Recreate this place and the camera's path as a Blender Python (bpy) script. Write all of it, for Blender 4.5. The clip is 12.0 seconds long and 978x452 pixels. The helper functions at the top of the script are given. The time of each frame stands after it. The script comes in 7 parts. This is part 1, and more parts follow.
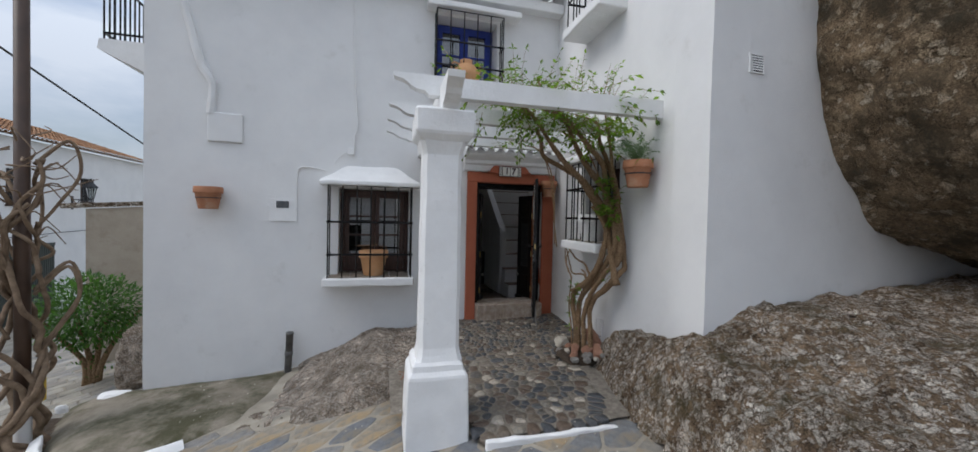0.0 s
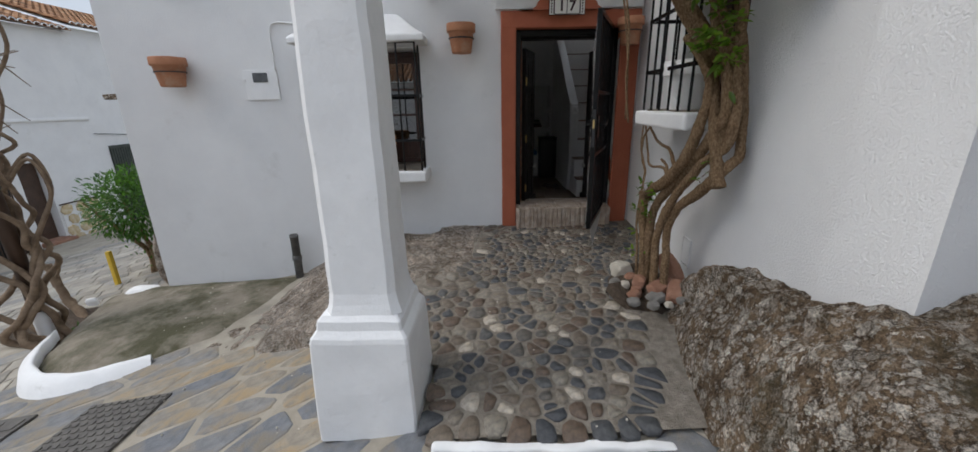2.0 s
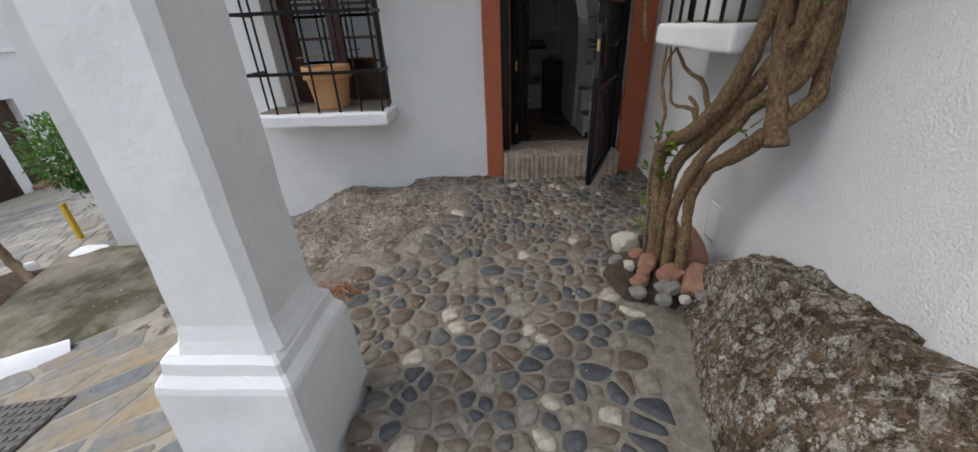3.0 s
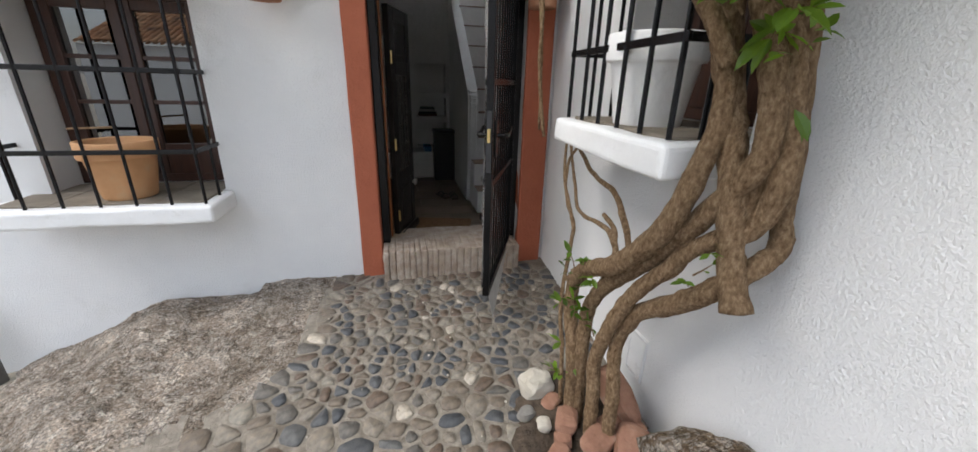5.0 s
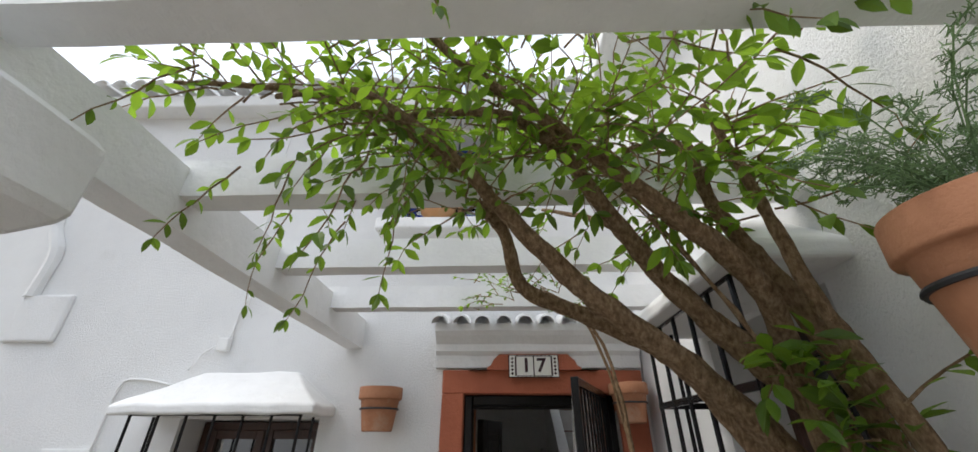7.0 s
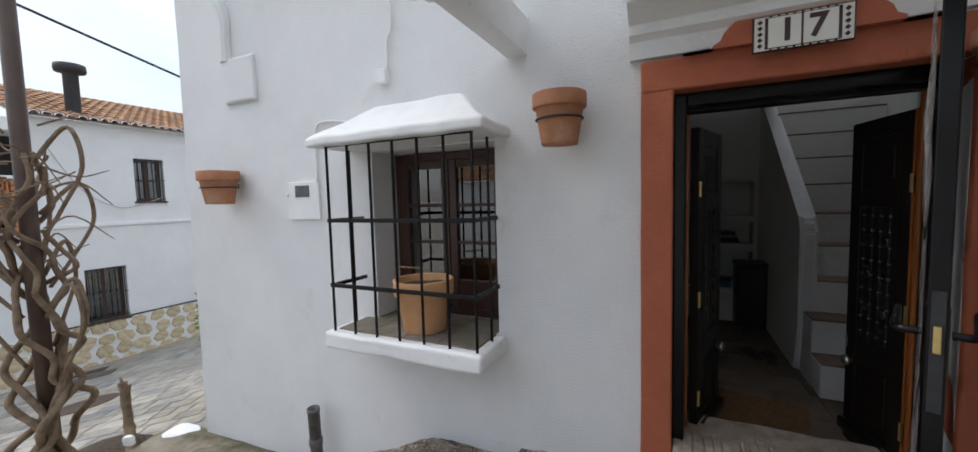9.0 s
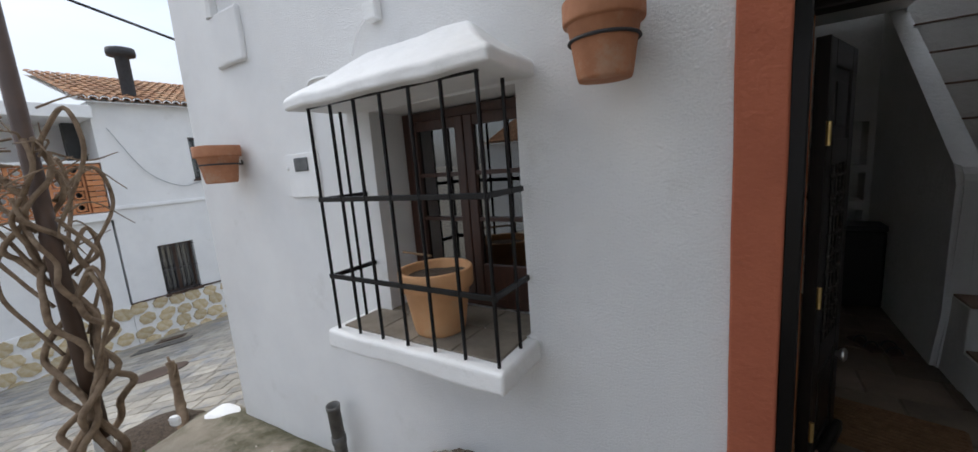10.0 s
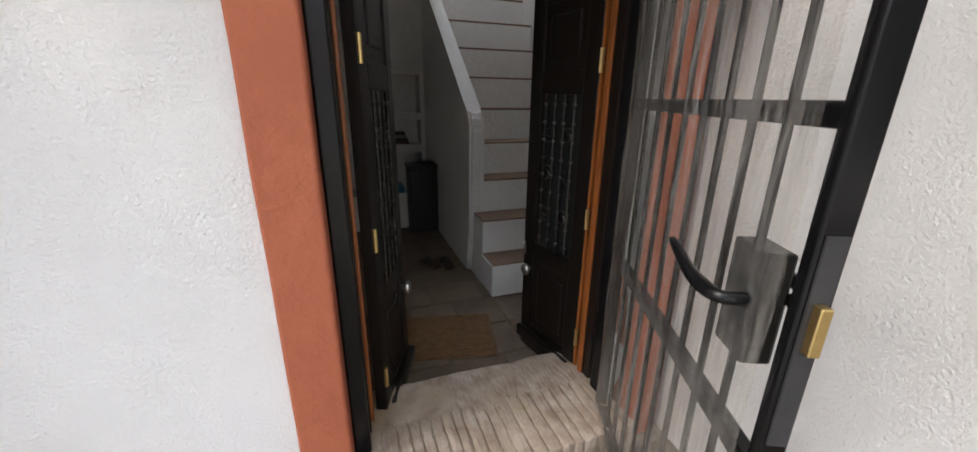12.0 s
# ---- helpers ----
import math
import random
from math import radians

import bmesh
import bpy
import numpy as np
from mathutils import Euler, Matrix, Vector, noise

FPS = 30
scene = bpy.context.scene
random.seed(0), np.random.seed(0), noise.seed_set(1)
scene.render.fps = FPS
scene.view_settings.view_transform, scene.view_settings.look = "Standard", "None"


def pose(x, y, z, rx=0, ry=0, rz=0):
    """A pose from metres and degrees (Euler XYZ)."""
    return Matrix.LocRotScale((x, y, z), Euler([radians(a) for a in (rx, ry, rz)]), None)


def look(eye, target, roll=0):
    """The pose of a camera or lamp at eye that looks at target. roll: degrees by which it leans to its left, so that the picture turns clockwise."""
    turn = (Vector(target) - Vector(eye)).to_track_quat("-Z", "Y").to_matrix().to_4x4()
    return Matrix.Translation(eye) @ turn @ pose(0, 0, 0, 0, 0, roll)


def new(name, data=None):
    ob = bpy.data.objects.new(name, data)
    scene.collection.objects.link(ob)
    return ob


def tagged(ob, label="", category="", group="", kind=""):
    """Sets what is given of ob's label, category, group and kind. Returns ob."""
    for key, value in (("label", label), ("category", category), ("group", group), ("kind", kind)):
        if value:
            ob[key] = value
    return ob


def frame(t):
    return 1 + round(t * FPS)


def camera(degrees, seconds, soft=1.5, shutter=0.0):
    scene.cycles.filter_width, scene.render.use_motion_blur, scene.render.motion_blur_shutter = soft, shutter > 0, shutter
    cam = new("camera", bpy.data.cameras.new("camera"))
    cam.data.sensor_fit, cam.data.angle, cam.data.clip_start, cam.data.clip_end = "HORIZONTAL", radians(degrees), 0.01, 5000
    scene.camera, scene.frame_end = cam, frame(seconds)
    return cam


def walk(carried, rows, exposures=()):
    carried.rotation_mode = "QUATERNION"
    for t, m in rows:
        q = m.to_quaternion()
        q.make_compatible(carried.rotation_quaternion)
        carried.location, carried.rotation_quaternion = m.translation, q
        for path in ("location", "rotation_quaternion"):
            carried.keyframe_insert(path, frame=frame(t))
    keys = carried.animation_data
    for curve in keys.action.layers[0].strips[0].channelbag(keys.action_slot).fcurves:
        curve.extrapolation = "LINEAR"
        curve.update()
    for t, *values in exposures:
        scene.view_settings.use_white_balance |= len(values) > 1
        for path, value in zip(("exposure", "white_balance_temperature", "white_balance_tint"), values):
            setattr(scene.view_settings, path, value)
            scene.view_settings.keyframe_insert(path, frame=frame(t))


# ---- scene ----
cam = camera(102.1, 12.0)
PATH = [
    (0, (-0.119, 0.094, 1.806), (0.413, 2.022, 1.763), 1.3),
    (0.5, (0.144, 0.426, 1.774), (0.595, 2.355, 1.495), 0.6),
    (1, (0.447, 0.846, 1.713), (0.825, 2.785, 1.402), 1.1),
    (1.5, (0.79, 1.217, 1.653), (0.934, 3.171, 1.255), -0.6),
    (2, (1.029, 1.574, 1.597), (1.026, 3.486, 1.01), -1.1),
    (2.5, (1.226, 2.011, 1.544), (1.148, 3.859, 0.782), -1.9),
    (2.7, (1.285, 2.157, 1.554), (1.197, 3.976, 0.728), -2.1),
    (4.3, (1.498, 3.104, 1.571), (1.589, 4.788, 0.496), -4.9),
    (4.5, (1.531, 3.142, 1.574), (1.722, 4.868, 0.582), -3.1),
    (5, (1.52, 3.139, 1.682), (1.938, 4.972, 1.001), 1.5),
    (5.5, (1.572, 3.148, 1.779), (2.084, 5.068, 1.551), 4.0),
    (6, (1.581, 3.105, 1.985), (1.923, 5.055, 2.268), 3.2),
    (6.5, (1.564, 3.044, 2.061), (1.674, 4.858, 2.895), 0.9),
    (7, (1.575, 3.021, 2.062), (1.548, 4.78, 3.013), 0.1),
    (7.5, (1.522, 3.096, 2.055), (1.407, 4.939, 2.822), 0.2),
    (7.7, (1.492, 3.125, 2.013), (1.302, 5.017, 2.633), 0.8),
    (9.3, (1.299, 4.073, 1.817), (0.346, 5.817, 1.587), -2.9),
    (9.5, (1.26, 4.224, 1.834), (0.258, 5.933, 1.562), -3.7),
    (10, (1.214, 4.454, 1.84), (0.14, 6.111, 1.519), -4.5),
    (10.5, (1.284, 4.646, 1.813), (0.499, 6.431, 1.368), -1.3),
    (11, (1.364, 4.788, 1.762), (1.165, 6.691, 1.183), 0.88),
    (11.5, (1.399, 4.862, 1.735), (1.711, 6.734, 1.107), -0.79),
    (12, (1.423, 5.006, 1.703), (2.06, 6.797, 1.083), 0.76),
]
# stops by which the clip's camera opens up as it nears the dark doorway, with its white balance
EXPOSURES = [(0.0, -0.08, 6250, 10), (0.7, 0.06, 6330, 10), (2.0, 0.02, 6450, 10), (4.5, 0.98, 6550, 10), (5.5, 1.05, 6550, 10), (6.0, 1.0, 6550, 10), (6.5, 0.85, 6600, 9), (7.0, 0.55, 6680, 9), (7.5, 0.42, 6750, 9), (9.5, 0.40, 6400, 10), (10.2, 0.32, 6450, 10), (10.5, 0.60, 6550, 10), (11.0, 1.45, 6850, 12), (12.0, 1.75, 6900, 12)]
walk(cam, [(t, look(eye, target, roll)) for t, eye, target, roll in PATH], EXPOSURES)


# ---------------------------------------------------------------- world and sun
SUN_EL, SUN_AZ = radians(48), radians(-94)
world = bpy.data.worlds.new("sky")
scene.world = world
world.use_nodes = True
wn, wl = world.node_tree.nodes, world.node_tree.links
wn.clear()
w_out = wn.new("ShaderNodeOutputWorld")
w_bg = wn.new("ShaderNodeBackground")
w_sky = wn.new("ShaderNodeTexSky")
w_sky.sky_type = "NISHITA"
w_sky.sun_disc = False
w_sky.sun_elevation, w_sky.sun_rotation = SUN_EL, SUN_AZ
w_sky.dust_density, w_sky.ozone_density = 2.0, 1.5
w_tc = wn.new("ShaderNodeTexCoord")
w_map = wn.new("ShaderNodeMapping")
w_map.inputs["Scale"].default_value = (1.6, 1.6, 5.0)
w_noise = wn.new("ShaderNodeTexNoise")
w_noise.inputs["Scale"].default_value = 1.7
w_noise.inputs["Detail"].default_value = 7
w_noise.inputs["Roughness"].default_value = 0.55
w_ramp = wn.new("ShaderNodeValToRGB")
w_ramp.color_ramp.elements[0].position, w_ramp.color_ramp.elements[0].color = 0.34, (0.25, 0.25, 0.25, 1)
w_ramp.color_ramp.elements[1].position, w_ramp.color_ramp.elements[1].color = 0.62, (0.9, 0.9, 0.9, 1)
w_mix = wn.new("ShaderNodeMix")
w_mix.data_type = "RGBA"
w_mix.inputs[7].default_value = (6.9, 7.4, 8.2, 1)
wl.new(w_tc.outputs["Generated"], w_map.inputs["Vector"])
wl.new(w_map.outputs[0], w_noise.inputs["Vector"])
wl.new(w_noise.outputs["Fac"], w_ramp.inputs["Fac"])
wl.new(w_ramp.outputs["Color"], w_mix.inputs[0])
wl.new(w_sky.outputs[0], w_mix.inputs[6])
# an overcast sky is dimmer near the horizon than overhead
w_sep = wn.new("ShaderNodeSeparateXYZ")
w_fall = wn.new("ShaderNodeMapRange")
w_fall.inputs[1].default_value, w_fall.inputs[2].default_value, w_fall.inputs[3].default_value, w_fall.inputs[4].default_value = 0.05, 0.8, 0.62, 1.35
w_dim = wn.new("ShaderNodeVectorMath")
w_dim.operation = "SCALE"
wl.new(w_tc.outputs["Generated"], w_sep.inputs[0])
wl.new(w_sep.outputs["Z"], w_fall.inputs[0])
wl.new(w_mix.outputs[2], w_dim.inputs[0])
wl.new(w_fall.outputs[0], w_dim.inputs["Scale"])
wl.new(w_dim.outputs[0], w_bg.inputs["Color"])
w_bg.inputs["Strength"].default_value = 0.138
wl.new(w_bg.outputs[0], w_out.inputs["Surface"])

sun_dir = Vector((math.sin(SUN_AZ) * math.cos(SUN_EL), math.cos(SUN_AZ) * math.cos(SUN_EL), math.sin(SUN_EL)))
sun_data = bpy.data.lights.new("sun", "SUN")
sun_data.energy, sun_data.angle, sun_data.color = 1.25, radians(28), (1.0, 0.96, 0.90)
sun = new("sun", sun_data)
sun.matrix_world = look(sun_dir * 40, (0, 0, 0))


# ---------------------------------------------------------------- materials
def ramp_node(nt, stops):
    r = nt.nodes.new("ShaderNodeValToRGB")
    while len(r.color_ramp.elements) < len(stops):
        r.color_ramp.elements.new(0.5)
    for e, (p, c) in zip(r.color_ramp.elements, stops):
        e.position, e.color = p, (*c, 1)
    return r


def noise_node(nt, scale, detail=5, rough=0.6, coord="Object", stretch=None):
    tc = nt.nodes.new("ShaderNodeTexCoord")
    n = nt.nodes.new("ShaderNodeTexNoise")
    n.inputs["Scale"].default_value, n.inputs["Detail"].default_value, n.inputs["Roughness"].default_value = scale, detail, rough
    if stretch:
        m = nt.nodes.new("ShaderNodeMapping")
        m.inputs["Scale"].default_value = stretch
        nt.links.new(tc.outputs[coord], m.inputs["Vector"])
        nt.links.new(m.outputs[0], n.inputs["Vector"])
    else:
        nt.links.new(tc.outputs[coord], n.inputs["Vector"])
    return n


def mat(name, stops, scale=6, rough=0.8, metal=0.0, bump=0.0, bscale=40, stain=None, vary=0.0, island=False, spec=0.5, stretch=None, bstretch=None, detail=5):
    """Noise-coloured principled material: stops of colour along a coarse noise, a second fine noise for grain and bump."""
    m = bpy.data.materials.new(name)
    m.use_nodes = True
    nt = m.node_tree
    b = nt.nodes["Principled BSDF"]
    b.inputs["Roughness"].default_value, b.inputs["Metallic"].default_value = rough, metal
    b.inputs["Specular IOR Level"].default_value = spec
    n = noise_node(nt, scale, detail, 0.62, stretch=stretch)
    r = ramp_node(nt, stops)
    nt.links.new(n.outputs["Fac"], r.inputs["Fac"])
    col = r.outputs["Color"]
    fine = noise_node(nt, bscale, 6, 0.65, stretch=bstretch)
    if stain:
        s_col, s_scale, s_low, s_high = stain
        sn = noise_node(nt, s_scale, 6, 0.7)
        sr = ramp_node(nt, [(s_low, (0, 0, 0)), (s_high, (1, 1, 1))])
        nt.links.new(sn.outputs["Fac"], sr.inputs["Fac"])
        mx = nt.nodes.new("ShaderNodeMix")
        mx.data_type = "RGBA"
        mx.inputs[7].default_value = (*s_col, 1)
        nt.links.new(sr.outputs["Color"], mx.inputs[0])
        nt.links.new(col, mx.inputs[6])
        col = mx.outputs[2]
    if vary:
        hsv = nt.nodes.new("ShaderNodeHueSaturation")
        if island:
            src = nt.nodes.new("ShaderNodeNewGeometry").outputs["Random Per Island"]
        else:
            src = nt.nodes.new("ShaderNodeObjectInfo").outputs["Random"]
        mr = nt.nodes.new("ShaderNodeMapRange")
        mr.inputs[3].default_value, mr.inputs[4].default_value = 1 - vary, 1 + vary
        nt.links.new(src, mr.inputs[0])
        nt.links.new(mr.outputs[0], hsv.inputs["Value"])
        nt.links.new(col, hsv.inputs["Color"])
        col = hsv.outputs["Color"]
    nt.links.new(col, b.inputs["Base Color"])
    if bump:
        bp = nt.nodes.new("ShaderNodeBump")
        bp.inputs["Strength"].default_value, bp.inputs["Distance"].default_value = 1.0, bump
        nt.links.new(fine.outputs["Fac"], bp.inputs["Height"])
        nt.links.new(bp.outputs[0], b.inputs["Normal"])
    return m


def random_palette(m, stops, island=False):
    """Colour each object, or each loose piece of one mesh, by its own random number, mixed with the grain already there."""
    nt = m.node_tree
    b = nt.nodes["Principled BSDF"]
    old = b.inputs["Base Color"].links[0].from_socket
    pick = nt.nodes.new("ShaderNodeNewGeometry").outputs["Random Per Island"] if island else nt.nodes.new("ShaderNodeObjectInfo").outputs["Random"]
    r = ramp_node(nt, stops)
    r.color_ramp.interpolation = "CONSTANT"
    mx = nt.nodes.new("ShaderNodeMix")
    mx.data_type, mx.blend_type = "RGBA", "MULTIPLY"
    mx.inputs[0].default_value = 1.0
    nt.links.new(pick, r.inputs["Fac"])
    nt.links.new(old, mx.inputs[6])
    nt.links.new(r.outputs["Color"], mx.inputs[7])
    nt.links.new(mx.outputs[2], b.inputs["Base Color"])
    return m


W1, W2 = (0.80, 0.80, 0.79), (0.74, 0.74, 0.735)
M_PLASTER = mat("whitewashed_plaster", [(0.3, W2), (0.6, W1)], 1.3, 0.85, bump=0.009, bscale=90, stain=((0.66, 0.655, 0.63), 2.2, 0.60, 0.82), spec=0.3)
M_TRIM = mat("white_paint", [(0.3, (0.76, 0.76, 0.75)), (0.65, (0.82, 0.82, 0.81))], 5, 0.7, bump=0.006, bscale=22, stain=((0.6, 0.6, 0.57), 9, 0.62, 0.8), spec=0.35)
M_RED = mat("terracotta_paint", [(0.3, (0.36, 0.098, 0.048)), (0.7, (0.43, 0.125, 0.062))], 4, 0.75, bump=0.008, bscale=30, stain=((0.30, 0.10, 0.06), 7, 0.62, 0.8))
M_IRON = mat("black_iron", [(0.3, (0.003, 0.003, 0.0035)), (0.7, (0.007, 0.007, 0.008))], 20, 0.24, 0.0, spec=0.28)
M_IRON_MATT = mat("matt_iron", [(0.3, (0.02, 0.02, 0.022)), (0.7, (0.035, 0.035, 0.038))], 20, 0.6, 0.0)
M_WOOD = mat("dark_stained_wood", [(0.3, (0.030, 0.012, 0.008)), (0.7, (0.060, 0.024, 0.014))], 9, 0.4, bump=0.002, bscale=30, stretch=(6, 6, 0.7))
M_DOOR = mat("blackened_wood", [(0.3, (0.006, 0.0045, 0.004)), (0.7, (0.014, 0.010, 0.008))], 9, 0.38, bump=0.002, bscale=30, stretch=(6, 6, 0.7), spec=0.3)
M_ORANGE = mat("varnished_pine", [(0.3, (0.20, 0.055, 0.012)), (0.7, (0.32, 0.10, 0.024))], 8, 0.4, bump=0.001, bscale=30, stretch=(8, 8, 0.6))
M_POT = mat("terracotta", [(0.3, (0.36, 0.15, 0.075)), (0.7, (0.47, 0.22, 0.12))], 9, 0.85, bump=0.004, bscale=40, stain=((0.46, 0.33, 0.24), 6, 0.52, 0.75))
M_POT_PALE = mat("pale_terracotta", [(0.3, (0.52, 0.27, 0.12)), (0.7, (0.60, 0.33, 0.16))], 6, 0.8, bump=0.003, bscale=40, stain=((0.5, 0.36, 0.22), 5, 0.55, 0.8))
M_SILL = mat("sill_slate_tile", [(0.3, (0.15, 0.125, 0.095)), (0.7, (0.24, 0.205, 0.16))], 7, 0.8, bump=0.004, bscale=30, vary=0.12)


def rock_mat(name, matrix, chips, chip_scale, moss, moss_low, moss_high, rough=0.92, pick_at=0.5, strength=0.85):
    """Broken conglomerate: pale chips of many sizes in a dark earthy matrix, with moss stains."""
    m = bpy.data.materials.new(name)
    m.use_nodes = True
    nt = m.node_tree
    L = nt.links
    b = nt.nodes["Principled BSDF"]
    b.inputs["Roughness"].default_value, b.inputs["Specular IOR Level"].default_value = rough, 0.25
    tc = nt.nodes.new("ShaderNodeTexCoord")
    warp = noise_node(nt, 13, 5, 0.7)
    add = nt.nodes.new("ShaderNodeVectorMath")
    add.operation = "MULTIPLY_ADD"
    add.inputs[1].default_value = (0.11, 0.11, 0.11)
    L.new(warp.outputs["Color"], add.inputs[0])
    L.new(tc.outputs["Object"], add.inputs[2])
    base = noise_node(nt, 7, 10, 0.75)
    br = ramp_node(nt, [(0.3, matrix[0]), (0.55, matrix[1]), (0.75, matrix[2])])
    L.new(base.outputs["Fac"], br.inputs["Fac"])
    col = br.outputs["Color"]
    hsum = None
    for k, sc in enumerate((chip_scale, chip_scale * 2.3)):
        edge = nt.nodes.new("ShaderNodeTexVoronoi")
        edge.feature = "DISTANCE_TO_EDGE"
        edge.inputs["Scale"].default_value = sc
        cell = nt.nodes.new("ShaderNodeTexVoronoi")
        cell.inputs["Scale"].default_value = sc
        for v in (edge, cell):
            L.new(add.outputs[0], v.inputs["Vector"])
        er = ramp_node(nt, [(0.03, (0, 0, 0)), (0.12, (1, 1, 1))])
        L.new(edge.outputs["Distance"], er.inputs["Fac"])
        sep = nt.nodes.new("ShaderNodeSeparateColor")
        L.new(cell.outputs["Color"], sep.inputs[0])
        pick = ramp_node(nt, [(pick_at - 0.08, (0, 0, 0)), (pick_at, (1, 1, 1))])
        L.new(sep.outputs[0], pick.inputs["Fac"])
        mul = nt.nodes.new("ShaderNodeMath")
        mul.operation = "MULTIPLY"
        L.new(er.outputs["Color"], mul.inputs[0])
        L.new(pick.outputs["Color"], mul.inputs[1])
        cr = ramp_node(nt, [(0.0, chips[0]), (0.5, chips[1]), (1.0, chips[2])])
        L.new(sep.outputs[1], cr.inputs["Fac"])
        mx = nt.nodes.new("ShaderNodeMix")
        mx.data_type = "RGBA"
        sc_mul = nt.nodes.new("ShaderNodeMath")
        sc_mul.operation = "MULTIPLY"
        sc_mul.inputs[1].default_value = strength if k == 0 else strength * 0.75
        L.new(mul.outputs[0], sc_mul.inputs[0])
        L.new(sc_mul.outputs[0], mx.inputs[0])
        L.new(col, mx.inputs[6])
        L.new(cr.outputs["Color"], mx.inputs[7])
        col = mx.outputs[2]
        if hsum is None:
            hsum = mul.outputs[0]
        else:
            ad = nt.nodes.new("ShaderNodeMath")
            ad.operation = "MULTIPLY_ADD"
            ad.inputs[1].default_value = 0.5
            L.new(mul.outputs[0], ad.inputs[0])
            L.new(hsum, ad.inputs[2])
            hsum = ad.outputs[0]
    grain = noise_node(nt, 85, 6, 0.72)
    gr = ramp_node(nt, [(0.34, (0.30, 0.28, 0.26)), (0.60, (1.32, 1.32, 1.32))])
    L.new(grain.outputs["Fac"], gr.inputs["Fac"])
    gm = nt.nodes.new("ShaderNodeMix")
    gm.data_type, gm.blend_type = "RGBA", "MULTIPLY"
    gm.inputs[0].default_value = 1.0
    L.new(col, gm.inputs[6])
    L.new(gr.outputs["Color"], gm.inputs[7])
    crack = nt.nodes.new("ShaderNodeTexVoronoi")
    crack.feature = "DISTANCE_TO_EDGE"
    crack.inputs["Scale"].default_value = 4.5
    wide = nt.nodes.new("ShaderNodeVectorMath")
    wide.operation = "MULTIPLY_ADD"
    wide.inputs[1].default_value = (0.5, 0.5, 0.5)
    L.new(noise_node(nt, 3.5, 8, 0.7).outputs["Color"], wide.inputs[0])
    L.new(tc.outputs["Object"], wide.inputs[2])
    L.new(wide.outputs[0], crack.inputs["Vector"])
    ck = ramp_node(nt, [(0.0, (0.22, 0.20, 0.17)), (0.035, (1, 1, 1))])
    L.new(crack.outputs["Distance"], ck.inputs["Fac"])
    area = ramp_node(nt, [(0.36, (0.78, 0.74, 0.68)), (0.5, (1.2, 1.19, 1.17)), (0.64, (1.6, 1.58, 1.55))])
    L.new(noise_node(nt, 3.2, 8, 0.68).outputs["Fac"], area.inputs["Fac"])
    for extra in (ck, area):
        em = nt.nodes.new("ShaderNodeMix")
        em.data_type, em.blend_type = "RGBA", "MULTIPLY"
        em.inputs[0].default_value = 1.0
        L.new(gm.outputs[2], em.inputs[6])
        L.new(extra.outputs["Color"], em.inputs[7])
        gm = em
    mo = noise_node(nt, 1.9, 9, 0.72)
    mr = ramp_node(nt, [(moss_low, (0, 0, 0)), (moss_high, (1, 1, 1))])
    L.new(mo.outputs["Fac"], mr.inputs["Fac"])
    mm = nt.nodes.new("ShaderNodeMix")
    mm.data_type = "RGBA"
    mm.inputs[7].default_value = (*moss, 1)
    L.new(mr.outputs["Color"], mm.inputs[0])
    L.new(gm.outputs[2], mm.inputs[6])
    L.new(mm.outputs[2], b.inputs["Base Color"])
    hg = nt.nodes.new("ShaderNodeMath")
    hg.operation = "MULTIPLY_ADD"
    hg.inputs[1].default_value = 0.9
    L.new(grain.outputs["Fac"], hg.inputs[0])
    L.new(hsum, hg.inputs[2])
    bp = nt.nodes.new("ShaderNodeBump")
    bp.inputs["Distance"].default_value = 0.045
    L.new(hg.outputs[0], bp.inputs["Height"])
    L.new(bp.outputs[0], b.inputs["Normal"])
    return m


M_ROCK = rock_mat("conglomerate_rock", ((0.070, 0.044, 0.024), (0.24, 0.172, 0.112), (0.48, 0.395, 0.30)), ((0.40, 0.345, 0.29), (0.60, 0.545, 0.48), (0.76, 0.715, 0.645)), 19, (0.085, 0.068, 0.030), 0.54, 0.68, 0.92, 0.60, 0.95)
M_ROCK_PALE = rock_mat("worn_rock", ((0.17, 0.125, 0.09), (0.43, 0.36, 0.295), (0.62, 0.555, 0.48)), ((0.52, 0.455, 0.40), (0.66, 0.60, 0.535), (0.76, 0.715, 0.65)), 26, (0.12, 0.098, 0.052), 0.58, 0.72, 0.92, 0.55, 0.8)
M_BOULDER = rock_mat("weathered_boulder", ((0.075, 0.054, 0.033), (0.26, 0.19, 0.12), (0.50, 0.39, 0.27)), ((0.27, 0.205, 0.13), (0.44, 0.345, 0.235), (0.66, 0.58, 0.46)), 11, (0.075, 0.060, 0.038), 0.48, 0.63, 0.92, 0.80, 0.8)

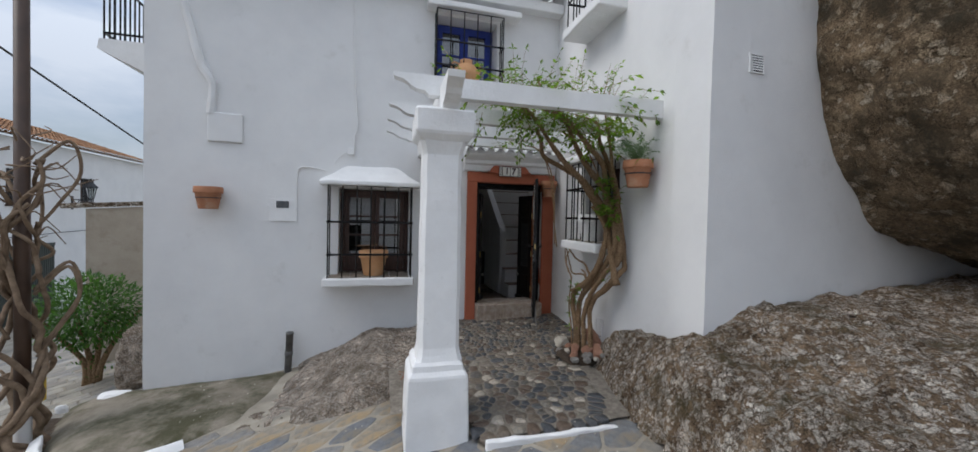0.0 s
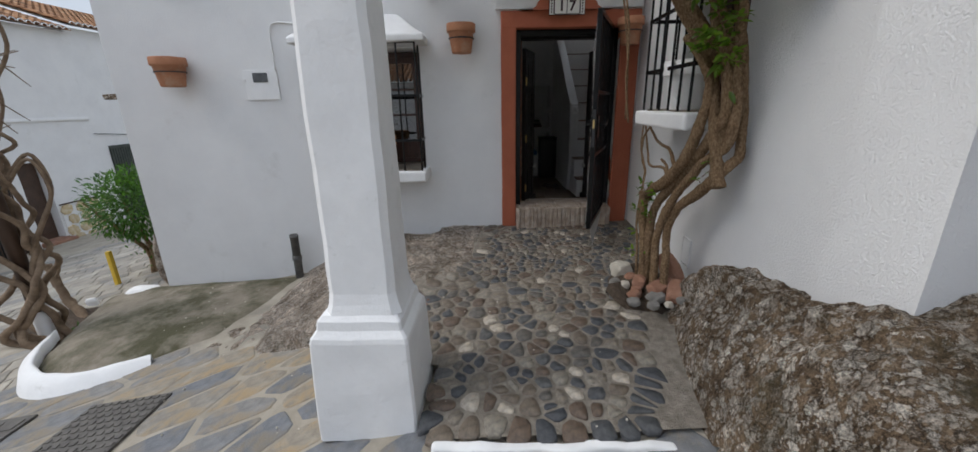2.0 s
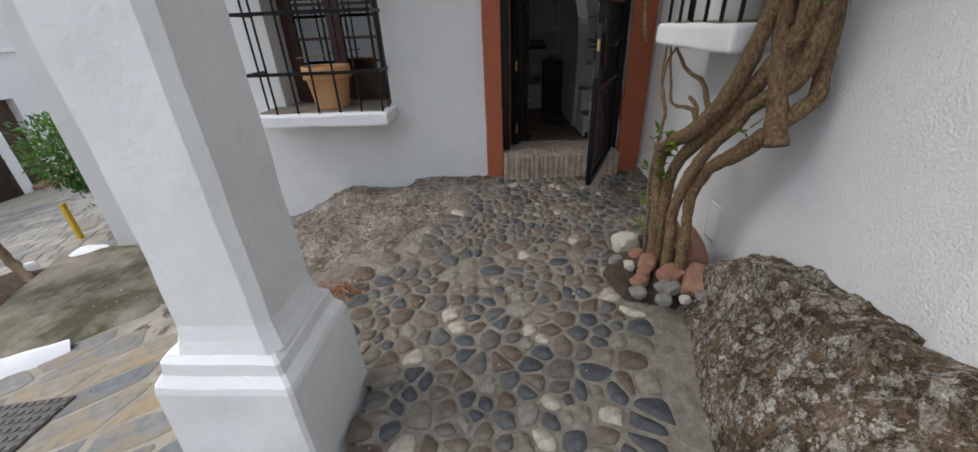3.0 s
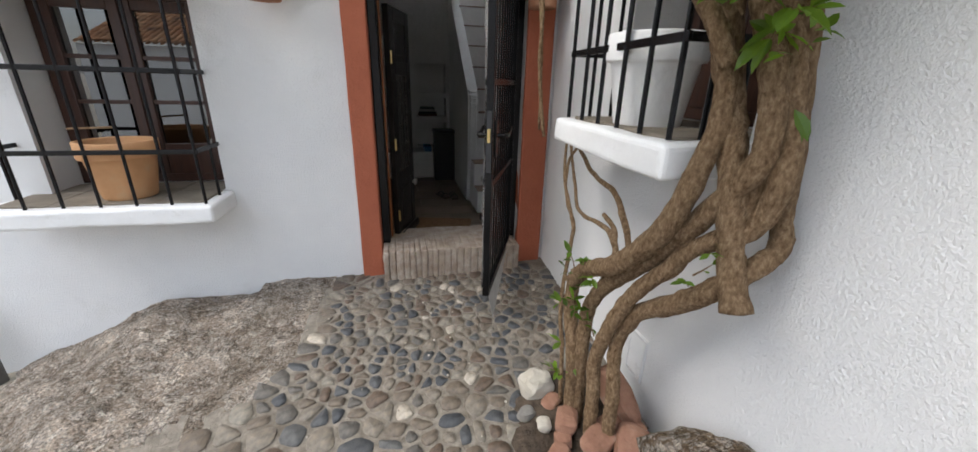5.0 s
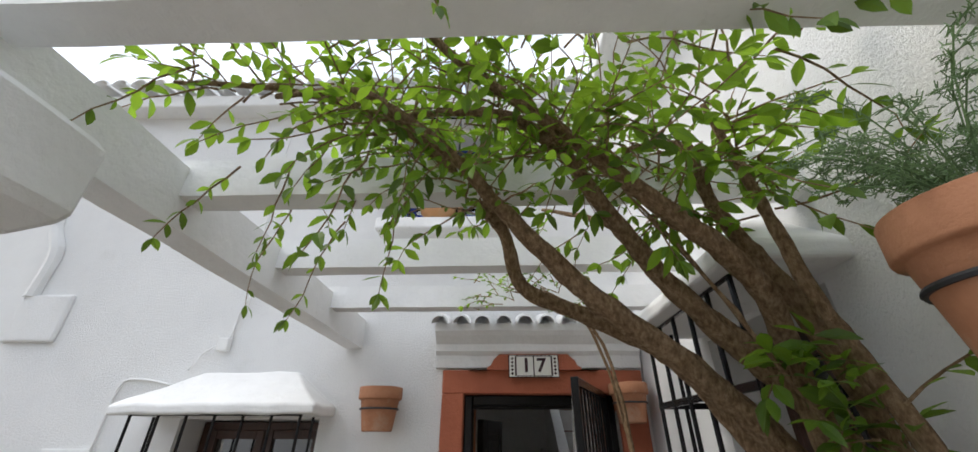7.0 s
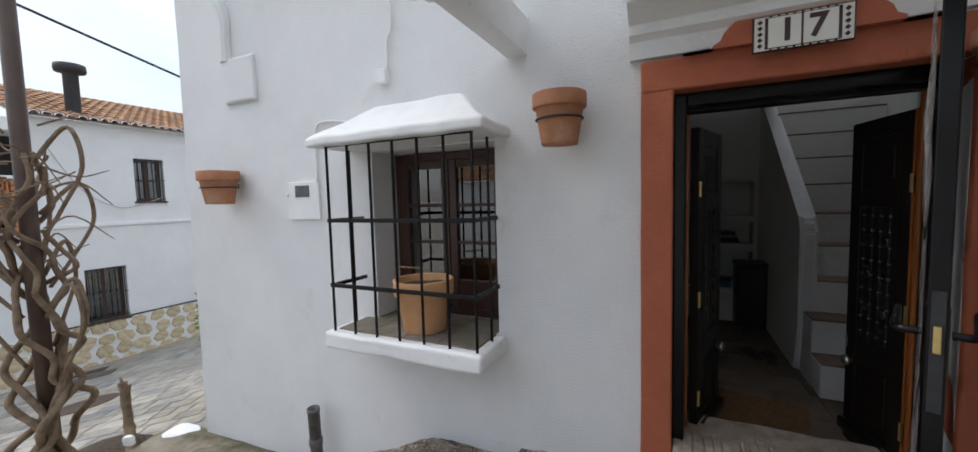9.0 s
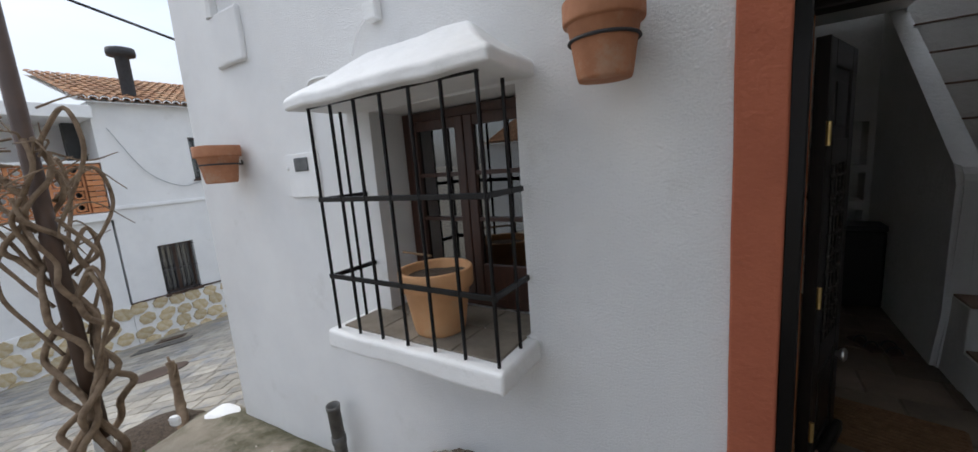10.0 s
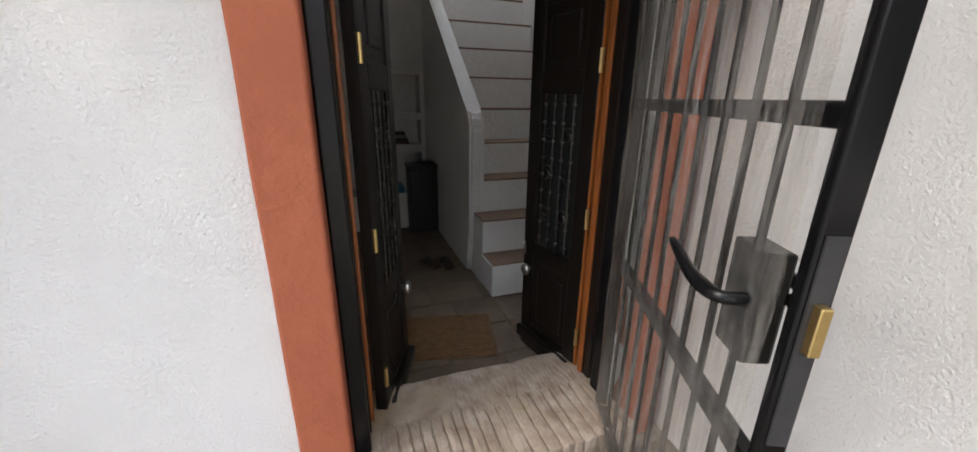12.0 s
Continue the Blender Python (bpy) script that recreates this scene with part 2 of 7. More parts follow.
M_CONC = mat("old_concrete", [(0.3, (0.17, 0.145, 0.105)), (0.7, (0.29, 0.255, 0.20))], 4, 0.9, bump=0.012, bscale=22, stain=((0.070, 0.066, 0.032), 1.7, 0.42, 0.60), detail=8)
M_MORTAR = mat("patio_mortar", [(0.3, (0.15, 0.128, 0.10)), (0.5, (0.235, 0.205, 0.167)), (0.7, (0.33, 0.295, 0.245))], 16, 0.92, bump=0.014, bscale=70, stain=((0.15, 0.125, 0.095), 3.0, 0.54, 0.70), detail=10)
COB_HUES = [(0.0, (0.115, 0.105, 0.092)), (0.14, (0.155, 0.125, 0.095)), (0.30, (0.20, 0.172, 0.137)), (0.44, (0.075, 0.078, 0.082)), (0.58, (0.125, 0.09, 0.066)), (0.70, (0.24, 0.215, 0.175)), (0.80, (0.060, 0.064, 0.071)), (0.90, (0.10, 0.10, 0.098)), (0.955, (0.44, 0.39, 0.32))]
COB_GRAIN = [(0.3, (0.55, 0.55, 0.55)), (0.5, (0.95, 0.95, 0.95)), (0.72, (1.35, 1.3, 1.22))]
M_COB = random_palette(mat("river_cobble", COB_GRAIN, 26, 0.55, bump=0.006, bscale=90, detail=10), COB_HUES)
M_COB_SMALL = random_palette(mat("small_river_cobble", COB_GRAIN, 26, 0.55, bump=0.006, bscale=90, detail=10), COB_HUES, True)
M_SLAB = random_palette(mat("slate_flagstone", [(0.3, (0.62, 0.62, 0.62)), (0.7, (1.12, 1.12, 1.12))], 14, 0.72, bump=0.007, bscale=60, stain=((1.15, 0.95, 0.68), 4.0, 0.47, 0.62), detail=8),
    [(0.0, (0.20, 0.205, 0.21)), (0.22, (0.27, 0.25, 0.215)), (0.42, (0.235, 0.23, 0.22)), (0.62, (0.30, 0.265, 0.21)), (0.8, (0.175, 0.185, 0.20))])
M_STREET = mat("street_stone", [(0.3, (0.24, 0.21, 0.165)), (0.5, (0.33, 0.295, 0.235)), (0.7, (0.40, 0.36, 0.295))], 3, 0.85, bump=0.01, bscale=14, stain=((0.16, 0.15, 0.13), 0.8, 0.52, 0.7), detail=9)
M_GRILLE = mat("worn_dark_steel", [(0.3, (0.06, 0.056, 0.052)), (0.7, (0.13, 0.125, 0.115))], 40, 0.36, 1.0)
M_SOIL = mat("dark_soil", [(0.3, (0.04, 0.027, 0.017)), (0.7, (0.11, 0.08, 0.055))], 24, 0.95, bump=0.03, bscale=30)
M_BARK = mat("vine_bark", [(0.3, (0.13, 0.075, 0.038)), (0.5, (0.275, 0.178, 0.10)), (0.68, (0.42, 0.295, 0.18))], 80, 0.92, bump=0.03, bscale=95, stretch=(1.0, 1.0, 0.55), bstretch=(1.0, 1.0, 0.6), detail=9, spec=0.2)
M_BARK_GREY = mat("dry_vine_bark", [(0.3, (0.13, 0.085, 0.052)), (0.7, (0.28, 0.2, 0.13))], 12, 0.9, bump=0.015, bscale=36, detail=8)
M_LEAF = mat("vine_leaf", [(0.3, (0.055, 0.115, 0.022)), (0.7, (0.125, 0.225, 0.038))], 3, 0.38, vary=0.45, island=True)
M_LEAF_D = mat("bush_leaf", [(0.3, (0.035, 0.10, 0.018)), (0.7, (0.075, 0.17, 0.03))], 3, 0.5, vary=0.4, island=True)
M_FERN = mat("fern_frond", [(0.3, (0.11, 0.19, 0.075)), (0.7, (0.17, 0.27, 0.11))], 6, 0.6, vary=0.3, island=True)
M_ROOF = mat("clay_roof_tile", [(0.3, (0.20, 0.085, 0.035)), (0.5, (0.34, 0.17, 0.08)), (0.7, (0.42, 0.26, 0.14))], 2.2, 0.9, bump=0.01, bscale=20, stain=((0.10, 0.06, 0.035), 1.5, 0.55, 0.7), vary=0.25, island=True)
M_STONE = mat("yellow_wall_stone", [(0.3, (0.44, 0.32, 0.16)), (0.5, (0.56, 0.46, 0.29)), (0.7, (0.63, 0.56, 0.42))], 1.6, 0.85, bump=0.008, bscale=16, vary=0.15)
M_BRICK = mat("orange_brick", [(0.3, (0.45, 0.17, 0.07)), (0.7, (0.55, 0.25, 0.11))], 6, 0.85, bump=0.004, bscale=30, vary=0.15)
M_GREYWALL = mat("bare_render", [(0.3, (0.34, 0.29, 0.225)), (0.7, (0.45, 0.395, 0.325))], 1.6, 0.9, bump=0.012, bscale=14, stain=((0.30, 0.25, 0.19), 2.5, 0.52, 0.7), detail=9)
M_STEP = mat("worn_threshold_stone", [(0.3, (0.28, 0.205, 0.15)), (0.5, (0.40, 0.32, 0.255)), (0.7, (0.52, 0.455, 0.385))], 12, 0.85, bump=0.02, bscale=45, stain=((0.33, 0.235, 0.13), 3, 0.54, 0.7), bstretch=(1.2, 0.3, 0.3), detail=8)
M_FLOORIN = mat("indoor_stone_floor", [(0.3, (0.12, 0.085, 0.058)), (0.7, (0.20, 0.15, 0.105))], 4, 0.6, bump=0.004, bscale=20, vary=0.12)
M_TREAD = mat("brown_stair_tile", [(0.3, (0.16, 0.10, 0.065)), (0.7, (0.24, 0.155, 0.10))], 6, 0.6)
M_INNER = mat("indoor_whitewash", [(0.3, (0.76, 0.75, 0.72)), (0.7, (0.83, 0.825, 0.80))], 2, 0.85, bump=0.012, bscale=18)
M_PVC = mat("grimy_grey_plastic", [(0.3, (0.055, 0.055, 0.055)), (0.7, (0.17, 0.165, 0.155))], 9, 0.6, stain=((0.3, 0.29, 0.27), 14, 0.6, 0.75))
M_GREENGATE = mat("green_metal", [(0.3, (0.035, 0.045, 0.038)), (0.7, (0.06, 0.07, 0.06))], 4, 0.6)
M_BROWN = mat("brown_metal", [(0.3, (0.05, 0.028, 0.018)), (0.7, (0.085, 0.048, 0.03))], 4, 0.55)
M_BRASS = mat("worn_brass", [(0.3, (0.62, 0.45, 0.18)), (0.7, (0.75, 0.57, 0.26))], 30, 0.35, 1.0)
M_STEEL = mat("bright_steel", [(0.3, (0.5, 0.49, 0.46)), (0.7, (0.62, 0.61, 0.58))], 30, 0.3, 1.0)
M_YELLOW = mat("yellow_paint", [(0.3, (0.62, 0.40, 0.03)), (0.7, (0.70, 0.47, 0.05))], 10, 0.6)
# black plastic; also painted boards that stand in for unlit rooms
M_BLACKP_ROOM = mat("black_plastic_and_unlit_room", [(0.3, (0.012, 0.014, 0.014)), (0.7, (0.02, 0.022, 0.022))], 10, 0.4)
M_BLUE = mat("blue_fabric", [(0.3, (0.02, 0.04, 0.22)), (0.7, (0.035, 0.06, 0.32))], 6, 0.8)
M_MAT = mat("coir_mat", [(0.3, (0.16, 0.085, 0.04)), (0.7, (0.25, 0.14, 0.07))], 30, 0.95, bump=0.01, bscale=80)
M_TILE = mat("glazed_white_tile", [(0.3, (0.72, 0.70, 0.64)), (0.7, (0.78, 0.76, 0.71))], 20, 0.2)
M_INK = mat("dark_glaze", [(0.3, (0.03, 0.015, 0.018)), (0.7, (0.06, 0.025, 0.03))], 20, 0.25)
M_GREYMETAL = mat("grey_box", [(0.3, (0.42, 0.43, 0.43)), (0.7, (0.5, 0.51, 0.51))], 20, 0.5)
M_DARKSLOT = mat("smoked_window", [(0.3, (0.06, 0.065, 0.07)), (0.7, (0.12, 0.125, 0.13))], 12, 0.25)
M_COPING = mat("moss_line", [(0.3, (0.05, 0.042, 0.025)), (0.7, (0.09, 0.075, 0.04))], 9, 0.95, bump=0.03, bscale=30)
M_DEADLEAF = mat("dead_leaf", [(0.3, (0.20, 0.075, 0.035)), (0.7, (0.30, 0.14, 0.06))], 9, 0.8, vary=0.3, island=True)


def let_light_through(m, share, tint):
    """Thin leaves: part of the light passes through."""
    nt = m.node_tree
    b = nt.nodes["Principled BSDF"]
    out = nt.nodes["Material Output"]
    tr = nt.nodes.new("ShaderNodeBsdfTranslucent")
    mx = nt.nodes.new("ShaderNodeMixShader")
    mx.inputs[0].default_value = share
    tm = nt.nodes.new("ShaderNodeMix")
    tm.data_type, tm.blend_type = "RGBA", "MULTIPLY"
    tm.inputs[0].default_value = 1.0
    tm.inputs[7].default_value = (*tint, 1)
    nt.links.new(b.inputs["Base Color"].links[0].from_socket, tm.inputs[6])
    nt.links.new(tm.outputs[2], tr.inputs["Color"])
    nt.links.new(b.outputs[0], mx.inputs[1])
    nt.links.new(tr.outputs[0], mx.inputs[2])
    nt.links.new(mx.outputs[0], out.inputs["Surface"])


let_light_through(M_LEAF, 0.58, (2.6, 2.25, 0.9))
let_light_through(M_LEAF_D, 0.4, (1.8, 1.8, 0.9))


def glass(name, rough=0.02, tint=(0.9, 0.95, 0.95)):
    m = bpy.data.materials.new(name)
    m.use_nodes = True
    nt = m.node_tree
    nt.nodes.clear()
    out = nt.nodes.new("ShaderNodeOutputMaterial")
    mix = nt.nodes.new("ShaderNodeMixShader")
    tr = nt.nodes.new("ShaderNodeBsdfTransparent")
    gl = nt.nodes.new("ShaderNodeBsdfGlossy")
    fr = nt.nodes.new("ShaderNodeFresnel")
    fr.inputs["IOR"].default_value = 1.9
    tr.inputs["Color"].default_value = (*tint, 1)
    gl.inputs["Roughness"].default_value = rough
    nt.links.new(fr.outputs[0], mix.inputs[0])
    nt.links.new(tr.outputs[0], mix.inputs[1])
    nt.links.new(gl.outputs[0], mix.inputs[2])
    nt.links.new(mix.outputs[0], out.inputs["Surface"])
    return m


M_GLASS = glass("window_glass")
M_PANE = glass("reflecting_pane", 0.01, (0.30, 0.32, 0.32))
M_PANE.node_tree.nodes["Fresnel"].inputs["IOR"].default_value = 2.7
M_FLAP = mat("grey_plastic_film", [(0.3, (0.30, 0.29, 0.27)), (0.7, (0.42, 0.41, 0.39))], 12, 0.35)
M_SHEET = glass("clear_plastic_sheet", 0.16, (0.93, 0.92, 0.90))
_fr = M_SHEET.node_tree.nodes["Fresnel"]
_fr.inputs["IOR"].default_value = 1.45
_sb = M_SHEET.node_tree.nodes.new("ShaderNodeBump")
_sb.inputs["Distance"].default_value = 0.02
_sn = noise_node(M_SHEET.node_tree, 14, 4, 0.6, stretch=(3, 3, 0.5))
M_SHEET.node_tree.links.new(_sn.outputs["Fac"], _sb.inputs["Height"])
M_SHEET.node_tree.links.new(_sb.outputs[0], M_SHEET.node_tree.nodes["Glossy BSDF"].inputs["Normal"])


# whitish diffuse streaks painted in as the sheet's reflections of bright walls
_pt = M_SHEET.node_tree
_painted_glare = _pt.nodes.new("ShaderNodeBsdfPrincipled")
_painted_glare.inputs["Base Color"].default_value = (0.6, 0.585, 0.55, 1)
_painted_glare.inputs["Roughness"].default_value = 0.25
_hm = _pt.nodes.new("ShaderNodeMixShader")
_hn = noise_node(_pt, 9, 5, 0.7, stretch=(5, 5, 0.35))
_hr = ramp_node(_pt, [(0.44, (0.025, 0.025, 0.025)), (0.68, (0.30, 0.30, 0.30))])
_out = _pt.nodes["Material Output"]
_src = _out.inputs["Surface"].links[0].from_socket
_pt.links.new(_hn.outputs["Fac"], _hr.inputs["Fac"])
_pt.links.new(_hr.outputs["Color"], _hm.inputs[0])
_pt.links.new(_src, _hm.inputs[1])
_pt.links.new(_painted_glare.outputs[0], _hm.inputs[2])
_pt.links.new(_hm.outputs[0], _out.inputs["Surface"])


# ---------------------------------------------------------------- mesh helpers
def mesh_of(name, bm, material, smooth=False, recalc=True):
    if recalc:
        bmesh.ops.recalc_face_normals(bm, faces=bm.faces)
    me = bpy.data.meshes.new(name)
    bm.to_mesh(me)
    bm.free()
    for one in material if isinstance(material, (list, tuple)) else [material]:
        me.materials.append(one)
    if smooth:
        for p in me.polygons:
            p.use_smooth = True
    return me


def thing(name, label, category, at=(0, 0, 0), turn=0.0, group="", kind=""):
    """An Empty that stands for one whole thing."""
    ob = new(name)
    ob.empty_display_size = 0.1
    ob.matrix_world = pose(*at, 0, 0, turn)
    return tagged(ob, label, category, group, kind)


def part(name, bm, material, parent=None, label="", smooth=False, at=None, kind="", recalc=True):
    ob = new(name, mesh_of(name, bm, material, smooth, recalc))
    if parent:
        ob.parent = parent
    if at is not None:
        ob.matrix_basis = at
    return tagged(ob, label, kind=kind)


def solo(name, bm, material, label, category="", group="", kind="", smooth=False, at=None):
    return tagged(part(name, bm, material, None, "", smooth, at), label, category, group, kind)


def box(x0, x1, y0, y1, z0, z1, bevel=0.0, seg=2, into=None):
    bm = bmesh.new()
    bmesh.ops.create_cube(bm, size=1)
    bmesh.ops.scale(bm, vec=(x1 - x0, y1 - y0, z1 - z0), verts=bm.verts)
    bmesh.ops.translate(bm, vec=((x0 + x1) / 2, (y0 + y1) / 2, (z0 + z1) / 2), verts=bm.verts)
    if bevel:
        bmesh.ops.bevel(bm, geom=bm.edges[:], offset=bevel, segments=seg, affect="EDGES", profile=0.5)
    return joined(into, bm) if into is not None else bm


def joined(a, b):
    """Add bmesh b to bmesh a."""
    me = bpy.data.meshes.new("tmp")
    b.to_mesh(me)
    b.free()
    a.from_mesh(me)
    bpy.data.meshes.remove(me)
    return a


def wobble(bm, amp, scale, seed=0.0, up=1.0):
    """Uneven hand-made surface: push each vertex by smooth noise."""
    for v in bm.verts:
        d = noise.noise_vector(v.co * scale + Vector((seed, seed * 1.7, seed * 0.6)))
        v.co += Vector((d.x, d.y, d.z * up)) * amp
    return bm


def dense_box(x0, x1, y0, y1, z0, z1, bevel, cut, amp, scale=3.0, seed=0.0):
    """A bevelled box, cut fine enough to be given an uneven plastered face."""
    bm = bmesh.new()
    bmesh.ops.create_cube(bm, size=1)
    bmesh.ops.scale(bm, vec=(x1 - x0, y1 - y0, z1 - z0), verts=bm.verts)
    bmesh.ops.translate(bm, vec=((x0 + x1) / 2, (y0 + y1) / 2, (z0 + z1) / 2), verts=bm.verts)
    bmesh.ops.bevel(bm, geom=bm.edges[:], offset=bevel, segments=3, affect="EDGES", profile=0.5)
    for axis, lo, hi in ((0, x0, x1), (1, y0, y1), (2, z0, z1)):
        n = int((hi - lo) / cut)
        for k in range(1, n + 1):
            co = [0, 0, 0]
            co[axis] = lo + (hi - lo) * k / (n + 1)
            no = [0, 0, 0]
            no[axis] = 1
            bmesh.ops.bisect_plane(bm, geom=bm.verts[:] + bm.edges[:] + bm.faces[:], plane_co=co, plane_no=no)
    return wobble(bm, amp, scale, seed)


def tube(points, radii, sides=8, into=None, closed=True, rough=0.0, seed=0):
    """A round bar or stem along a line of points; radii: one number or one a point."""
    bm = into if into is not None else bmesh.new()
    pts = [Vector(p) for p in points]
    if not isinstance(radii, (list, tuple)):
        radii = [radii] * len(pts)
    rnd = random.Random(seed)
    rings, up = [], None
    for i, p in enumerate(pts):
        d = (pts[min(i + 1, len(pts) - 1)] - pts[max(i - 1, 0)]).normalized()
        if up is None:
            up = d.orthogonal().normalized()
        up = (up - d * up.dot(d))
        up = up.normalized() if up.length > 1e-6 else d.orthogonal().normalized()
        side = d.cross(up)
        ring = []
        for k in range(sides):
            a = 2 * math.pi * k / sides
            r = radii[i] * (1 + (rnd.uniform(-rough, rough) if rough else 0))
            ring.append(bm.verts.new(p + (up * math.cos(a) + side * math.sin(a)) * r))
        rings.append(ring)
    for a, b in zip(rings, rings[1:]):
        for k in range(sides):
            bm.faces.new((a[k], a[(k + 1) % sides], b[(k + 1) % sides], b[k]))
    if closed:
        bm.faces.new(rings[0][::-1])
        bm.faces.new(rings[-1])
    return bm


def curve_points(ctrl, per=6):
    """A smooth line through control points (Catmull-Rom), each point (x, y, z, radius)."""
    c = [Vector(p) if len(p) == 4 else Vector((*p, 0.02)) for p in ctrl]
    c = [c[0] * 2 - c[1]] + c + [c[-1] * 2 - c[-2]]
    out = []
    for i in range(1, len(c) - 2):
        for k in range(per):
            t = k / per
            a, b, d, e = c[i - 1], c[i], c[i + 1], c[i + 2]
            out.append(0.5 * ((2 * b) + (d - a) * t + (2 * a - 5 * b + 4 * d - e) * t * t + (3 * b - a - 3 * d + e) * t ** 3))
    out.append(c[-2])
    return [p.to_3d() for p in out], [max(p.w, 0.002) for p in out]


def lathe(profile, seg=32):
    """Turn a profile of (radius, z) round the z axis."""
    bm = bmesh.new()
    rings = []
    for r, z in profile:
        if r < 1e-6:
            rings.append([bm.verts.new((0, 0, z))])
        else:
            rings.append([bm.verts.new((r * math.cos(2 * math.pi * k / seg), r * math.sin(2 * math.pi * k / seg), z)) for k in range(seg)])
    for a, b in zip(rings, rings[1:]):
        for k in range(seg):
            q = [a[k % len(a)], a[(k + 1) % len(a)], b[(k + 1) % len(b)], b[k % len(b)]]
            q = list(dict.fromkeys(q))
            if len(q) > 2:
                bm.faces.new(q)
    return bm


def prism(outline, depth, axis="y", at=0.0):
    """A flat outline of (a, b) given thickness along axis."""
    bm = bmesh.new()
    place = {"x": lambda a, b, d: (d, a, b), "y": lambda a, b, d: (a, d, b), "z": lambda a, b, d: (a, b, d)}[axis]
    lo = [bm.verts.new(place(a, b, at)) for a, b in outline]
    hi = [bm.verts.new(place(a, b, at + depth)) for a, b in outline]
    bm.faces.new(lo)
    bm.faces.new(hi[::-1])
    n = len(lo)
    for k in range(n):
        bm.faces.new((lo[k], lo[(k + 1) % n], hi[(k + 1) % n], hi[k]))
    return bm


def plaster_wall(a, b, z0, z1, thick, openings=(), step=0.14, amp=0.007, seed=0.0):
    """An upright wall with an uneven face from a to b (plan points); its thickness lies to the left of a-b.
    openings: (u0, u1, v0, v1) along the wall and in height, cut right through."""
    a, b = Vector((*a, 0)), Vector((*b, 0))
    length, along = (b - a).length, (b - a).normalized()
    inward = Vector((-along.y, along.x, 0))

    def marks(lo, hi, cuts):
        m = {round(lo, 4), round(hi, 4)} | {round(c, 4) for c in cuts if lo <= c <= hi}
        m = sorted(m)
        out = []
        for p, q in zip(m, m[1:]):
            n = max(1, int((q - p) / step))
            out += [p + (q - p) * k / n for k in range(n)]
        return out + [m[-1]]

    us = marks(0, length, [c for o in openings for c in o[:2]])
    vs = marks(z0, z1, [c for o in openings for c in o[2:]])
    bm = bmesh.new()
    grid = {}

    def vert(i, j, back):
        key = (i, j, back)
        if key not in grid:
            p = a + along * us[i] + Vector((0, 0, vs[j]))
            if back:
                p = p + inward * thick
            else:
                p = p + inward * (noise.noise(p * 1.6 + Vector((seed, 0, 0))) * amp + noise.noise(p * 5.0 + Vector((0, seed, 0))) * amp * 0.4)
            grid[key] = bm.verts.new(p)
        return grid[key]

    def solid(i, j):
        if i < 0 or j < 0 or i >= len(us) - 1 or j >= len(vs) - 1:
            return False
        u, v = (us[i] + us[i + 1]) / 2, (vs[j] + vs[j + 1]) / 2
        return not any(o[0] < u < o[1] and o[2] < v < o[3] for o in openings)

    for i in range(len(us) - 1):
        for j in range(len(vs) - 1):
            if not solid(i, j):
                continue
            bm.faces.new([vert(i, j, 0), vert(i + 1, j, 0), vert(i + 1, j + 1, 0), vert(i, j + 1, 0)])
            bm.faces.new([vert(i, j, 1), vert(i, j + 1, 1), vert(i + 1, j + 1, 1), vert(i + 1, j, 1)])
            for di, dj, p, q in ((-1, 0, (i, j), (i, j + 1)), (1, 0, (i + 1, j), (i + 1, j + 1)), (0, -1, (i, j), (i + 1, j)), (0, 1, (i, j + 1), (i + 1, j + 1))):
                if not solid(i + di, j + dj):
                    bm.faces.new([vert(*p, 0), vert(*q, 0), vert(*q, 1), vert(*p, 1)])
    return bm


def sheet(fn, x0, x1, y0, y1, step, keep=None):
    """A height field z = fn(x, y), on the cells where keep(x, y) holds."""
    bm = bmesh.new()
    nx, ny = max(1, int(round((x1 - x0) / step))), max(1, int(round((y1 - y0) / step)))
    grid = {}

    def vert(i, j):
        if (i, j) not in grid:
            x, y = x0 + (x1 - x0) * i / nx, y0 + (y1 - y0) * j / ny
            grid[i, j] = bm.verts.new((x, y, fn(x, y)))
        return grid[i, j]

    for i in range(nx):
        for j in range(ny):
            if keep is None or keep(x0 + (x1 - x0) * (i + 0.5) / nx, y0 + (y1 - y0) * (j + 0.5) / ny):
                bm.faces.new((vert(i, j), vert(i + 1, j), vert(i + 1, j + 1), vert(i, j + 1)))
    return bm


def inside(poly, x, y):
    hit = False
    for (xa, ya), (xb, yb) in zip(poly, poly[1:] + poly[:1]):
        if (ya > y) != (yb > y) and x < (xb - xa) * (y - ya) / (yb - ya) + xa:
            hit = not hit
    return hit


def edge_distance(poly, x, y):
    best = 1e9
    for (xa, ya), (xb, yb) in zip(poly, poly[1:] + poly[:1]):
        dx, dy = xb - xa, yb - ya
        t = max(0.0, min(1.0, ((x - xa) * dx + (y - ya) * dy) / (dx * dx + dy * dy)))
        best = min(best, math.hypot(x - xa - t * dx, y - ya - t * dy))
    return best


def fbm(x, y, s, octaves=4, seed=0.0):
    total, amp = 0.0, 1.0
    for _ in range(octaves):
        total += amp * noise.noise(Vector((x * s, y * s, seed)))
        s, amp = s * 2.1, amp * 0.5
    return total


# ---------------------------------------------------------------- plan
WALL_Y, WALL_L, RX0, RX1, RY = 6.165, -3.05, 2.57, 2.68, 2.85
TOP = 5.25


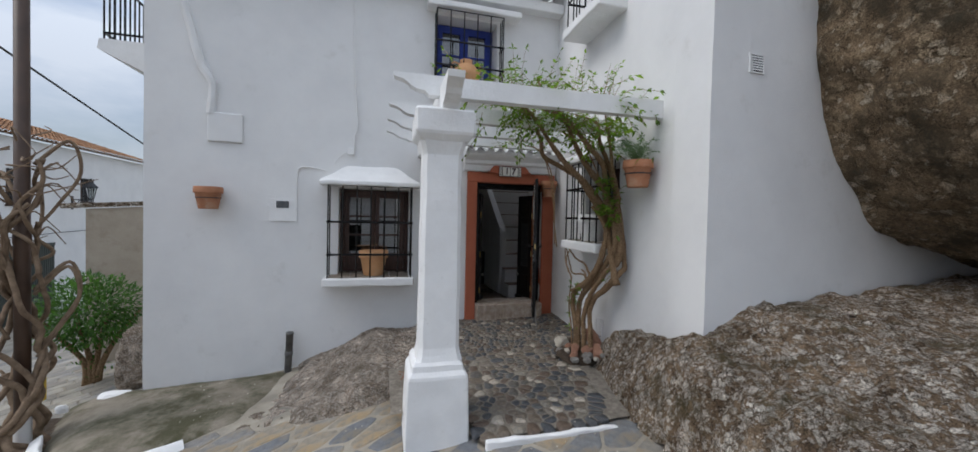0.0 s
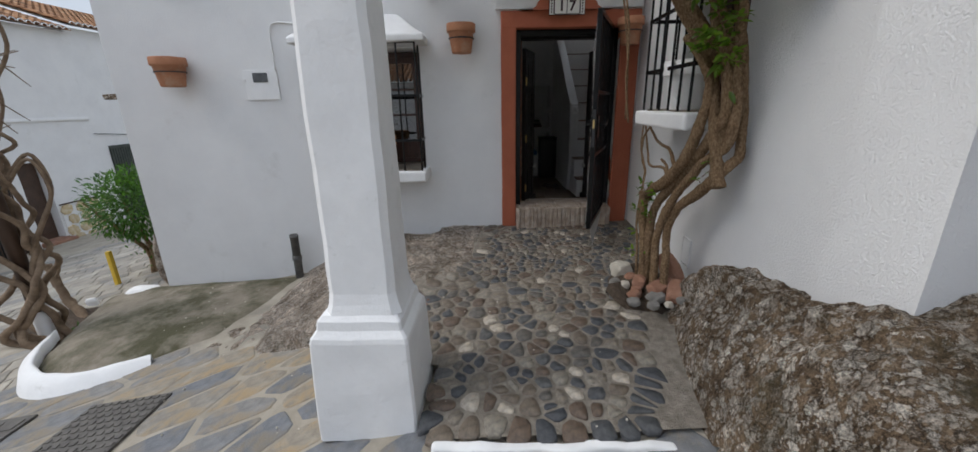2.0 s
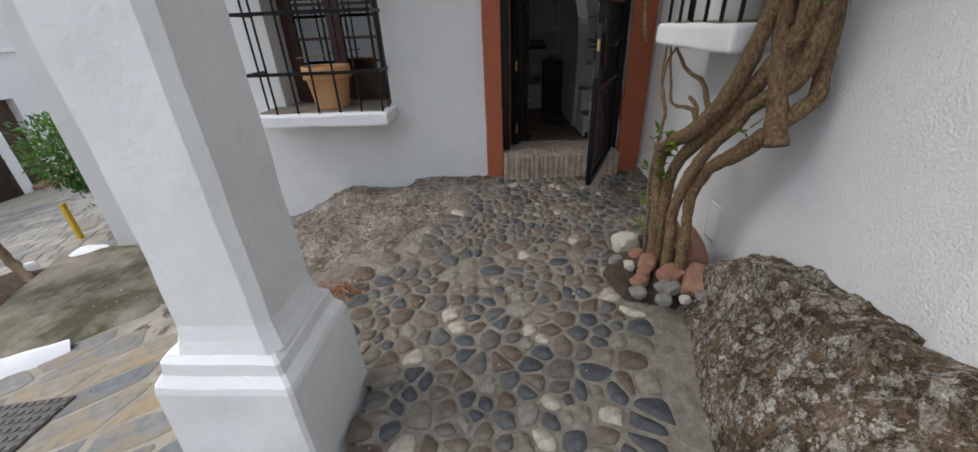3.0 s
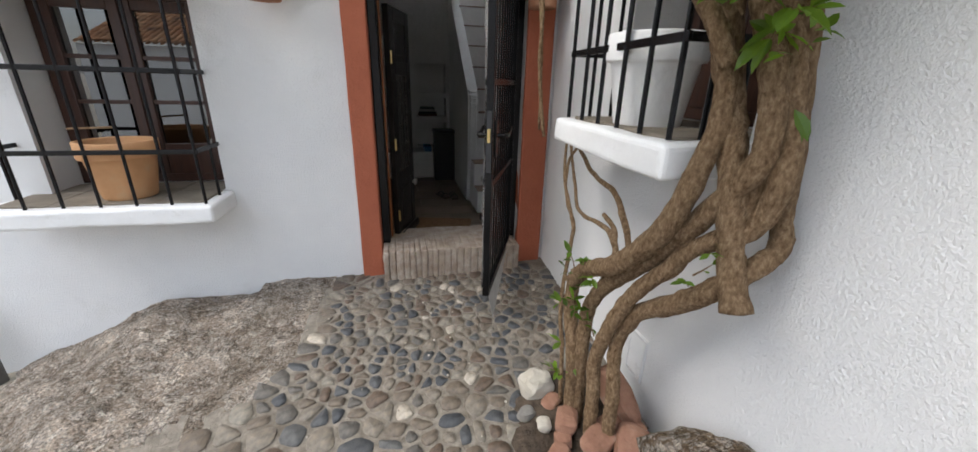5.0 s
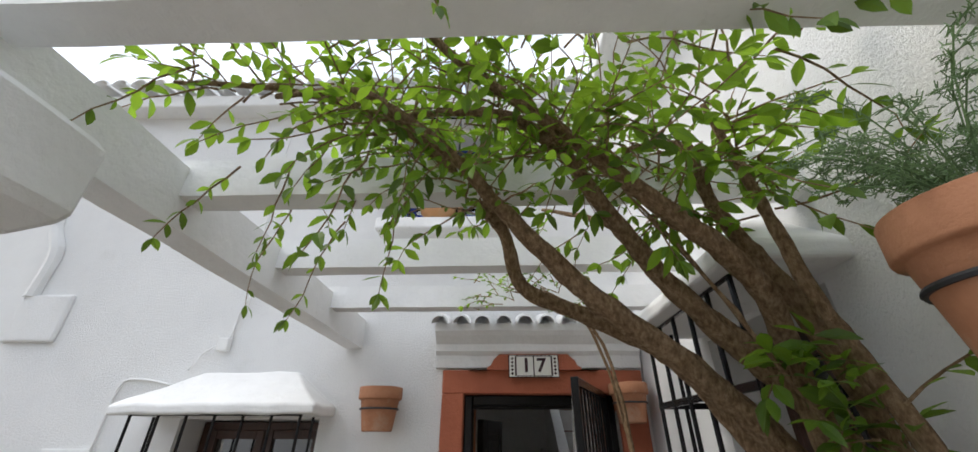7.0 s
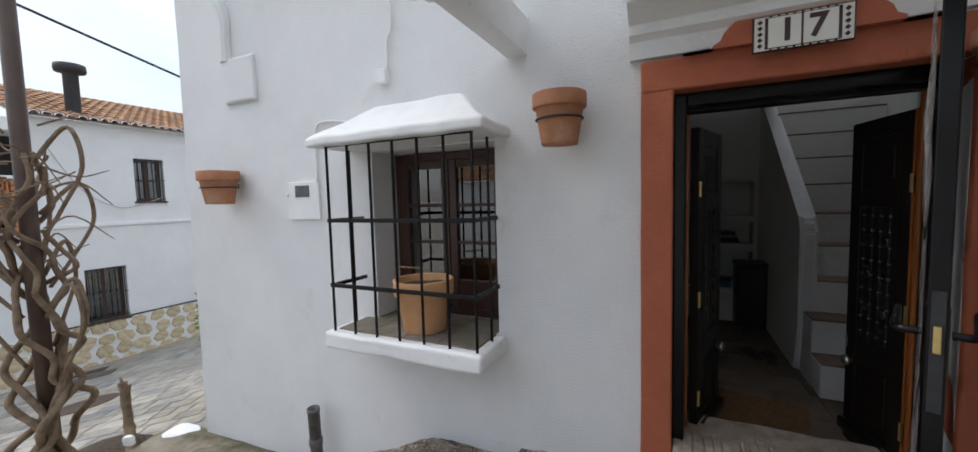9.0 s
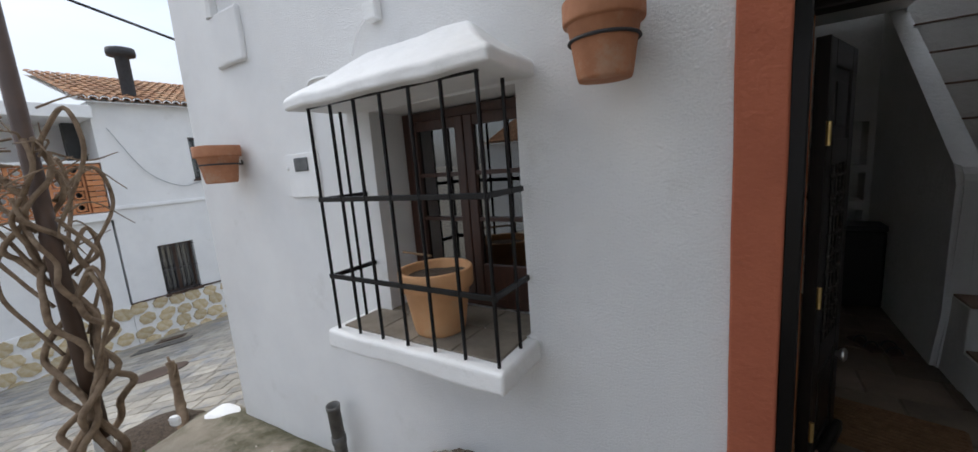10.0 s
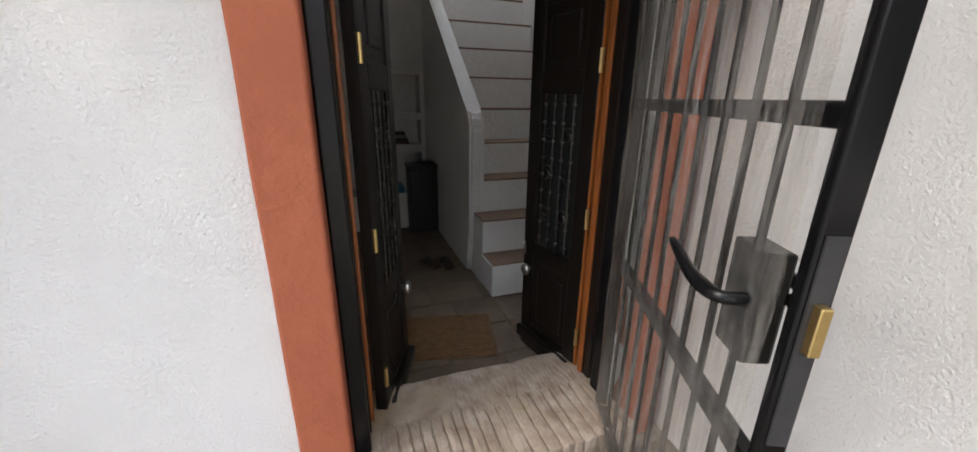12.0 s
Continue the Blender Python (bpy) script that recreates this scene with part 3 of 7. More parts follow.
def street_z(x, y):
    """The paved slope: falls to the west, flat beyond the houses."""
    z = -0.03 + 0.17 * (max(x, -13.5) - 0.7) if x < 0.7 else -0.03 + 0.045 * (min(x, 3.0) - 0.7)
    return z


def patio_z(x, y):
    return 0.005 + 0.058 * (y - 3.15) + 0.03 * (x - 0.7)


# the street sheet reaches the horizon
def ground_sheet():
    bm = bmesh.new()
    xs = [-900, -120, -40, -20, -13.5, -12, -10, -8, -6, -4, -3, -2, -1, 0, 0.7, 1.2, 1.8, 2.4, 3.0, 6, 12, 60, 900]
    ys = [-900, -120, -30, -10, -4, -2, 0, 1, 2, 3, 4, 5, 6, 8, 10, 14, 20, 30, 60, 200, 900]
    g = [[bm.verts.new((x, y, street_z(x, y) - 0.018)) for y in ys] for x in xs]
    for i in range(len(xs) - 1):
        for j in range(len(ys) - 1):
            bm.faces.new((g[i][j], g[i + 1][j], g[i + 1][j + 1], g[i][j + 1]))
    return bm


solo("ground", ground_sheet(), M_STREET, "sloping village street bedded in pale mortar", "street", kind="structure")

# ---------------------------------------------------------------- house walls
DOOR = (1.34, 2.45, 0.12, 2.36)
WIN_L = (-0.70, 0.31, 0.93, 2.19)
WIN_U = (0.66, 1.62, 3.74, 4.86)
solo("wall_front", plaster_wall((WALL_L, WALL_Y), (RX1 + 0.06, WALL_Y), -1.6, TOP, 0.42,
     [(o[0] - WALL_L, o[1] - WALL_L, o[2], o[3]) for o in (DOOR, WIN_L, WIN_U)], seed=1.0), M_PLASTER,
     "whitewashed lumpy plaster house front with a doorway", "wall", kind="structure", smooth=False)
WIN_R = (4.22, 5.06, 1.47, 2.50)


def right_x(y):
    return RX0 + (RX1 - RX0) * (y - RY) / (WALL_Y - RY)


def along_right(y):
    return math.hypot(RX1 - RX0, WALL_Y - RY) * (WALL_Y - y) / (WALL_Y - RY)


WIN_RU = (4.28, 5.05, 4.42, 5.4)
solo("wall_right", plaster_wall((RX1, WALL_Y - 0.002), (RX0 + 0.001, RY + 0.03), -0.6, 6.4, 0.42,
     [(along_right(o[1]), along_right(o[0]), o[2], o[3]) for o in (WIN_R, WIN_RU)], seed=4.0), M_PLASTER,
     "whitewashed plaster side wall with a barred window", "wall", kind="structure")
solo("wall_corner_front", plaster_wall((RX0, RY), (7.6, 3.02), -0.6, 6.4, 0.42, seed=7.0), M_PLASTER,
     "whitewashed plaster wall running behind a boulder", "wall", kind="structure")
solo("wall_left_side", plaster_wall((WALL_L, 12.0), (WALL_L, WALL_Y + 0.004), -1.9, TOP, 0.4, step=0.5, seed=9.0), M_PLASTER,
     "whitewashed plaster gable side of the house", "wall", kind="structure")
solo("wall_back", box(WALL_L + 0.4, 7.6, 11.9, 12.2, -1.9, 6.4), M_PLASTER, "plain back wall of the house", "wall", kind="structure")
solo("wall_east", box(7.6, 7.9, 3.0, 12.2, -1.9, 6.4), M_PLASTER, "plain far side wall of the house", "wall", kind="structure")
# the gap over the stairs is an added, unseen opening that brightens the hall
solo("roof_slab", joined(joined(box(WALL_L, 2.5, WALL_Y + 0.1, 12.2, TOP + 0.02, TOP + 0.2), box(3.45, 7.9, WALL_Y + 0.1, 12.2, TOP + 0.02, TOP + 0.2)), box(2.5, 3.45, WALL_Y + 0.1, 7.6, TOP + 0.02, TOP + 0.2)), M_TRIM, "flat roof slab with an unseen opening added to light the stairs", "roof", kind="structure")
solo("roof_slab_right", box(RX0 + 0.1, 7.9, RY + 0.2, WALL_Y + 0.1, 6.4, 6.6), M_TRIM, "flat roof slab over the side wing", "roof", kind="structure")


def tile_row(x0, x1, y0, y1, z, pitch, drop, r=0.075, mid=None):
    """Curved cover tiles side by side, their mouths showing at y0, falling from y1 to y0."""
    bm = bmesh.new()
    n = int((x1 - x0) / pitch)
    seg = 8
    for k in range(n + 1):
        xc = x0 + (x1 - x0) * k / max(n, 1)
        rings = []
        for y, zz, rr in ((y0, z, r), (y1, z + drop, r * 0.86)):
            outer = [bm.verts.new((xc + rr * math.cos(math.pi * i / seg), y, zz + rr * math.sin(math.pi * i / seg))) for i in range(seg + 1)]
            inner = [bm.verts.new((xc + (rr - 0.014) * math.cos(math.pi * i / seg), y, zz + (rr - 0.014) * math.sin(math.pi * i / seg))) for i in range(seg + 1)]
            rings.append((outer, inner))
        for i in range(seg):
            (o0, n0), (o1, n1) = rings
            bm.faces.new((o0[i], o0[i + 1], o1[i + 1], o1[i]))
            bm.faces.new((n0[i], n1[i], n1[i + 1], n0[i + 1]))
            bm.faces.new((o0[i], n0[i], n0[i + 1], o0[i + 1]))
            bm.faces.new((o1[i], o1[i + 1], n1[i + 1], n1[i]))
    return bm


eave = thing("eave", "white-painted tiled eave along the top of the house front", "eave", kind="structure")
part("cornice", dense_box(WALL_L - 0.1, RX1, 5.98, WALL_Y + 0.1, TOP - 0.16, TOP, 0.02, 0.5, 0.01), M_TRIM, eave)
part("tile_edge", tile_row(WALL_L - 0.05, RX1 - 0.1, 5.86, 6.7, TOP + 0.02, 0.2, 0.2, 0.085), M_TRIM, eave, "whitewashed curved roof tiles")

# shallow raised plaster box and chase on the front wall
solo("plaster_panel", dense_box(-2.34, -1.92, 6.13, 6.18, 2.73, 3.12, 0.022, 0.1, 0.012, seed=3), M_PLASTER, "raised square plaster panel on the house front", "wall panel", kind="structure")
solo("plaster_chase", wobble(tube(curve_points([(-2.62, 6.15, 4.5, 0.05), (-2.5, 6.15, 4.1, 0.06), (-2.42, 6.15, 3.75, 0.05), (-2.28, 6.15, 3.5, 0.06), (-2.3, 6.15, 3.1, 0.05)], 8)[0], 0.055, 8), 0.02, 4), M_PLASTER, "plastered-over pipe ridge on the house front", "pipe cover", kind="structure")

# ---------------------------------------------------------------- door surround, doors, gate
surround = thing("door_surround", "terracotta-red painted door surround with a raised centre", "door frame", kind="structure")
SY = WALL_Y - 0.035
part("jamb", dense_box(1.185, 1.345, SY, WALL_Y + 0.16, 0.10, 2.36, 0.012, 0.3, 0.006, seed=1), M_RED, surround)
part("jamb", dense_box(2.45, 2.655, SY, WALL_Y + 0.16, 0.10, 2.36, 0.012, 0.3, 0.006, seed=2), M_RED, surround)
part("lintel", dense_box(1.185, 2.655, SY - 0.003, WALL_Y + 0.16, 2.355, 2.52, 0.012, 0.3, 0.006, seed=5), M_RED, surround)
arch = [(x - 0.015, z - 0.03 if z > 2.52 else z) for x, z in [(1.40, 2.515), (1.53, 2.515), (1.53, 2.56), (1.56, 2.575), (1.575, 2.61), (1.62, 2.655), (2.13, 2.655), (2.18, 2.61), (2.195, 2.575), (2.225, 2.56), (2.225, 2.515), (2.35, 2.515)]]
part("centre_block", prism(arch, 0.09, "y", SY - 0.05), M_RED, surround)

door_jambs = thing("door_frame", "black painted inner door frame", "door frame", kind="structure")
for x0, x1 in ((1.345, 1.405), (2.39, 2.45)):
    part("post", box(x0, x1, WALL_Y + 0.06, WALL_Y + 0.13, 0.42, 2.355, 0.008), M_IRON, door_jambs)
part("head", box(1.405, 2.39, WALL_Y + 0.062, WALL_Y + 0.128, 2.285, 2.355, 0.008), M_IRON, door_jambs)
for x0, x1 in ((1.347, 1.41), (2.405, 2.448)):
    part("wood_post", box(x0, x1, WALL_Y + 0.16, WALL_Y + 0.26, 0.30, 2.35, 0.006), M_DOOR, door_jambs)
for x0, x1 in ((1.41, 1.425), (2.392, 2.405)):
    part("pine_post", box(x0, x1, WALL_Y + 0.215, WALL_Y + 0.245, 0.30, 2.268, 0.004), M_ORANGE, door_jambs, "bare orange pine rebate")
part("wood_head", box(1.41, 2.405, WALL_Y + 0.162, WALL_Y + 0.258, 2.27, 2.35, 0.006), M_DOOR, door_jambs)

threshold = solo("threshold", dense_box(1.347, 2.446, WALL_Y - 0.125, WALL_Y + 0.42, 0.10, 0.428, 0.03, 0.07, 0.010, 7.0, seed=2), M_STEP, "worn step of narrow bricks on edge at the doorway", "door step", kind="structure")
TR = random.Random(8)
bx = 1.350
while bx < 2.40:
    bw = min(TR.uniform(0.040, 0.058), 2.446 - bx)
    brick_bm = dense_box(bx + 0.002, bx + bw - 0.002, WALL_Y - 0.15 - TR.uniform(0, 0.008), WALL_Y + 0.16, 0.105, 0.440 + TR.uniform(-0.004, 0.004), 0.007, 0.09, 0.005, 9.0, bx)
    part("brick", brick_bm, M_STEP, threshold, smooth=True)
    bx += bw


def scroll(cx, cz, r, turns, y, rad, into, start=0.0, hand=1):
    pts = []
    for k in range(int(18 * turns) + 1):
        a = start + hand * 2 * math.pi * k / 18
        rr = r * (1 - 0.75 * k / (18 * turns))
        pts.append((cx + rr * math.cos(a), y, cz + rr * math.sin(a)))
    return tube(pts, rad, 5, into)


def door_leaf(name, label, hand):
    """A panelled wooden leaf, hinged at its own z axis; it reaches along +x times hand, with its iron grille on both sides."""
    w, h, d = 0.46, 1.9, 0.045
    ob = thing(name, label, "door")
    s = hand

    def span(a, b):
        return (min(a * s, b * s), max(a * s, b * s))

    for x0, x1 in ((0.0, 0.09), (w - 0.09, w)):
        part("stile", box(*span(x0, x1), -d / 2, d / 2, 0, h, 0.006), M_DOOR, ob)
    for z0, z1 in ((0, 0.16), (0.56, 0.66), (1.42, 1.52), (h - 0.1, h)):
        part("rail", box(*span(0.09, w - 0.09), -d / 2, d / 2, z0, z1, 0.005), M_DOOR, ob)
    for z0, z1 in ((0.16, 0.56), (1.52, h - 0.1)):
        p = box(*span(0.09, w - 0.09), -0.012, 0.012, z0, z1)
        p = box(*span(0.13, w - 0.13), -0.02, 0.02, z0 + 0.05, z1 - 0.05, 0.008, into=p)
        part("panel", p, M_DOOR, ob)
    part("backing", box(*span(0.09, w - 0.09), 0.006, 0.012, 0.66, 1.42), M_BLACKP_ROOM, ob)
    g = bmesh.new()
    for y in (-0.022, 0.022):
        for k in range(4):
            x = s * (0.13 + 0.067 * k)
            tube([(x, y, 0.66), (x, y, 1.42)], 0.005, 5, g)
            for j in range(9):
                b = bmesh.ops.create_icosphere(g, subdivisions=1, radius=0.011)
                bmesh.ops.translate(g, vec=(x, y, 0.71 + 0.083 * j), verts=b["verts"])
        for cz, hnd in ((0.85, 1), (1.05, -1), (1.24, 1)):
            scroll(s * 0.165, cz, 0.045, 1.4, y, 0.004, g, hand=hnd)
            scroll(s * 0.30, cz, 0.045, 1.4, y, 0.004, g, hand=-hnd)
    part("grille", g, M_GRILLE, ob, "twisted wrought-iron grille")
    for y in (-0.05, 0.05):
        k = lathe([(0, -0.022), (0.016, -0.018), (0.012, 0.0), (0.028, 0.012), (0.034, 0.024), (0.024, 0.034), (0, 0.036)], 16)
        bmesh.ops.rotate(k, cent=(0, 0, 0), matrix=Matrix.Rotation(radians(90 if y < 0 else -90), 3, "X"), verts=k.verts)
        part("knob", k, M_STEEL, ob, "round bright steel knob", True, pose(s * (w - 0.06), y * 0.6, 0.50))
    part("weather_board", box(*span(0.02, w), -0.06, -d / 2, 0.06, 0.13, 0.014), M_DOOR, ob)
    part("edge_strip", box(*span(-0.012, 0.0), -d / 2, d / 2, 0, h), M_DOOR if s > 0 else M_ORANGE, ob, "bare pine edge" if s < 0 else "")
    for z in (0.25, 0.85, 1.5):
        part("hinge", tube([(-0.012 * s, -0.03, z), (-0.012 * s, -0.03, z + 0.09)], 0.009, 8), M_BRASS, ob, "brass hinge")
    return ob


left_leaf = door_leaf("door_1", "open blackened wooden door leaf with an iron grille", 1)
left_leaf.matrix_world = pose(1.462, WALL_Y + 0.285, 0.30, 0, 0, 71)
right_leaf = door_leaf("door_2", "open blackened wooden door leaf with keys in its lock", -1)
right_leaf.matrix_world = pose(2.415, WALL_Y + 0.285, 0.30, 0, 0, -79)

# iron gate, open outwards, hinged on the right jamb
gate = thing("gate", "open black iron bar gate lined with clear plastic sheet", "gate", (2.375, WALL_Y + 0.02, 0.40), math.degrees(math.atan2(5.29 - (WALL_Y + 0.02), 1.995 - 2.375)))
GW, GH = 0.955, 1.965
for x0, x1 in ((0.0, 0.035), (GW - 0.024, GW)):
    part("stile", box(x0, x1, -0.021, 0.021, 0, GH, 0.004), M_IRON, gate)
for z0, z1 in ((0, 0.045), (GH - 0.045, GH)):
    part("rail", box(0.045, GW - 0.024, -0.02, 0.02, z0, z1, 0.004), M_IRON, gate)
for z in (0.70, 1.27):
    part("cross_bar", box(0.045, GW - 0.024, -0.016, 0.016, z, z + 0.035, 0.004), M_IRON, gate)
for k in range(8):
    x = 0.045 + (GW - 0.095) * (k + 1) / 9
    part("bar", box(x - 0.007, x + 0.007, -0.006, 0.006, 0.045, GH - 0.045, 0.002, 1), M_IRON, gate)
part("lock_box", box(GW - 0.175, GW - 0.085, -0.026, 0.026, 0.88, 1.08, 0.006), M_IRON, gate)
part("lock_plate", box(GW - 0.0, GW + 0.004, -0.014, 0.014, 0.80, 1.14), M_IRON_MATT, gate)
part("latch", box(GW + 0.004, GW + 0.02, -0.008, 0.008, 0.97, 1.045, 0.002), M_BRASS, gate, "brass latch bolt")
for y in (-0.05, 0.05):
    sgn = 1 if y > 0 else -1
    hp, hr = curve_points([(GW - 0.09, 0.03 * sgn, 1.0, 0.012), (GW - 0.095, 0.075 * sgn, 1.0, 0.012), (GW - 0.14, 0.085 * sgn, 1.0, 0.014), (GW - 0.20, 0.085 * sgn, 1.005, 0.012), (GW - 0.26, 0.085 * sgn, 1.025, 0.010), (GW - 0.285, 0.085 * sgn, 1.03, 0.007)], 5)
    part("handle", tube(hp, hr, 8), M_IRON, gate, "twisted black lever handle", True)


def loose_sheet(w0, w1, z0, z1, y, amp, seed):
    bm = bmesh.new()
    nx, nz = 26, 44
    g = [[bm.verts.new((w0 + (w1 - w0) * i / nx, y + amp * fbm(i * 0.32, j * 0.09, 1.0, 3, seed), z0 + (z1 - z0) * j / nz)) for j in range(nz + 1)] for i in range(nx + 1)]
    for i in range(nx):
        for j in range(nz):
            bm.faces.new((g[i][j], g[i + 1][j], g[i + 1][j + 1], g[i][j + 1]))
    return bm


sheet_ob = part("plastic_sheet", loose_sheet(0.04, GW - 0.03, 0.03, GH - 0.03, -0.034, 0.012, 3.0), M_SHEET, gate, "crinkled clear plastic sheet", True)
sheet_ob.visible_shadow = False
flap = bmesh.new()
fv = [flap.verts.new(v) for v in ((0.08, 0.02, 0.0), (GW - 0.0, 0.02, 0.0), (GW - 0.02, 0.05, -0.17), (GW - 0.12, 0.05, -0.12))]
flap.faces.new(fv)
fo = part("plastic_flap", flap, M_FLAP, gate, "loose clear plastic flap")
fo.visible_shadow = False

# ---------------------------------------------------------------- barred windows
def window_cage(label, a0, a1, depth, z0, z1, n, rails, m, hood=True, sill=True, side=2, name="window_grille"):
    """Projecting iron cage with plastered sill and sloped hood. Local frame: x along the wall, y away from it, z up."""
    cage = thing(name, label, "window grille")
    cage.matrix_world = m
    for k in range(n):
        x = a0 + (a1 - a0) * k / (n - 1)
        part("bar", tube([(x, depth, z0), (x, depth, z1)], 0.0095, 8), M_IRON, cage)
    for x in (a0, a1):
        for k in range(1, side + 1):
            y = depth * (1 - k / (side + 0.6))
            part("bar", tube([(x, y, z0), (x, y, z1)], 0.0095, 8), M_IRON, cage)
    for z in rails:
        b = box(a0 - 0.02, a1 + 0.02, depth - 0.007, depth + 0.007, z - 0.014, z + 0.014, 0.003)
        for x in (a0, a1):
            box(x - 0.008, x + 0.008, -0.03, depth, z - 0.013, z + 0.013, into=b)
        part("cross_bar", b, M_IRON, cage)
    top = box(a0 - 0.01, a1 + 0.01, depth - 0.008, depth + 0.008, z1 - 0.01, z1, 0.002)
    part("top_bar", top, M_IRON, cage)
    return cage


def hood_mesh(a0, a1, depth, z0, lip, rise, seed):
    """Plastered hood: a slab with a hipped top that leans back to the wall."""
    bm = bmesh.new()
    e = 0.05
    base = [(a0 - e, -0.02, z0), (a1 + e, -0.02, z0), (a1 + e, depth + e, z0), (a0 - e, depth + e, z0)]
    lipv = [(x, y, z0 + lip) for x, y, _ in base]
    ridge = [(a0 + depth * 0.75, -0.02, z0 + rise), (a1 - depth * 0.75, -0.02, z0 + rise), (a1 - depth * 0.75, 0.06, z0 + rise), (a0 + depth * 0.75, 0.06, z0 + rise)]
    rows = [[bm.verts.new(p) for p in r] for r in (base, lipv, ridge)]
    bm.faces.new(rows[0][::-1])
    bm.faces.new(rows[2])
    for a, b in zip(rows, rows[1:]):
        for k in range(4):
            bm.faces.new((a[k], a[(k + 1) % 4], b[(k + 1) % 4], b[k]))
    bmesh.ops.bevel(bm, geom=bm.edges[:], offset=0.016, segments=3, affect="EDGES", profile=0.5)
    for axis, lo, hi, n in ((0, a0, a1, 9), (1, 0, depth, 3), (2, z0, z0 + rise, 3)):
        for k in range(1, n):
            co, no = [0, 0, 0], [0, 0, 0]
            co[axis], no[axis] = lo + (hi - lo) * k / n, 1
            bmesh.ops.bisect_plane(bm, geom=bm.verts[:] + bm.edges[:] + bm.faces[:], plane_co=co, plane_no=no)
    return wobble(bm, 0.014, 4.5, seed)


def sill_things(m, a0, a1, depth, z, label, deep=0.26):
    s = thing("window_sill", label, "window sill", kind="structure")
    s.matrix_world = m
    part("slab", dense_box(a0 - 0.045, a1 + 0.045, -0.01, depth + 0.045, z - 0.115, z, 0.022, 0.12, 0.008, 5, a0), M_TRIM, s)
    n = 4
    for r, (y0, y1) in enumerate(((-deep, 0.0), (0.004, depth - 0.03))):
        for k in range(n):
            x0, x1 = a0 + 0.02 + (a1 - a0 - 0.04) * k / n, a0 + 0.02 + (a1 - a0 - 0.04) * (k + 1) / n
            part("tile", box(x0 + 0.003, x1 - 0.003, y0 + 0.003, y1 - 0.003, z - 0.004, z + 0.012, 0.003, 1), M_SILL, s)
    return s


def casement(m, a0, a1, z0, z1, y, wood, label, name, panes=3):
    """Two-leaf glazed window with glazing bars, set back in its opening."""
    w = thing(name, label, "window", kind="structure")
    w.matrix_world = m
    t = 0.055
    for x0, x1 in ((a0, a0 + t), (a1 - t, a1)):
        part("frame_post", box(x0, x1, y - 0.05, y, z0, z1, 0.004), wood, w)
    for za, zb in ((z0, z0 + t), (z1 - t, z1)):
        part("frame_rail", box(a0 + t, a1 - t, y - 0.05, y, za, zb, 0.004), wood, w)
    mid = (a0 + a1) / 2
    for lo, hi in ((a0 + t + 0.004, mid - 0.003), (mid + 0.003, a1 - t - 0.004)):
        leaf = thing("sash", "", "")
        del_keys = [k for k in ("label", "category") if k in leaf]
        for k in del_keys:
            del leaf[k]
        leaf.parent = w
        leaf.matrix_world = m
        leaf.matrix_basis = Matrix.Identity(4)
        s = 0.062
        zb0 = z0 + t + 0.22
        part("stile", box(lo, lo + s, y - 0.04, y + 0.012, z0 + t, z1 - t, 0.006), wood, leaf)
        part("stile", box(hi - s, hi, y - 0.04, y + 0.012, z0 + t, z1 - t, 0.006), wood, leaf)
        part("bottom_panel", box(lo + s, hi - s, y - 0.036, y + 0.004, z0 + t, zb0, 0.006), wood, leaf)
        part("top_rail", box(lo + s, hi - s, y - 0.036, y + 0.008, z1 - t - s, z1 - t, 0.006), wood, leaf)
        for k in range(panes):
            za = zb0 + (z1 - t - s - zb0) * k / panes
            zb = zb0 + (z1 - t - s - zb0) * (k + 1) / panes
            if k:
                part("glazing_bar", box(lo + s, hi - s, y - 0.03, y + 0.006, za - 0.013, za + 0.013, 0.004), wood, leaf)
            g = part("pane", box(lo + s, hi - s, y - 0.018, y - 0.014, za, zb), M_PANE, leaf)
            g.visible_shadow = False
    return w


FRONT = pose(0, WALL_Y, 0, 0, 0, 180)


def front(x):
    """Local x of a place along the front wall (its frame is turned half round)."""
    return -x


window_cage("black iron bar cage over the front window", front(0.315), front(-0.80), 0.33, 0.925, 2.205, 7, (1.25, 1.70), FRONT, side=1)
solo("window_hood", hood_mesh(front(0.37), front(-0.86), 0.36, 2.20, 0.06, 0.30, 1.0), M_TRIM, "white plastered sloping hood over the front window", "window hood", kind="structure", at=FRONT)
sill_things(FRONT, front(0.315), front(-0.82), 0.33, 0.925, "white plastered window sill topped with brown tiles")
casement(FRONT, front(0.30), front(-0.69), 0.94, 2.18, -0.27, M_WOOD, "dark wooden two-leaf window with small panes", "window_1")

RIGHT = pose(right_x(4.6), 4.6, 0, 0, 0, 90 + math.degrees(math.atan2(-(RX1 - RX0), WALL_Y - RY)) )
window_cage("black iron bar cage over the side window", -0.385, 0.45, 0.29, 1.53, 2.53, 6, (1.82, 2.20), RIGHT)
solo("window_hood", hood_mesh(-0.48, 0.50, 0.32, 2.53, 0.06, 0.28, 2.0), M_TRIM, "white plastered sloping hood over the side window", "window hood", kind="structure", at=RIGHT)
sill_things(RIGHT, -0.395, 0.45, 0.30, 1.525, "white plastered side window sill with brown tiles")
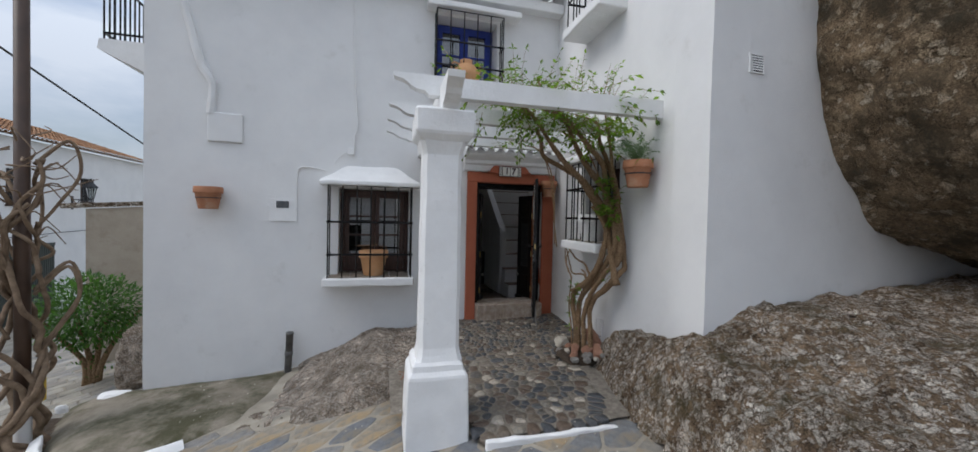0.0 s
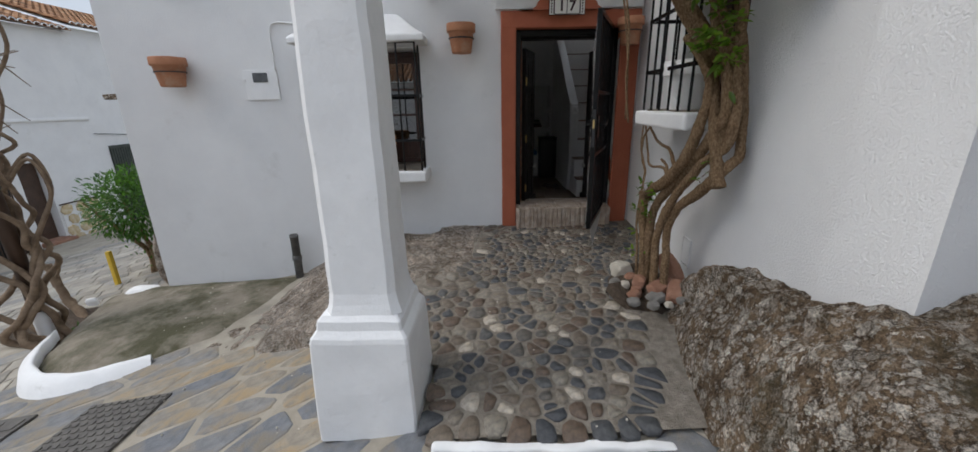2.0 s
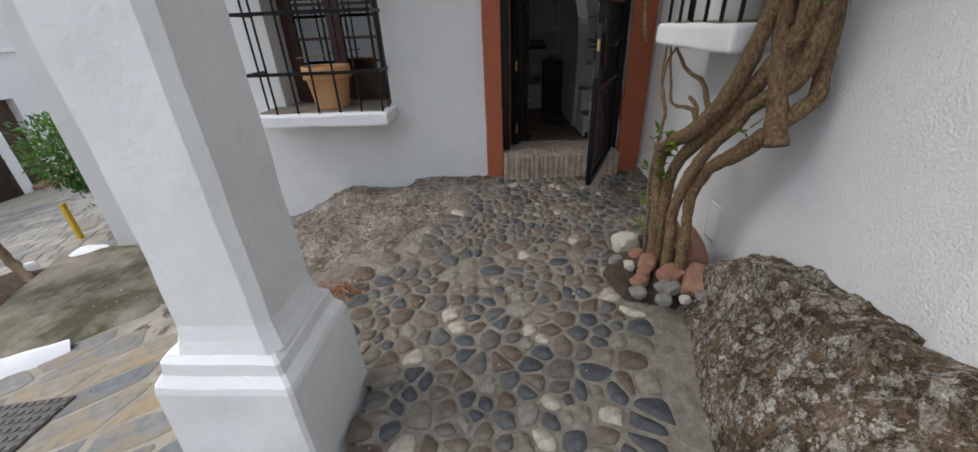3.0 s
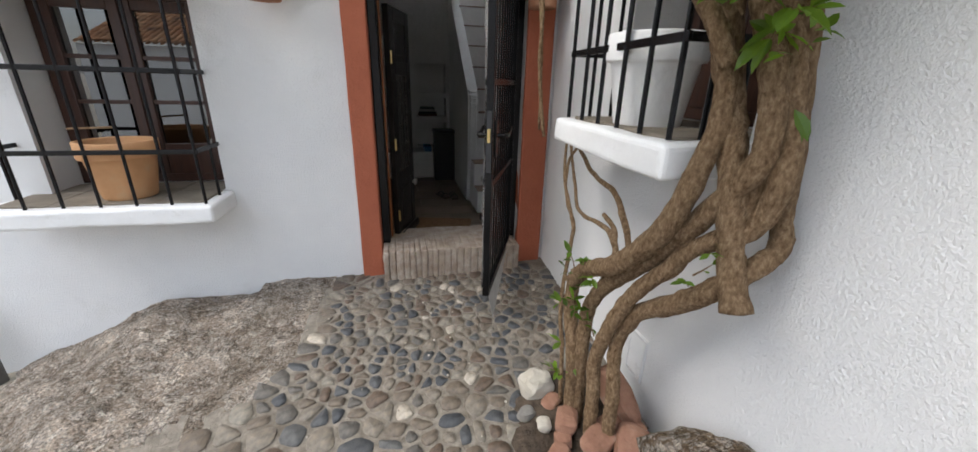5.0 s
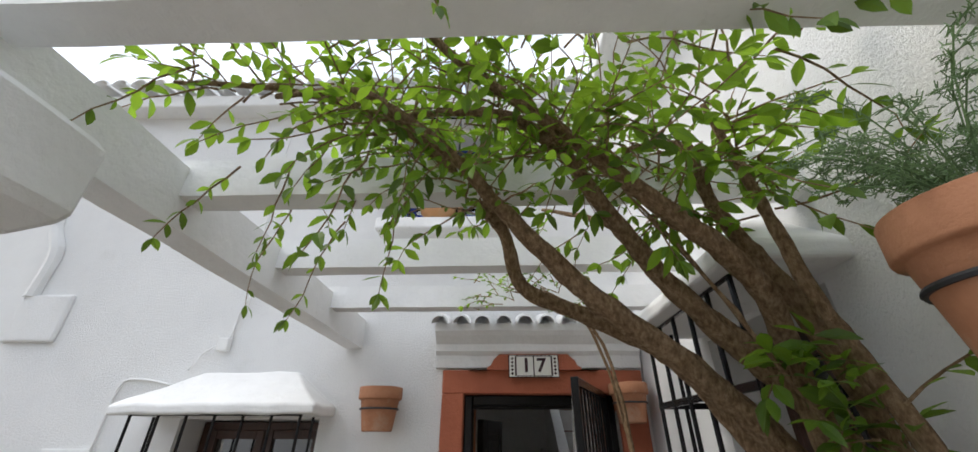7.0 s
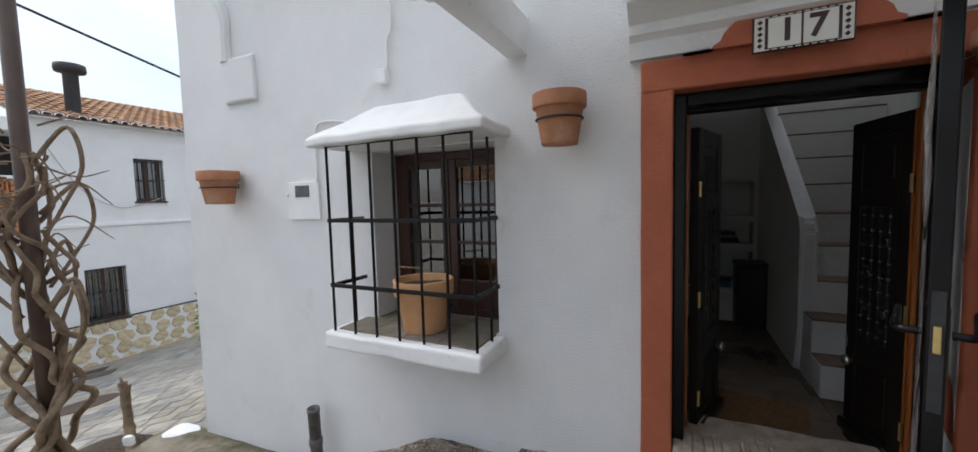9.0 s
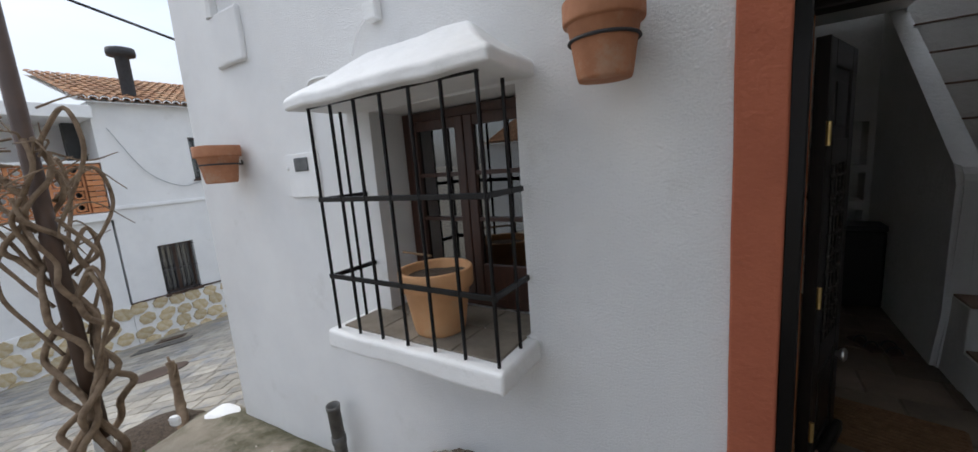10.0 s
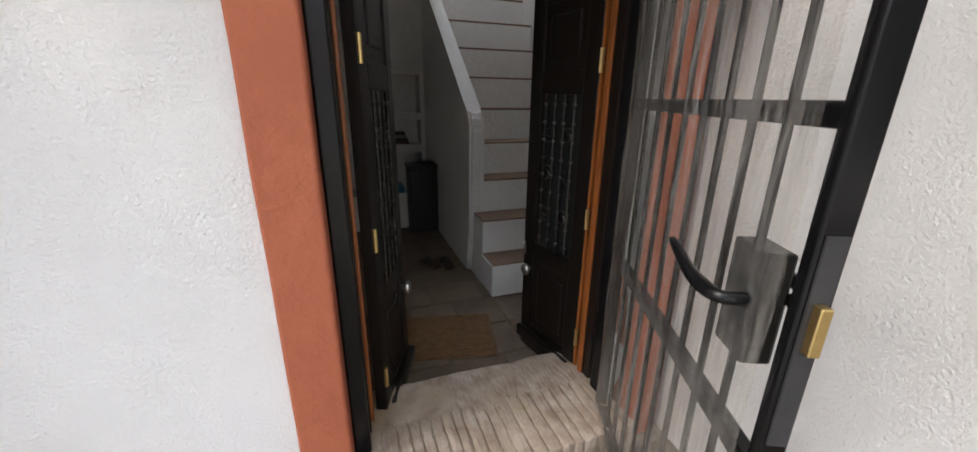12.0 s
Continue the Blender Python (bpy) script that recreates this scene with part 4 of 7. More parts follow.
casement(RIGHT, -0.37, 0.45, 1.54, 2.49, -0.27, M_WOOD, "dark wooden side window with small panes", "window_2", 2)

window_cage("black iron bar cage over the upstairs window", front(1.66), front(0.64), 0.22, 3.72, 4.86, 6, (4.05, 4.4), FRONT)
sill_things(FRONT, front(1.66), front(0.62), 0.22, 3.72, "white plastered upstairs window sill")
casement(FRONT, front(1.61), front(0.67), 3.76, 4.85, -0.27, M_BLUE, "dark blue upstairs window behind bars", "window_3", 2)
solo("window_moulding", dense_box(0.50, 1.95, 5.93, WALL_Y + 0.01, 4.90, 4.99, 0.02, 0.2, 0.01, seed=8), M_TRIM, "white moulded ledge over the upstairs window", "moulding", kind="structure")

# side wing upstairs grille with its slab
window_cage("black iron grille over the upper side window", -0.36, 0.5, 0.32, 4.40, 5.5, 6, (4.75, 5.1), RIGHT)
solo("window_ledge", dense_box(-0.44, 0.58, -0.02, 0.37, 4.27, 4.40, 0.025, 0.2, 0.01, seed=6), M_TRIM, "white plastered ledge under the upper side window", "ledge", kind="structure", at=RIGHT)
casement(RIGHT, -0.31, 0.44, 4.43, 5.39, -0.2, M_WOOD, "dark upper side window", "window_4", 2)

# ---------------------------------------------------------------- canopy over the door
canopy = thing("door_canopy", "white moulded canopy with curved tiles over the door", "canopy", kind="structure")
mould = [(0.0, 2.535), (0.05, 2.535), (0.06, 2.62), (0.09, 2.65), (0.09, 2.70), (0.16, 2.75), (0.19, 2.78), (0.19, 2.83), (0.0, 2.86)]
cm = bmesh.new()
L0, L1 = 1.13, 2.66
rows = []
for x in [L0 + (L1 - L0) * k / 16 for k in range(17)]:
    rows.append([cm.verts.new((x, WALL_Y + 0.01 - d, z + 0.005 * noise.noise(Vector((x * 4, d * 9, z * 5))))) for d, z in mould])
for a, b in zip(rows, rows[1:]):
    for k in range(len(mould)):
        q = (k + 1) % len(mould)
        cm.faces.new((a[k], a[q], b[q], b[k]))
cm.faces.new(rows[0][::-1])
cm.faces.new(rows[-1])
part("moulding", cm, M_TRIM, canopy)
part("tiles", tile_row(1.17, 2.58, WALL_Y - 0.30, WALL_Y + 0.02, 2.80, 0.155, 0.10, 0.07), M_TRIM, canopy, "whitewashed curved clay tiles")

# number tiles
plate = thing("house_number", "glazed ceramic house number tiles reading 17", "house number", (1.858, SY - 0.062, 2.538))
part("backing", box(-0.185, 0.185, -0.004, 0.012, -0.08, 0.08, 0.004), M_INK, plate, "dark patterned tile border")
for k, ch in ((-1, "1"), (1, "7")):
    part("tile", box(k * 0.065 - 0.061, k * 0.065 + 0.061, -0.010, -0.003, -0.066, 0.066, 0.003), M_TILE, plate)
    cu = bpy.data.curves.new("digit", "FONT")
    cu.body, cu.size, cu.extrude, cu.align_x, cu.align_y, cu.offset = ch, 0.135, 0.001, "CENTER", "CENTER", 0.004
    tmp = bpy.data.objects.new("digit", cu)
    scene.collection.objects.link(tmp)
    bpy.context.view_layer.update()
    me = bpy.data.meshes.new_from_object(tmp.evaluated_get(bpy.context.evaluated_depsgraph_get()))
    bpy.data.objects.remove(tmp)
    me.materials.clear()
    me.materials.append(M_INK)
    d = new("digit", me)
    d.parent, d.matrix_basis = plate, pose(k * 0.055, -0.0125, 0, 90, 0, 0)
part("border", box(-0.178, 0.178, -0.0055, -0.003, -0.074, 0.074), M_TILE, plate, "white patterned tile border")
part("inner_line", box(-0.138, 0.138, -0.0072, -0.005, -0.0695, 0.0695), M_INK, plate)
for side in (-1, 1):
    for k in range(5):
        part("border_mark", prism([(side * 0.157 + a * 0.011, -0.052 + 0.026 * k + b * 0.011) for a, b in ((0, -1), (1, 0), (0, 1), (-1, 0))], 0.003, "y", -0.0090), M_INK, plate)
for zz in (-0.073, 0.073):
    for k in range(9):
        part("border_mark", prism([(-0.115 + 0.029 * k + a * 0.006, zz + b * 0.005) for a, b in ((0, -1), (1, 0), (0, 1), (-1, 0))], 0.003, "y", -0.0090), M_INK, plate)

# ---------------------------------------------------------------- pillar and pergola
pillar = thing("pillar", "white plastered square pillar on a stepped plinth", "pillar", (0.368, 3.535, -0.12), -1.5)


def square_loft(levels, chamfer, cut, amp, seed):
    """A square column: levels of (half width, z), its corners cut."""
    bm = bmesh.new()
    rings = []
    for h, z in levels:
        c = chamfer * h
        n = 5
        sides = []
        corners = [(-h, -h), (h, -h), (h, h), (-h, h)]
        for k in range(4):
            (xa, ya), (xb, yb) = corners[k], corners[(k + 1) % 4]
            dx, dy = (xb - xa) / (2 * h), (yb - ya) / (2 * h)
            for i in range(n + 1):
                t = c + (2 * h - 2 * c) * i / n
                sides.append(bm.verts.new((xa + dx * t, ya + dy * t, z)))
        rings.append(sides)
    for a, b in zip(rings, rings[1:]):
        m = len(a)
        for k in range(m):
            bm.faces.new((a[k], a[(k + 1) % m], b[(k + 1) % m], b[k]))
    bm.faces.new(rings[0][::-1])
    bm.faces.new(rings[-1])
    return wobble(bm, amp, 4.0, seed)


def steps_between(levels, dz=0.12):
    out = []
    for (h0, z0), (h1, z1) in zip(levels, levels[1:]):
        n = max(1, int(abs(z1 - z0) / dz))
        out += [(h0 + (h1 - h0) * k / n, z0 + (z1 - z0) * k / n) for k in range(n)]
    return out + [levels[-1]]


part("plinth", square_loft(steps_between([(0.268, 0.0), (0.252, 0.585), (0.246, 0.61), (0.222, 0.645), (0.216, 0.69), (0.195, 0.715)]), 0.05, 5, 0.009, 1), M_TRIM, pillar)
part("shaft", square_loft(steps_between([(0.195, 0.715), (0.180, 0.765), (0.170, 0.82), (0.160, 2.44), (0.168, 2.47), (0.195, 2.55)]), 0.20, 5, 0.008, 2), M_TRIM, pillar, at=pose(0.014, 0, 0))
part("capital", square_loft(steps_between([(0.195, 2.55), (0.238, 2.595), (0.248, 2.62), (0.246, 2.785), (0.232, 2.805)]), 0.07, 5, 0.008, 3), M_TRIM, pillar, at=pose(0.026, 0, 0))


def carved_beam(length, w, h, ends):
    """A beam along x from 0, its ends cut to an ogee; carved ends: 'a' at 0, 'b' at length."""
    prof = [(0.0, 1.0), (0.01, 0.78), (0.07, 0.70), (0.12, 0.58), (0.14, 0.40), (0.19, 0.26), (0.26, 0.20), (0.30, 0.0)]
    bot = [(x, h * z) for x, z in prof] if "a" in ends else [(0, h), (0, 0)]
    top = [(length - x, h * z) for x, z in reversed(prof)] if "b" in ends else [(length, 0), (length, h)]
    mids = [(bot[-1][0] + (top[0][0] - bot[-1][0]) * k / 12, 0.0) for k in range(1, 12)]
    tops = [(top[-1][0] + (bot[0][0] - top[-1][0]) * k / 12, h) for k in range(1, 12)]
    bm = prism(bot + mids + top + tops, w, "y", -w / 2)
    bmesh.ops.triangulate(bm, faces=[f for f in bm.faces if len(f.verts) > 4])
    return wobble(bm, 0.006, 3.0, length + w)


main_beam = solo("pergola_beam", carved_beam(3.14, 0.13, 0.22, "a"), M_TRIM, "white painted main pergola beam resting on the pillar", "beam", at=pose(0.415, 3.03, 2.685, 0, 0, 88.9))
for y, x0, z, h in ((3.56, -0.03, 2.84, 0.17), (4.20, -0.06, 2.79, 0.15), (4.84, -0.06, 2.79, 0.15), (5.52, -0.06, 2.80, 0.14)):
    yr = y - (0.04 if y < 5 else 0.02)
    ang = math.degrees(math.atan2(yr - y, 2.6 - x0))
    solo("pergola_slat", carved_beam(math.hypot(right_x(y) + 0.02 - x0, yr - y), 0.10, h, "a"), M_TRIM, "white painted pergola cross beam with a carved end", "beam", group="pergola cross beams", at=pose(x0, y, z, 0, 0, ang))

# ---------------------------------------------------------------- patio, rocks, concrete
PATIO = [(0.70, 3.13), (2.55, 3.13), (2.55, 4.2), (2.68, 4.5), (2.72, 6.2), (0.9, 6.2), (0.85, 5.2), (0.4, 4.9), (0.0, 4.6), (0.0, 3.7), (0.68, 3.7)]
patio = solo("patio_floor", sheet(lambda x, y: patio_z(x, y) + 0.006 * fbm(x, y, 3, 3, 2.0), 0.0, 2.8, 3.0, 6.28, 0.05, lambda x, y: inside(PATIO, x, y)), M_MORTAR, "mortar bed of a cobbled patio before the door", "patio", kind="structure", smooth=True)
solo("patio_kerb", wobble(dense_box(0.66, 1.84, 3.085, 3.14, -0.08, 0.022, 0.015, 0.06, 0.0, seed=4), 0.016, 7.0, 4), M_TRIM, "hand-painted white edge line along the patio", "kerb", kind="structure", at=pose(0, 0, 0, 0, 0, -1.2))

ROCK_R = [(2.42, 4.32), (2.30, 4.15), (2.14, 3.5), (2.06, 3.0), (2.03, 2.6), (1.95, 1.8), (1.9, 0.6), (2.1, -0.8), (2.8, -1.8), (8.5, -1.8), (8.5, 3.3), (2.75, 3.3), (2.75, 4.32)]


def crackle(x, y, s, seed):
    """Facetted broken-stone relief."""
    d = noise.voronoi(Vector((x * s, y * s, seed)))[0]
    return min(d[1] - d[0], 0.5)


def between(v, marks):
    """Straight-line value at v between marks of (place, value)."""
    if v <= marks[0][0]:
        return marks[0][1]
    for (a, p), (b, q) in zip(marks, marks[1:]):
        if v <= b:
            return p + (q - p) * (v - a) / (b - a)
    return marks[-1][1]


def rock_r_z(x, y):
    d = edge_distance(ROCK_R, x, y) if inside(ROCK_R, x, y) else 0.0
    if x > 2.4 and y > 2.7:
        d = max(d, 0.55)
    dx = min(d, max(x - 1.95, 0.05)) if y < 4.0 else min(d + 0.03, max(4.40 - y, 0.03) * 1.1)
    crest = between(y, ((2.85, 0.82), (3.1, 0.72), (3.3, 0.68), (3.65, 0.63), (3.9, 0.56), (4.12, 0.44), (4.36, 0.27)))
    crest += between(x, ((2.6, 0.0), (3.07, 0.17), (3.8, 0.26), (4.64, 0.29), (5.1, 0.34), (7.0, 0.5))) * min(1.0, max(0.0, (3.3 - y) / 0.4))
    fade = 0.66 + 0.34 * max(0.0, min(1.0, (y - 0.6) / 2.2))
    n = 0.06 * fbm(x, y, 2.2, 3, 5.0) + 0.022 * fbm(x, y, 9, 3, 8.0) + 0.05 * (crackle(x, y, 5.0, 2.0) - 0.2) + 0.03 * (crackle(x, y, 14.0, 4.0) - 0.2)
    return crest * fade * (1 - math.exp(-dx / 0.17)) / 0.92 + n * min(1.0, dx / 0.12)


bm = sheet(rock_r_z, 1.85, 3.6, -1.8, 4.36, 0.028, lambda x, y: inside(ROCK_R, x, y))
joined(bm, sheet(rock_r_z, 3.6, 8.4, -1.8, 3.2, 0.07, lambda x, y: inside(ROCK_R, x, y)))
solo("rock_outcrop", bm, M_ROCK, "rough grey-brown conglomerate rock outcrop against the wall", "rock")

ROCK_L = [(-1.58, 4.52), (-1.52, 4.95), (-1.38, 5.5), (-1.18, 6.0), (-1.15, 6.26), (0.98, 6.26), (0.97, 5.8), (0.93, 5.25), (0.74, 4.86), (0.35, 4.52), (0.1, 4.36), (-0.5, 4.30), (-1.2, 4.28)]


def rock_l_z(x, y):
    d = edge_distance(ROCK_L, x, y) if inside(ROCK_L, x, y) else 0.0
    if y > 6.0:
        d = max(d, 0.15)
    low = max(street_z(x, y) - 0.06, -0.45) if x < 0.45 else patio_z(x, y) - 0.03
    top = 0.18 - 0.085 * max(0, 6.0 - y) + 0.46 * min(0.0, x + 0.15) - 0.10 * max(0.0, x - 0.5)
    soft = 1 - math.exp(-d / 0.10)
    n = 0.045 * fbm(x, y, 2.4, 3, 15.0) + 0.016 * fbm(x, y, 10, 3, 3.0) + 0.045 * crackle(x, y, 6.0, 7.0) * (1.0 if x < 0 else 0.45) + 0.02 * crackle(x, y, 15.0, 9.0)
    return low + (max(top - low, 0.04) + n) * soft


solo("rock_mound", sheet(rock_l_z, -1.65, 1.1, 4.2, 6.26, 0.026, lambda x, y: inside(ROCK_L, x, y)), M_ROCK_PALE, "low worn rock mound bulging from under the house wall", "rock")

MOUND = [(-3.40, 5.15), (-3.20, 4.75), (-2.90, 4.46), (-2.5, 4.34), (-2.1, 4.44), (-1.75, 4.62), (-1.45, 4.7), (-1.2, 5.4), (-1.0, 6.3), (-3.5, 6.3), (-3.75, 6.0), (-3.6, 5.6)]


def mound_z(x, y):
    d = edge_distance(MOUND, x, y) if inside(MOUND, x, y) else 0.0
    return -0.60 + 0.06 * (x + 2.6) + 0.155 * (1 - math.exp(-d / 0.14)) + 0.02 * fbm(x, y, 2.0, 3, 21.0)


solo("concrete_mound", sheet(mound_z, -3.8, -0.98, 4.3, 6.3, 0.05, lambda x, y: inside(MOUND, x, y)), M_CONC, "moss-stained smooth concrete mound at the house corner", "concrete bed", kind="structure", smooth=True)
kerb_line, _ = curve_points([(-3.42, 5.12, 0, 0.09), (-3.22, 4.75, 0, 0.10), (-2.9, 4.44, 0, 0.105), (-2.5, 4.32, 0, 0.10), (-2.12, 4.42, 0, 0.07), (-1.93, 4.53, 0, 0.04)], 8)
kb = bmesh.new()
rows = []
for k, p in enumerate(kerb_line):
    mid = Vector((-2.4, 5.3, 0))
    inw = (mid - p).normalized()
    w = 0.035 + 0.02 * noise.noise(p * 5)
    top = -0.475 + 0.06 * (p.x + 2.6) + 0.01 * noise.noise(p * 6)
    rows.append([kb.verts.new(v) for v in (p - inw * 0.13 + Vector((0, 0, street_z(p.x, p.y) - 0.08)), p - inw * 0.07 + Vector((0, 0, top - 0.05)), p - inw * 0.01 + Vector((0, 0, top - 0.005)), p + inw * w * 0.5 + Vector((0, 0, top + 0.012)), p + inw * w + Vector((0, 0, top + 0.004)), p + inw * w + Vector((0, 0, top - 0.1)))])
for a0, b0 in zip(rows, rows[1:]):
    for k in range(5):
        kb.faces.new((a0[k], a0[k + 1], b0[k + 1], b0[k]))
solo("painted_kerb", kb, M_TRIM, "white-painted rounded edge of the concrete mound", "kerb", kind="structure", smooth=True)
for cx, cy, w in ((-3.28, 6.05, 0.16), (-3.62, 5.75, 0.05)):
    solo("paint_patch", wobble(lathe([(0, 0.03), (w * 0.7, 0.025), (w, 0.0), (w, -0.05)], 14), 0.04, 5, cx), M_TRIM, "splash of white paint on the stone edge", "painted stone", kind="structure", at=pose(cx, cy, -0.515))

# boulder that leans over the side wing
bo = bmesh.new()
bmesh.ops.create_icosphere(bo, subdivisions=6, radius=1.0)
for v in bo.verts:
    p = v.co.copy()
    box_k = 1.0 / (abs(p.x) ** 3.2 + abs(p.y) ** 3.2 + abs(p.z) ** 3.2) ** (1 / 3.2)
    k = 1.0 + 0.09 * noise.noise(p * 1.4 + Vector((3, 1, 7))) + 0.05 * noise.noise(p * 3.3) + 0.022 * noise.noise(p * 8.0) + 0.012 * noise.noise(p * 18.0)
    vd = noise.voronoi(p * 3.5)[0]
    k += 0.05 * min(0.4, vd[1] - vd[0])
    q = Vector((p.x * 2.0, p.y * 1.7, p.z * 2.2)) * box_k * k
    q.z = q.z * (0.80 if q.z < 0 else 1.0) - 0.34 * (q.x + 2.0) * (0.95 if q.z < 0 else 0.1)
    v.co = q
solo("boulder", bo, M_BOULDER, "huge weathered brown boulder overhanging the wall", "boulder", smooth=True, at=pose(5.77, 2.40, 3.92))
# its foot, where it meets the outcrop
ft = bmesh.new()
bmesh.ops.create_icosphere(ft, subdivisions=4, radius=1.0)
for v in ft.verts:
    v.co = Vector((v.co.x * 1.5, v.co.y * 1.2, v.co.z * 0.9)) * (1 + 0.12 * noise.noise(v.co * 2.5))
solo("boulder", ft, M_BOULDER, "dark boulder wedged under the overhanging one", "boulder", smooth=True, at=pose(7.4, 1.9, 1.0))

# ---------------------------------------------------------------- pots
def flower_pot(label, at, r, h, material, hanger=True, group="", soil=True, wall=0.0, name="flower_pot"):
    p = thing(name, label, "flower pot", at, wall, group)
    k = r
    prof = [(0, 0), (k * 0.66, 0), (k * 0.69, 0.012), (k * 0.88, h * 0.70), (k * 0.90, h * 0.71), (k * 0.985, h * 0.715), (k, h * 0.74), (k * 1.0, h * 0.985), (k * 0.985, h), (k * 0.90, h), (k * 0.88, h * 0.97), (k * 0.84, h * 0.86), (0, h * 0.86)]
    body = wobble(lathe(prof, 36), 0.0035, 9, at[0])
    part("body", body, material, p, "", True)
    if soil:
        part("soil", wobble(lathe([(0, h * 0.885), (k * 0.5, h * 0.885), (k * 0.845, h * 0.87)], 20), 0.012, 12), M_SOIL, p, "dark potting soil", True)
    if hanger:
        ring = [(k * 0.86 * math.cos(a), k * 0.86 * math.sin(a), h * 0.50) for a in [2 * math.pi * i / 28 for i in range(29)]]
        part("hanger_ring", tube(ring, 0.0065, 6), M_IRON_MATT, p, "thin iron holding ring")
        part("hanger_arm", tube([(0, k * 0.86, h * 0.5), (0, k * 1.06, h * 0.5), (0, k * 1.06, h * 0.62)], 0.006, 6), M_IRON_MATT, p)
    return p


flower_pot("empty terracotta pot hung on the house front", (-2.262, 5.99, 1.836), 0.162, 0.285, M_POT, group="pots on the walls")
flower_pot("weathered terracotta pot hung beside the door", (0.775, 6.005, 2.108), 0.147, 0.275, M_POT, group="pots on the walls")
flower_pot("terracotta pot hung between door and side wall", (2.50, 6.0, 2.16), 0.13, 0.25, M_POT, group="pots on the walls", wall=-40)
fern_pot = flower_pot("terracotta pot with feathery fern hung on the side wall", (2.425, 3.615, 2.15), 0.150, 0.272, M_POT, wall=-90, group="pots on the walls")
flower_pot("pale terracotta pot with dry soil inside the window cage", (-0.20, 6.06, 0.937), 0.205, 0.355, M_POT_PALE, hanger=False)
part("stick", tube([(-0.25, 0.02, 0.42), (0.05, -0.08, 0.44)], 0.007, 6), M_BARK, bpy.data.objects["flower_pot.004"], "thin dry stick")
flower_pot("plain white plant pot inside the side window cage", (2.52, 4.65, 1.522), 0.19, 0.35, M_TRIM, hanger=False, soil=True)
jug = thing("jug", "round terracotta jug with two handles upstairs", "jug", (1.10, 6.02, 3.735))
part("body", lathe([(0, 0), (0.10, 0.0), (0.17, 0.08), (0.21, 0.18), (0.20, 0.27), (0.13, 0.35), (0.085, 0.38), (0.10, 0.43), (0.085, 0.43), (0.06, 0.38), (0, 0.37)], 28), M_POT_PALE, jug, "", True)
for sgn in (-1, 1):
    hp, hr = curve_points([(sgn * 0.09, 0, 0.37, 0.013), (sgn * 0.19, 0, 0.39, 0.013), (sgn * 0.225, 0, 0.32, 0.013), (sgn * 0.185, 0, 0.25, 0.013)], 5)
    part("handle", tube(hp, hr, 7), M_POT_PALE, jug, "", True)


def leaf_into(bm, p, d, n, length, width, fold=0.25, curl=0.2):
    """One pointed leaf from p along d, its face towards n, folded on its midrib."""
    d = d.normalized()
    side = d.cross(n)
    if side.length < 1e-4:
        side = d.orthogonal()
    side.normalize()
    up = side.cross(d)
    mid, lft, rgt = [], [], []
    for t, w in ((0.0, 0.0), (0.22, 0.62), (0.5, 1.0), (0.78, 0.66), (1.0, 0.0)):
        c = p + d * (length * t) - up * (curl * length * t * t)
        mid.append(bm.verts.new(c))
        if 0 < t < 1:
            lft.append(bm.verts.new(c + side * (width * w / 2) + up * (fold * width * w / 2)))
            rgt.append(bm.verts.new(c - side * (width * w / 2) + up * (fold * width * w / 2)))
    for s in (lft, rgt):
        bm.faces.new((mid[0], mid[1], s[0]))
        bm.faces.new((mid[1], mid[2], s[1], s[0]))
        bm.faces.new((mid[2], mid[3], s[2], s[1]))
        bm.faces.new((mid[3], mid[4], s[2]))


RND = random.Random(17)


def rvec(r=RND):
    while True:
        v = Vector((r.uniform(-1, 1), r.uniform(-1, 1), r.uniform(-1, 1)))
        if 0.05 < v.length < 1:
            return v.normalized()


# feathery fern in the side pot
fern = thing("fern", "fine feathery green fern growing in a wall pot", "plant", (2.425, 3.615, 2.385))
fb = bmesh.new()
for k in range(34):
    a = RND.uniform(0, 2 * math.pi)
    out = Vector((math.cos(a), math.sin(a), 0)) * RND.uniform(0.15, 0.27)
    out.x -= 0.03
    if out.x > 0.14:
        out.x = 0.14
    top = RND.uniform(0.10, 0.28)
    pts = [Vector((0, 0, 0)).lerp(out, t) + Vector((0, 0, top * math.sin(t * math.pi * 0.62))) for t in (0, 0.25, 0.5, 0.75, 1.0)]
    tube(pts, 0.0016, 3, fb, closed=False)
    for i in range(1, 5):
        for _ in range(8):
            q = pts[i - 1].lerp(pts[i], RND.random())
            d = rvec() * RND.uniform(0.018, 0.05)
            d.z = abs(d.z) * 0.6
            tube([q, q + d * 0.6, q + d + Vector((0, 0, -0.006))], 0.0011, 3, fb, closed=False)
            for _ in range(3):
                q2 = q + d * RND.uniform(0.4, 0.9)
                tube([q2, q2 + rvec() * 0.014], 0.0010, 3, fb, closed=False)
tagged(part("fronds", fb, M_FERN, fern, recalc=False), kind="stuff")
fs = bmesh.new()
for k in range(12):
    leaf_into(fs, Vector((RND.uniform(-0.12, 0.12), RND.uniform(-0.12, 0.12), -0.02)), Vector((RND.uniform(-1, 1), RND.uniform(-1, 1), 1.3)), rvec(), 0.09, 0.035)
tagged(part("sprouts", fs, M_LEAF, fern, "small fresh green sprouts", recalc=False), kind="stuff")

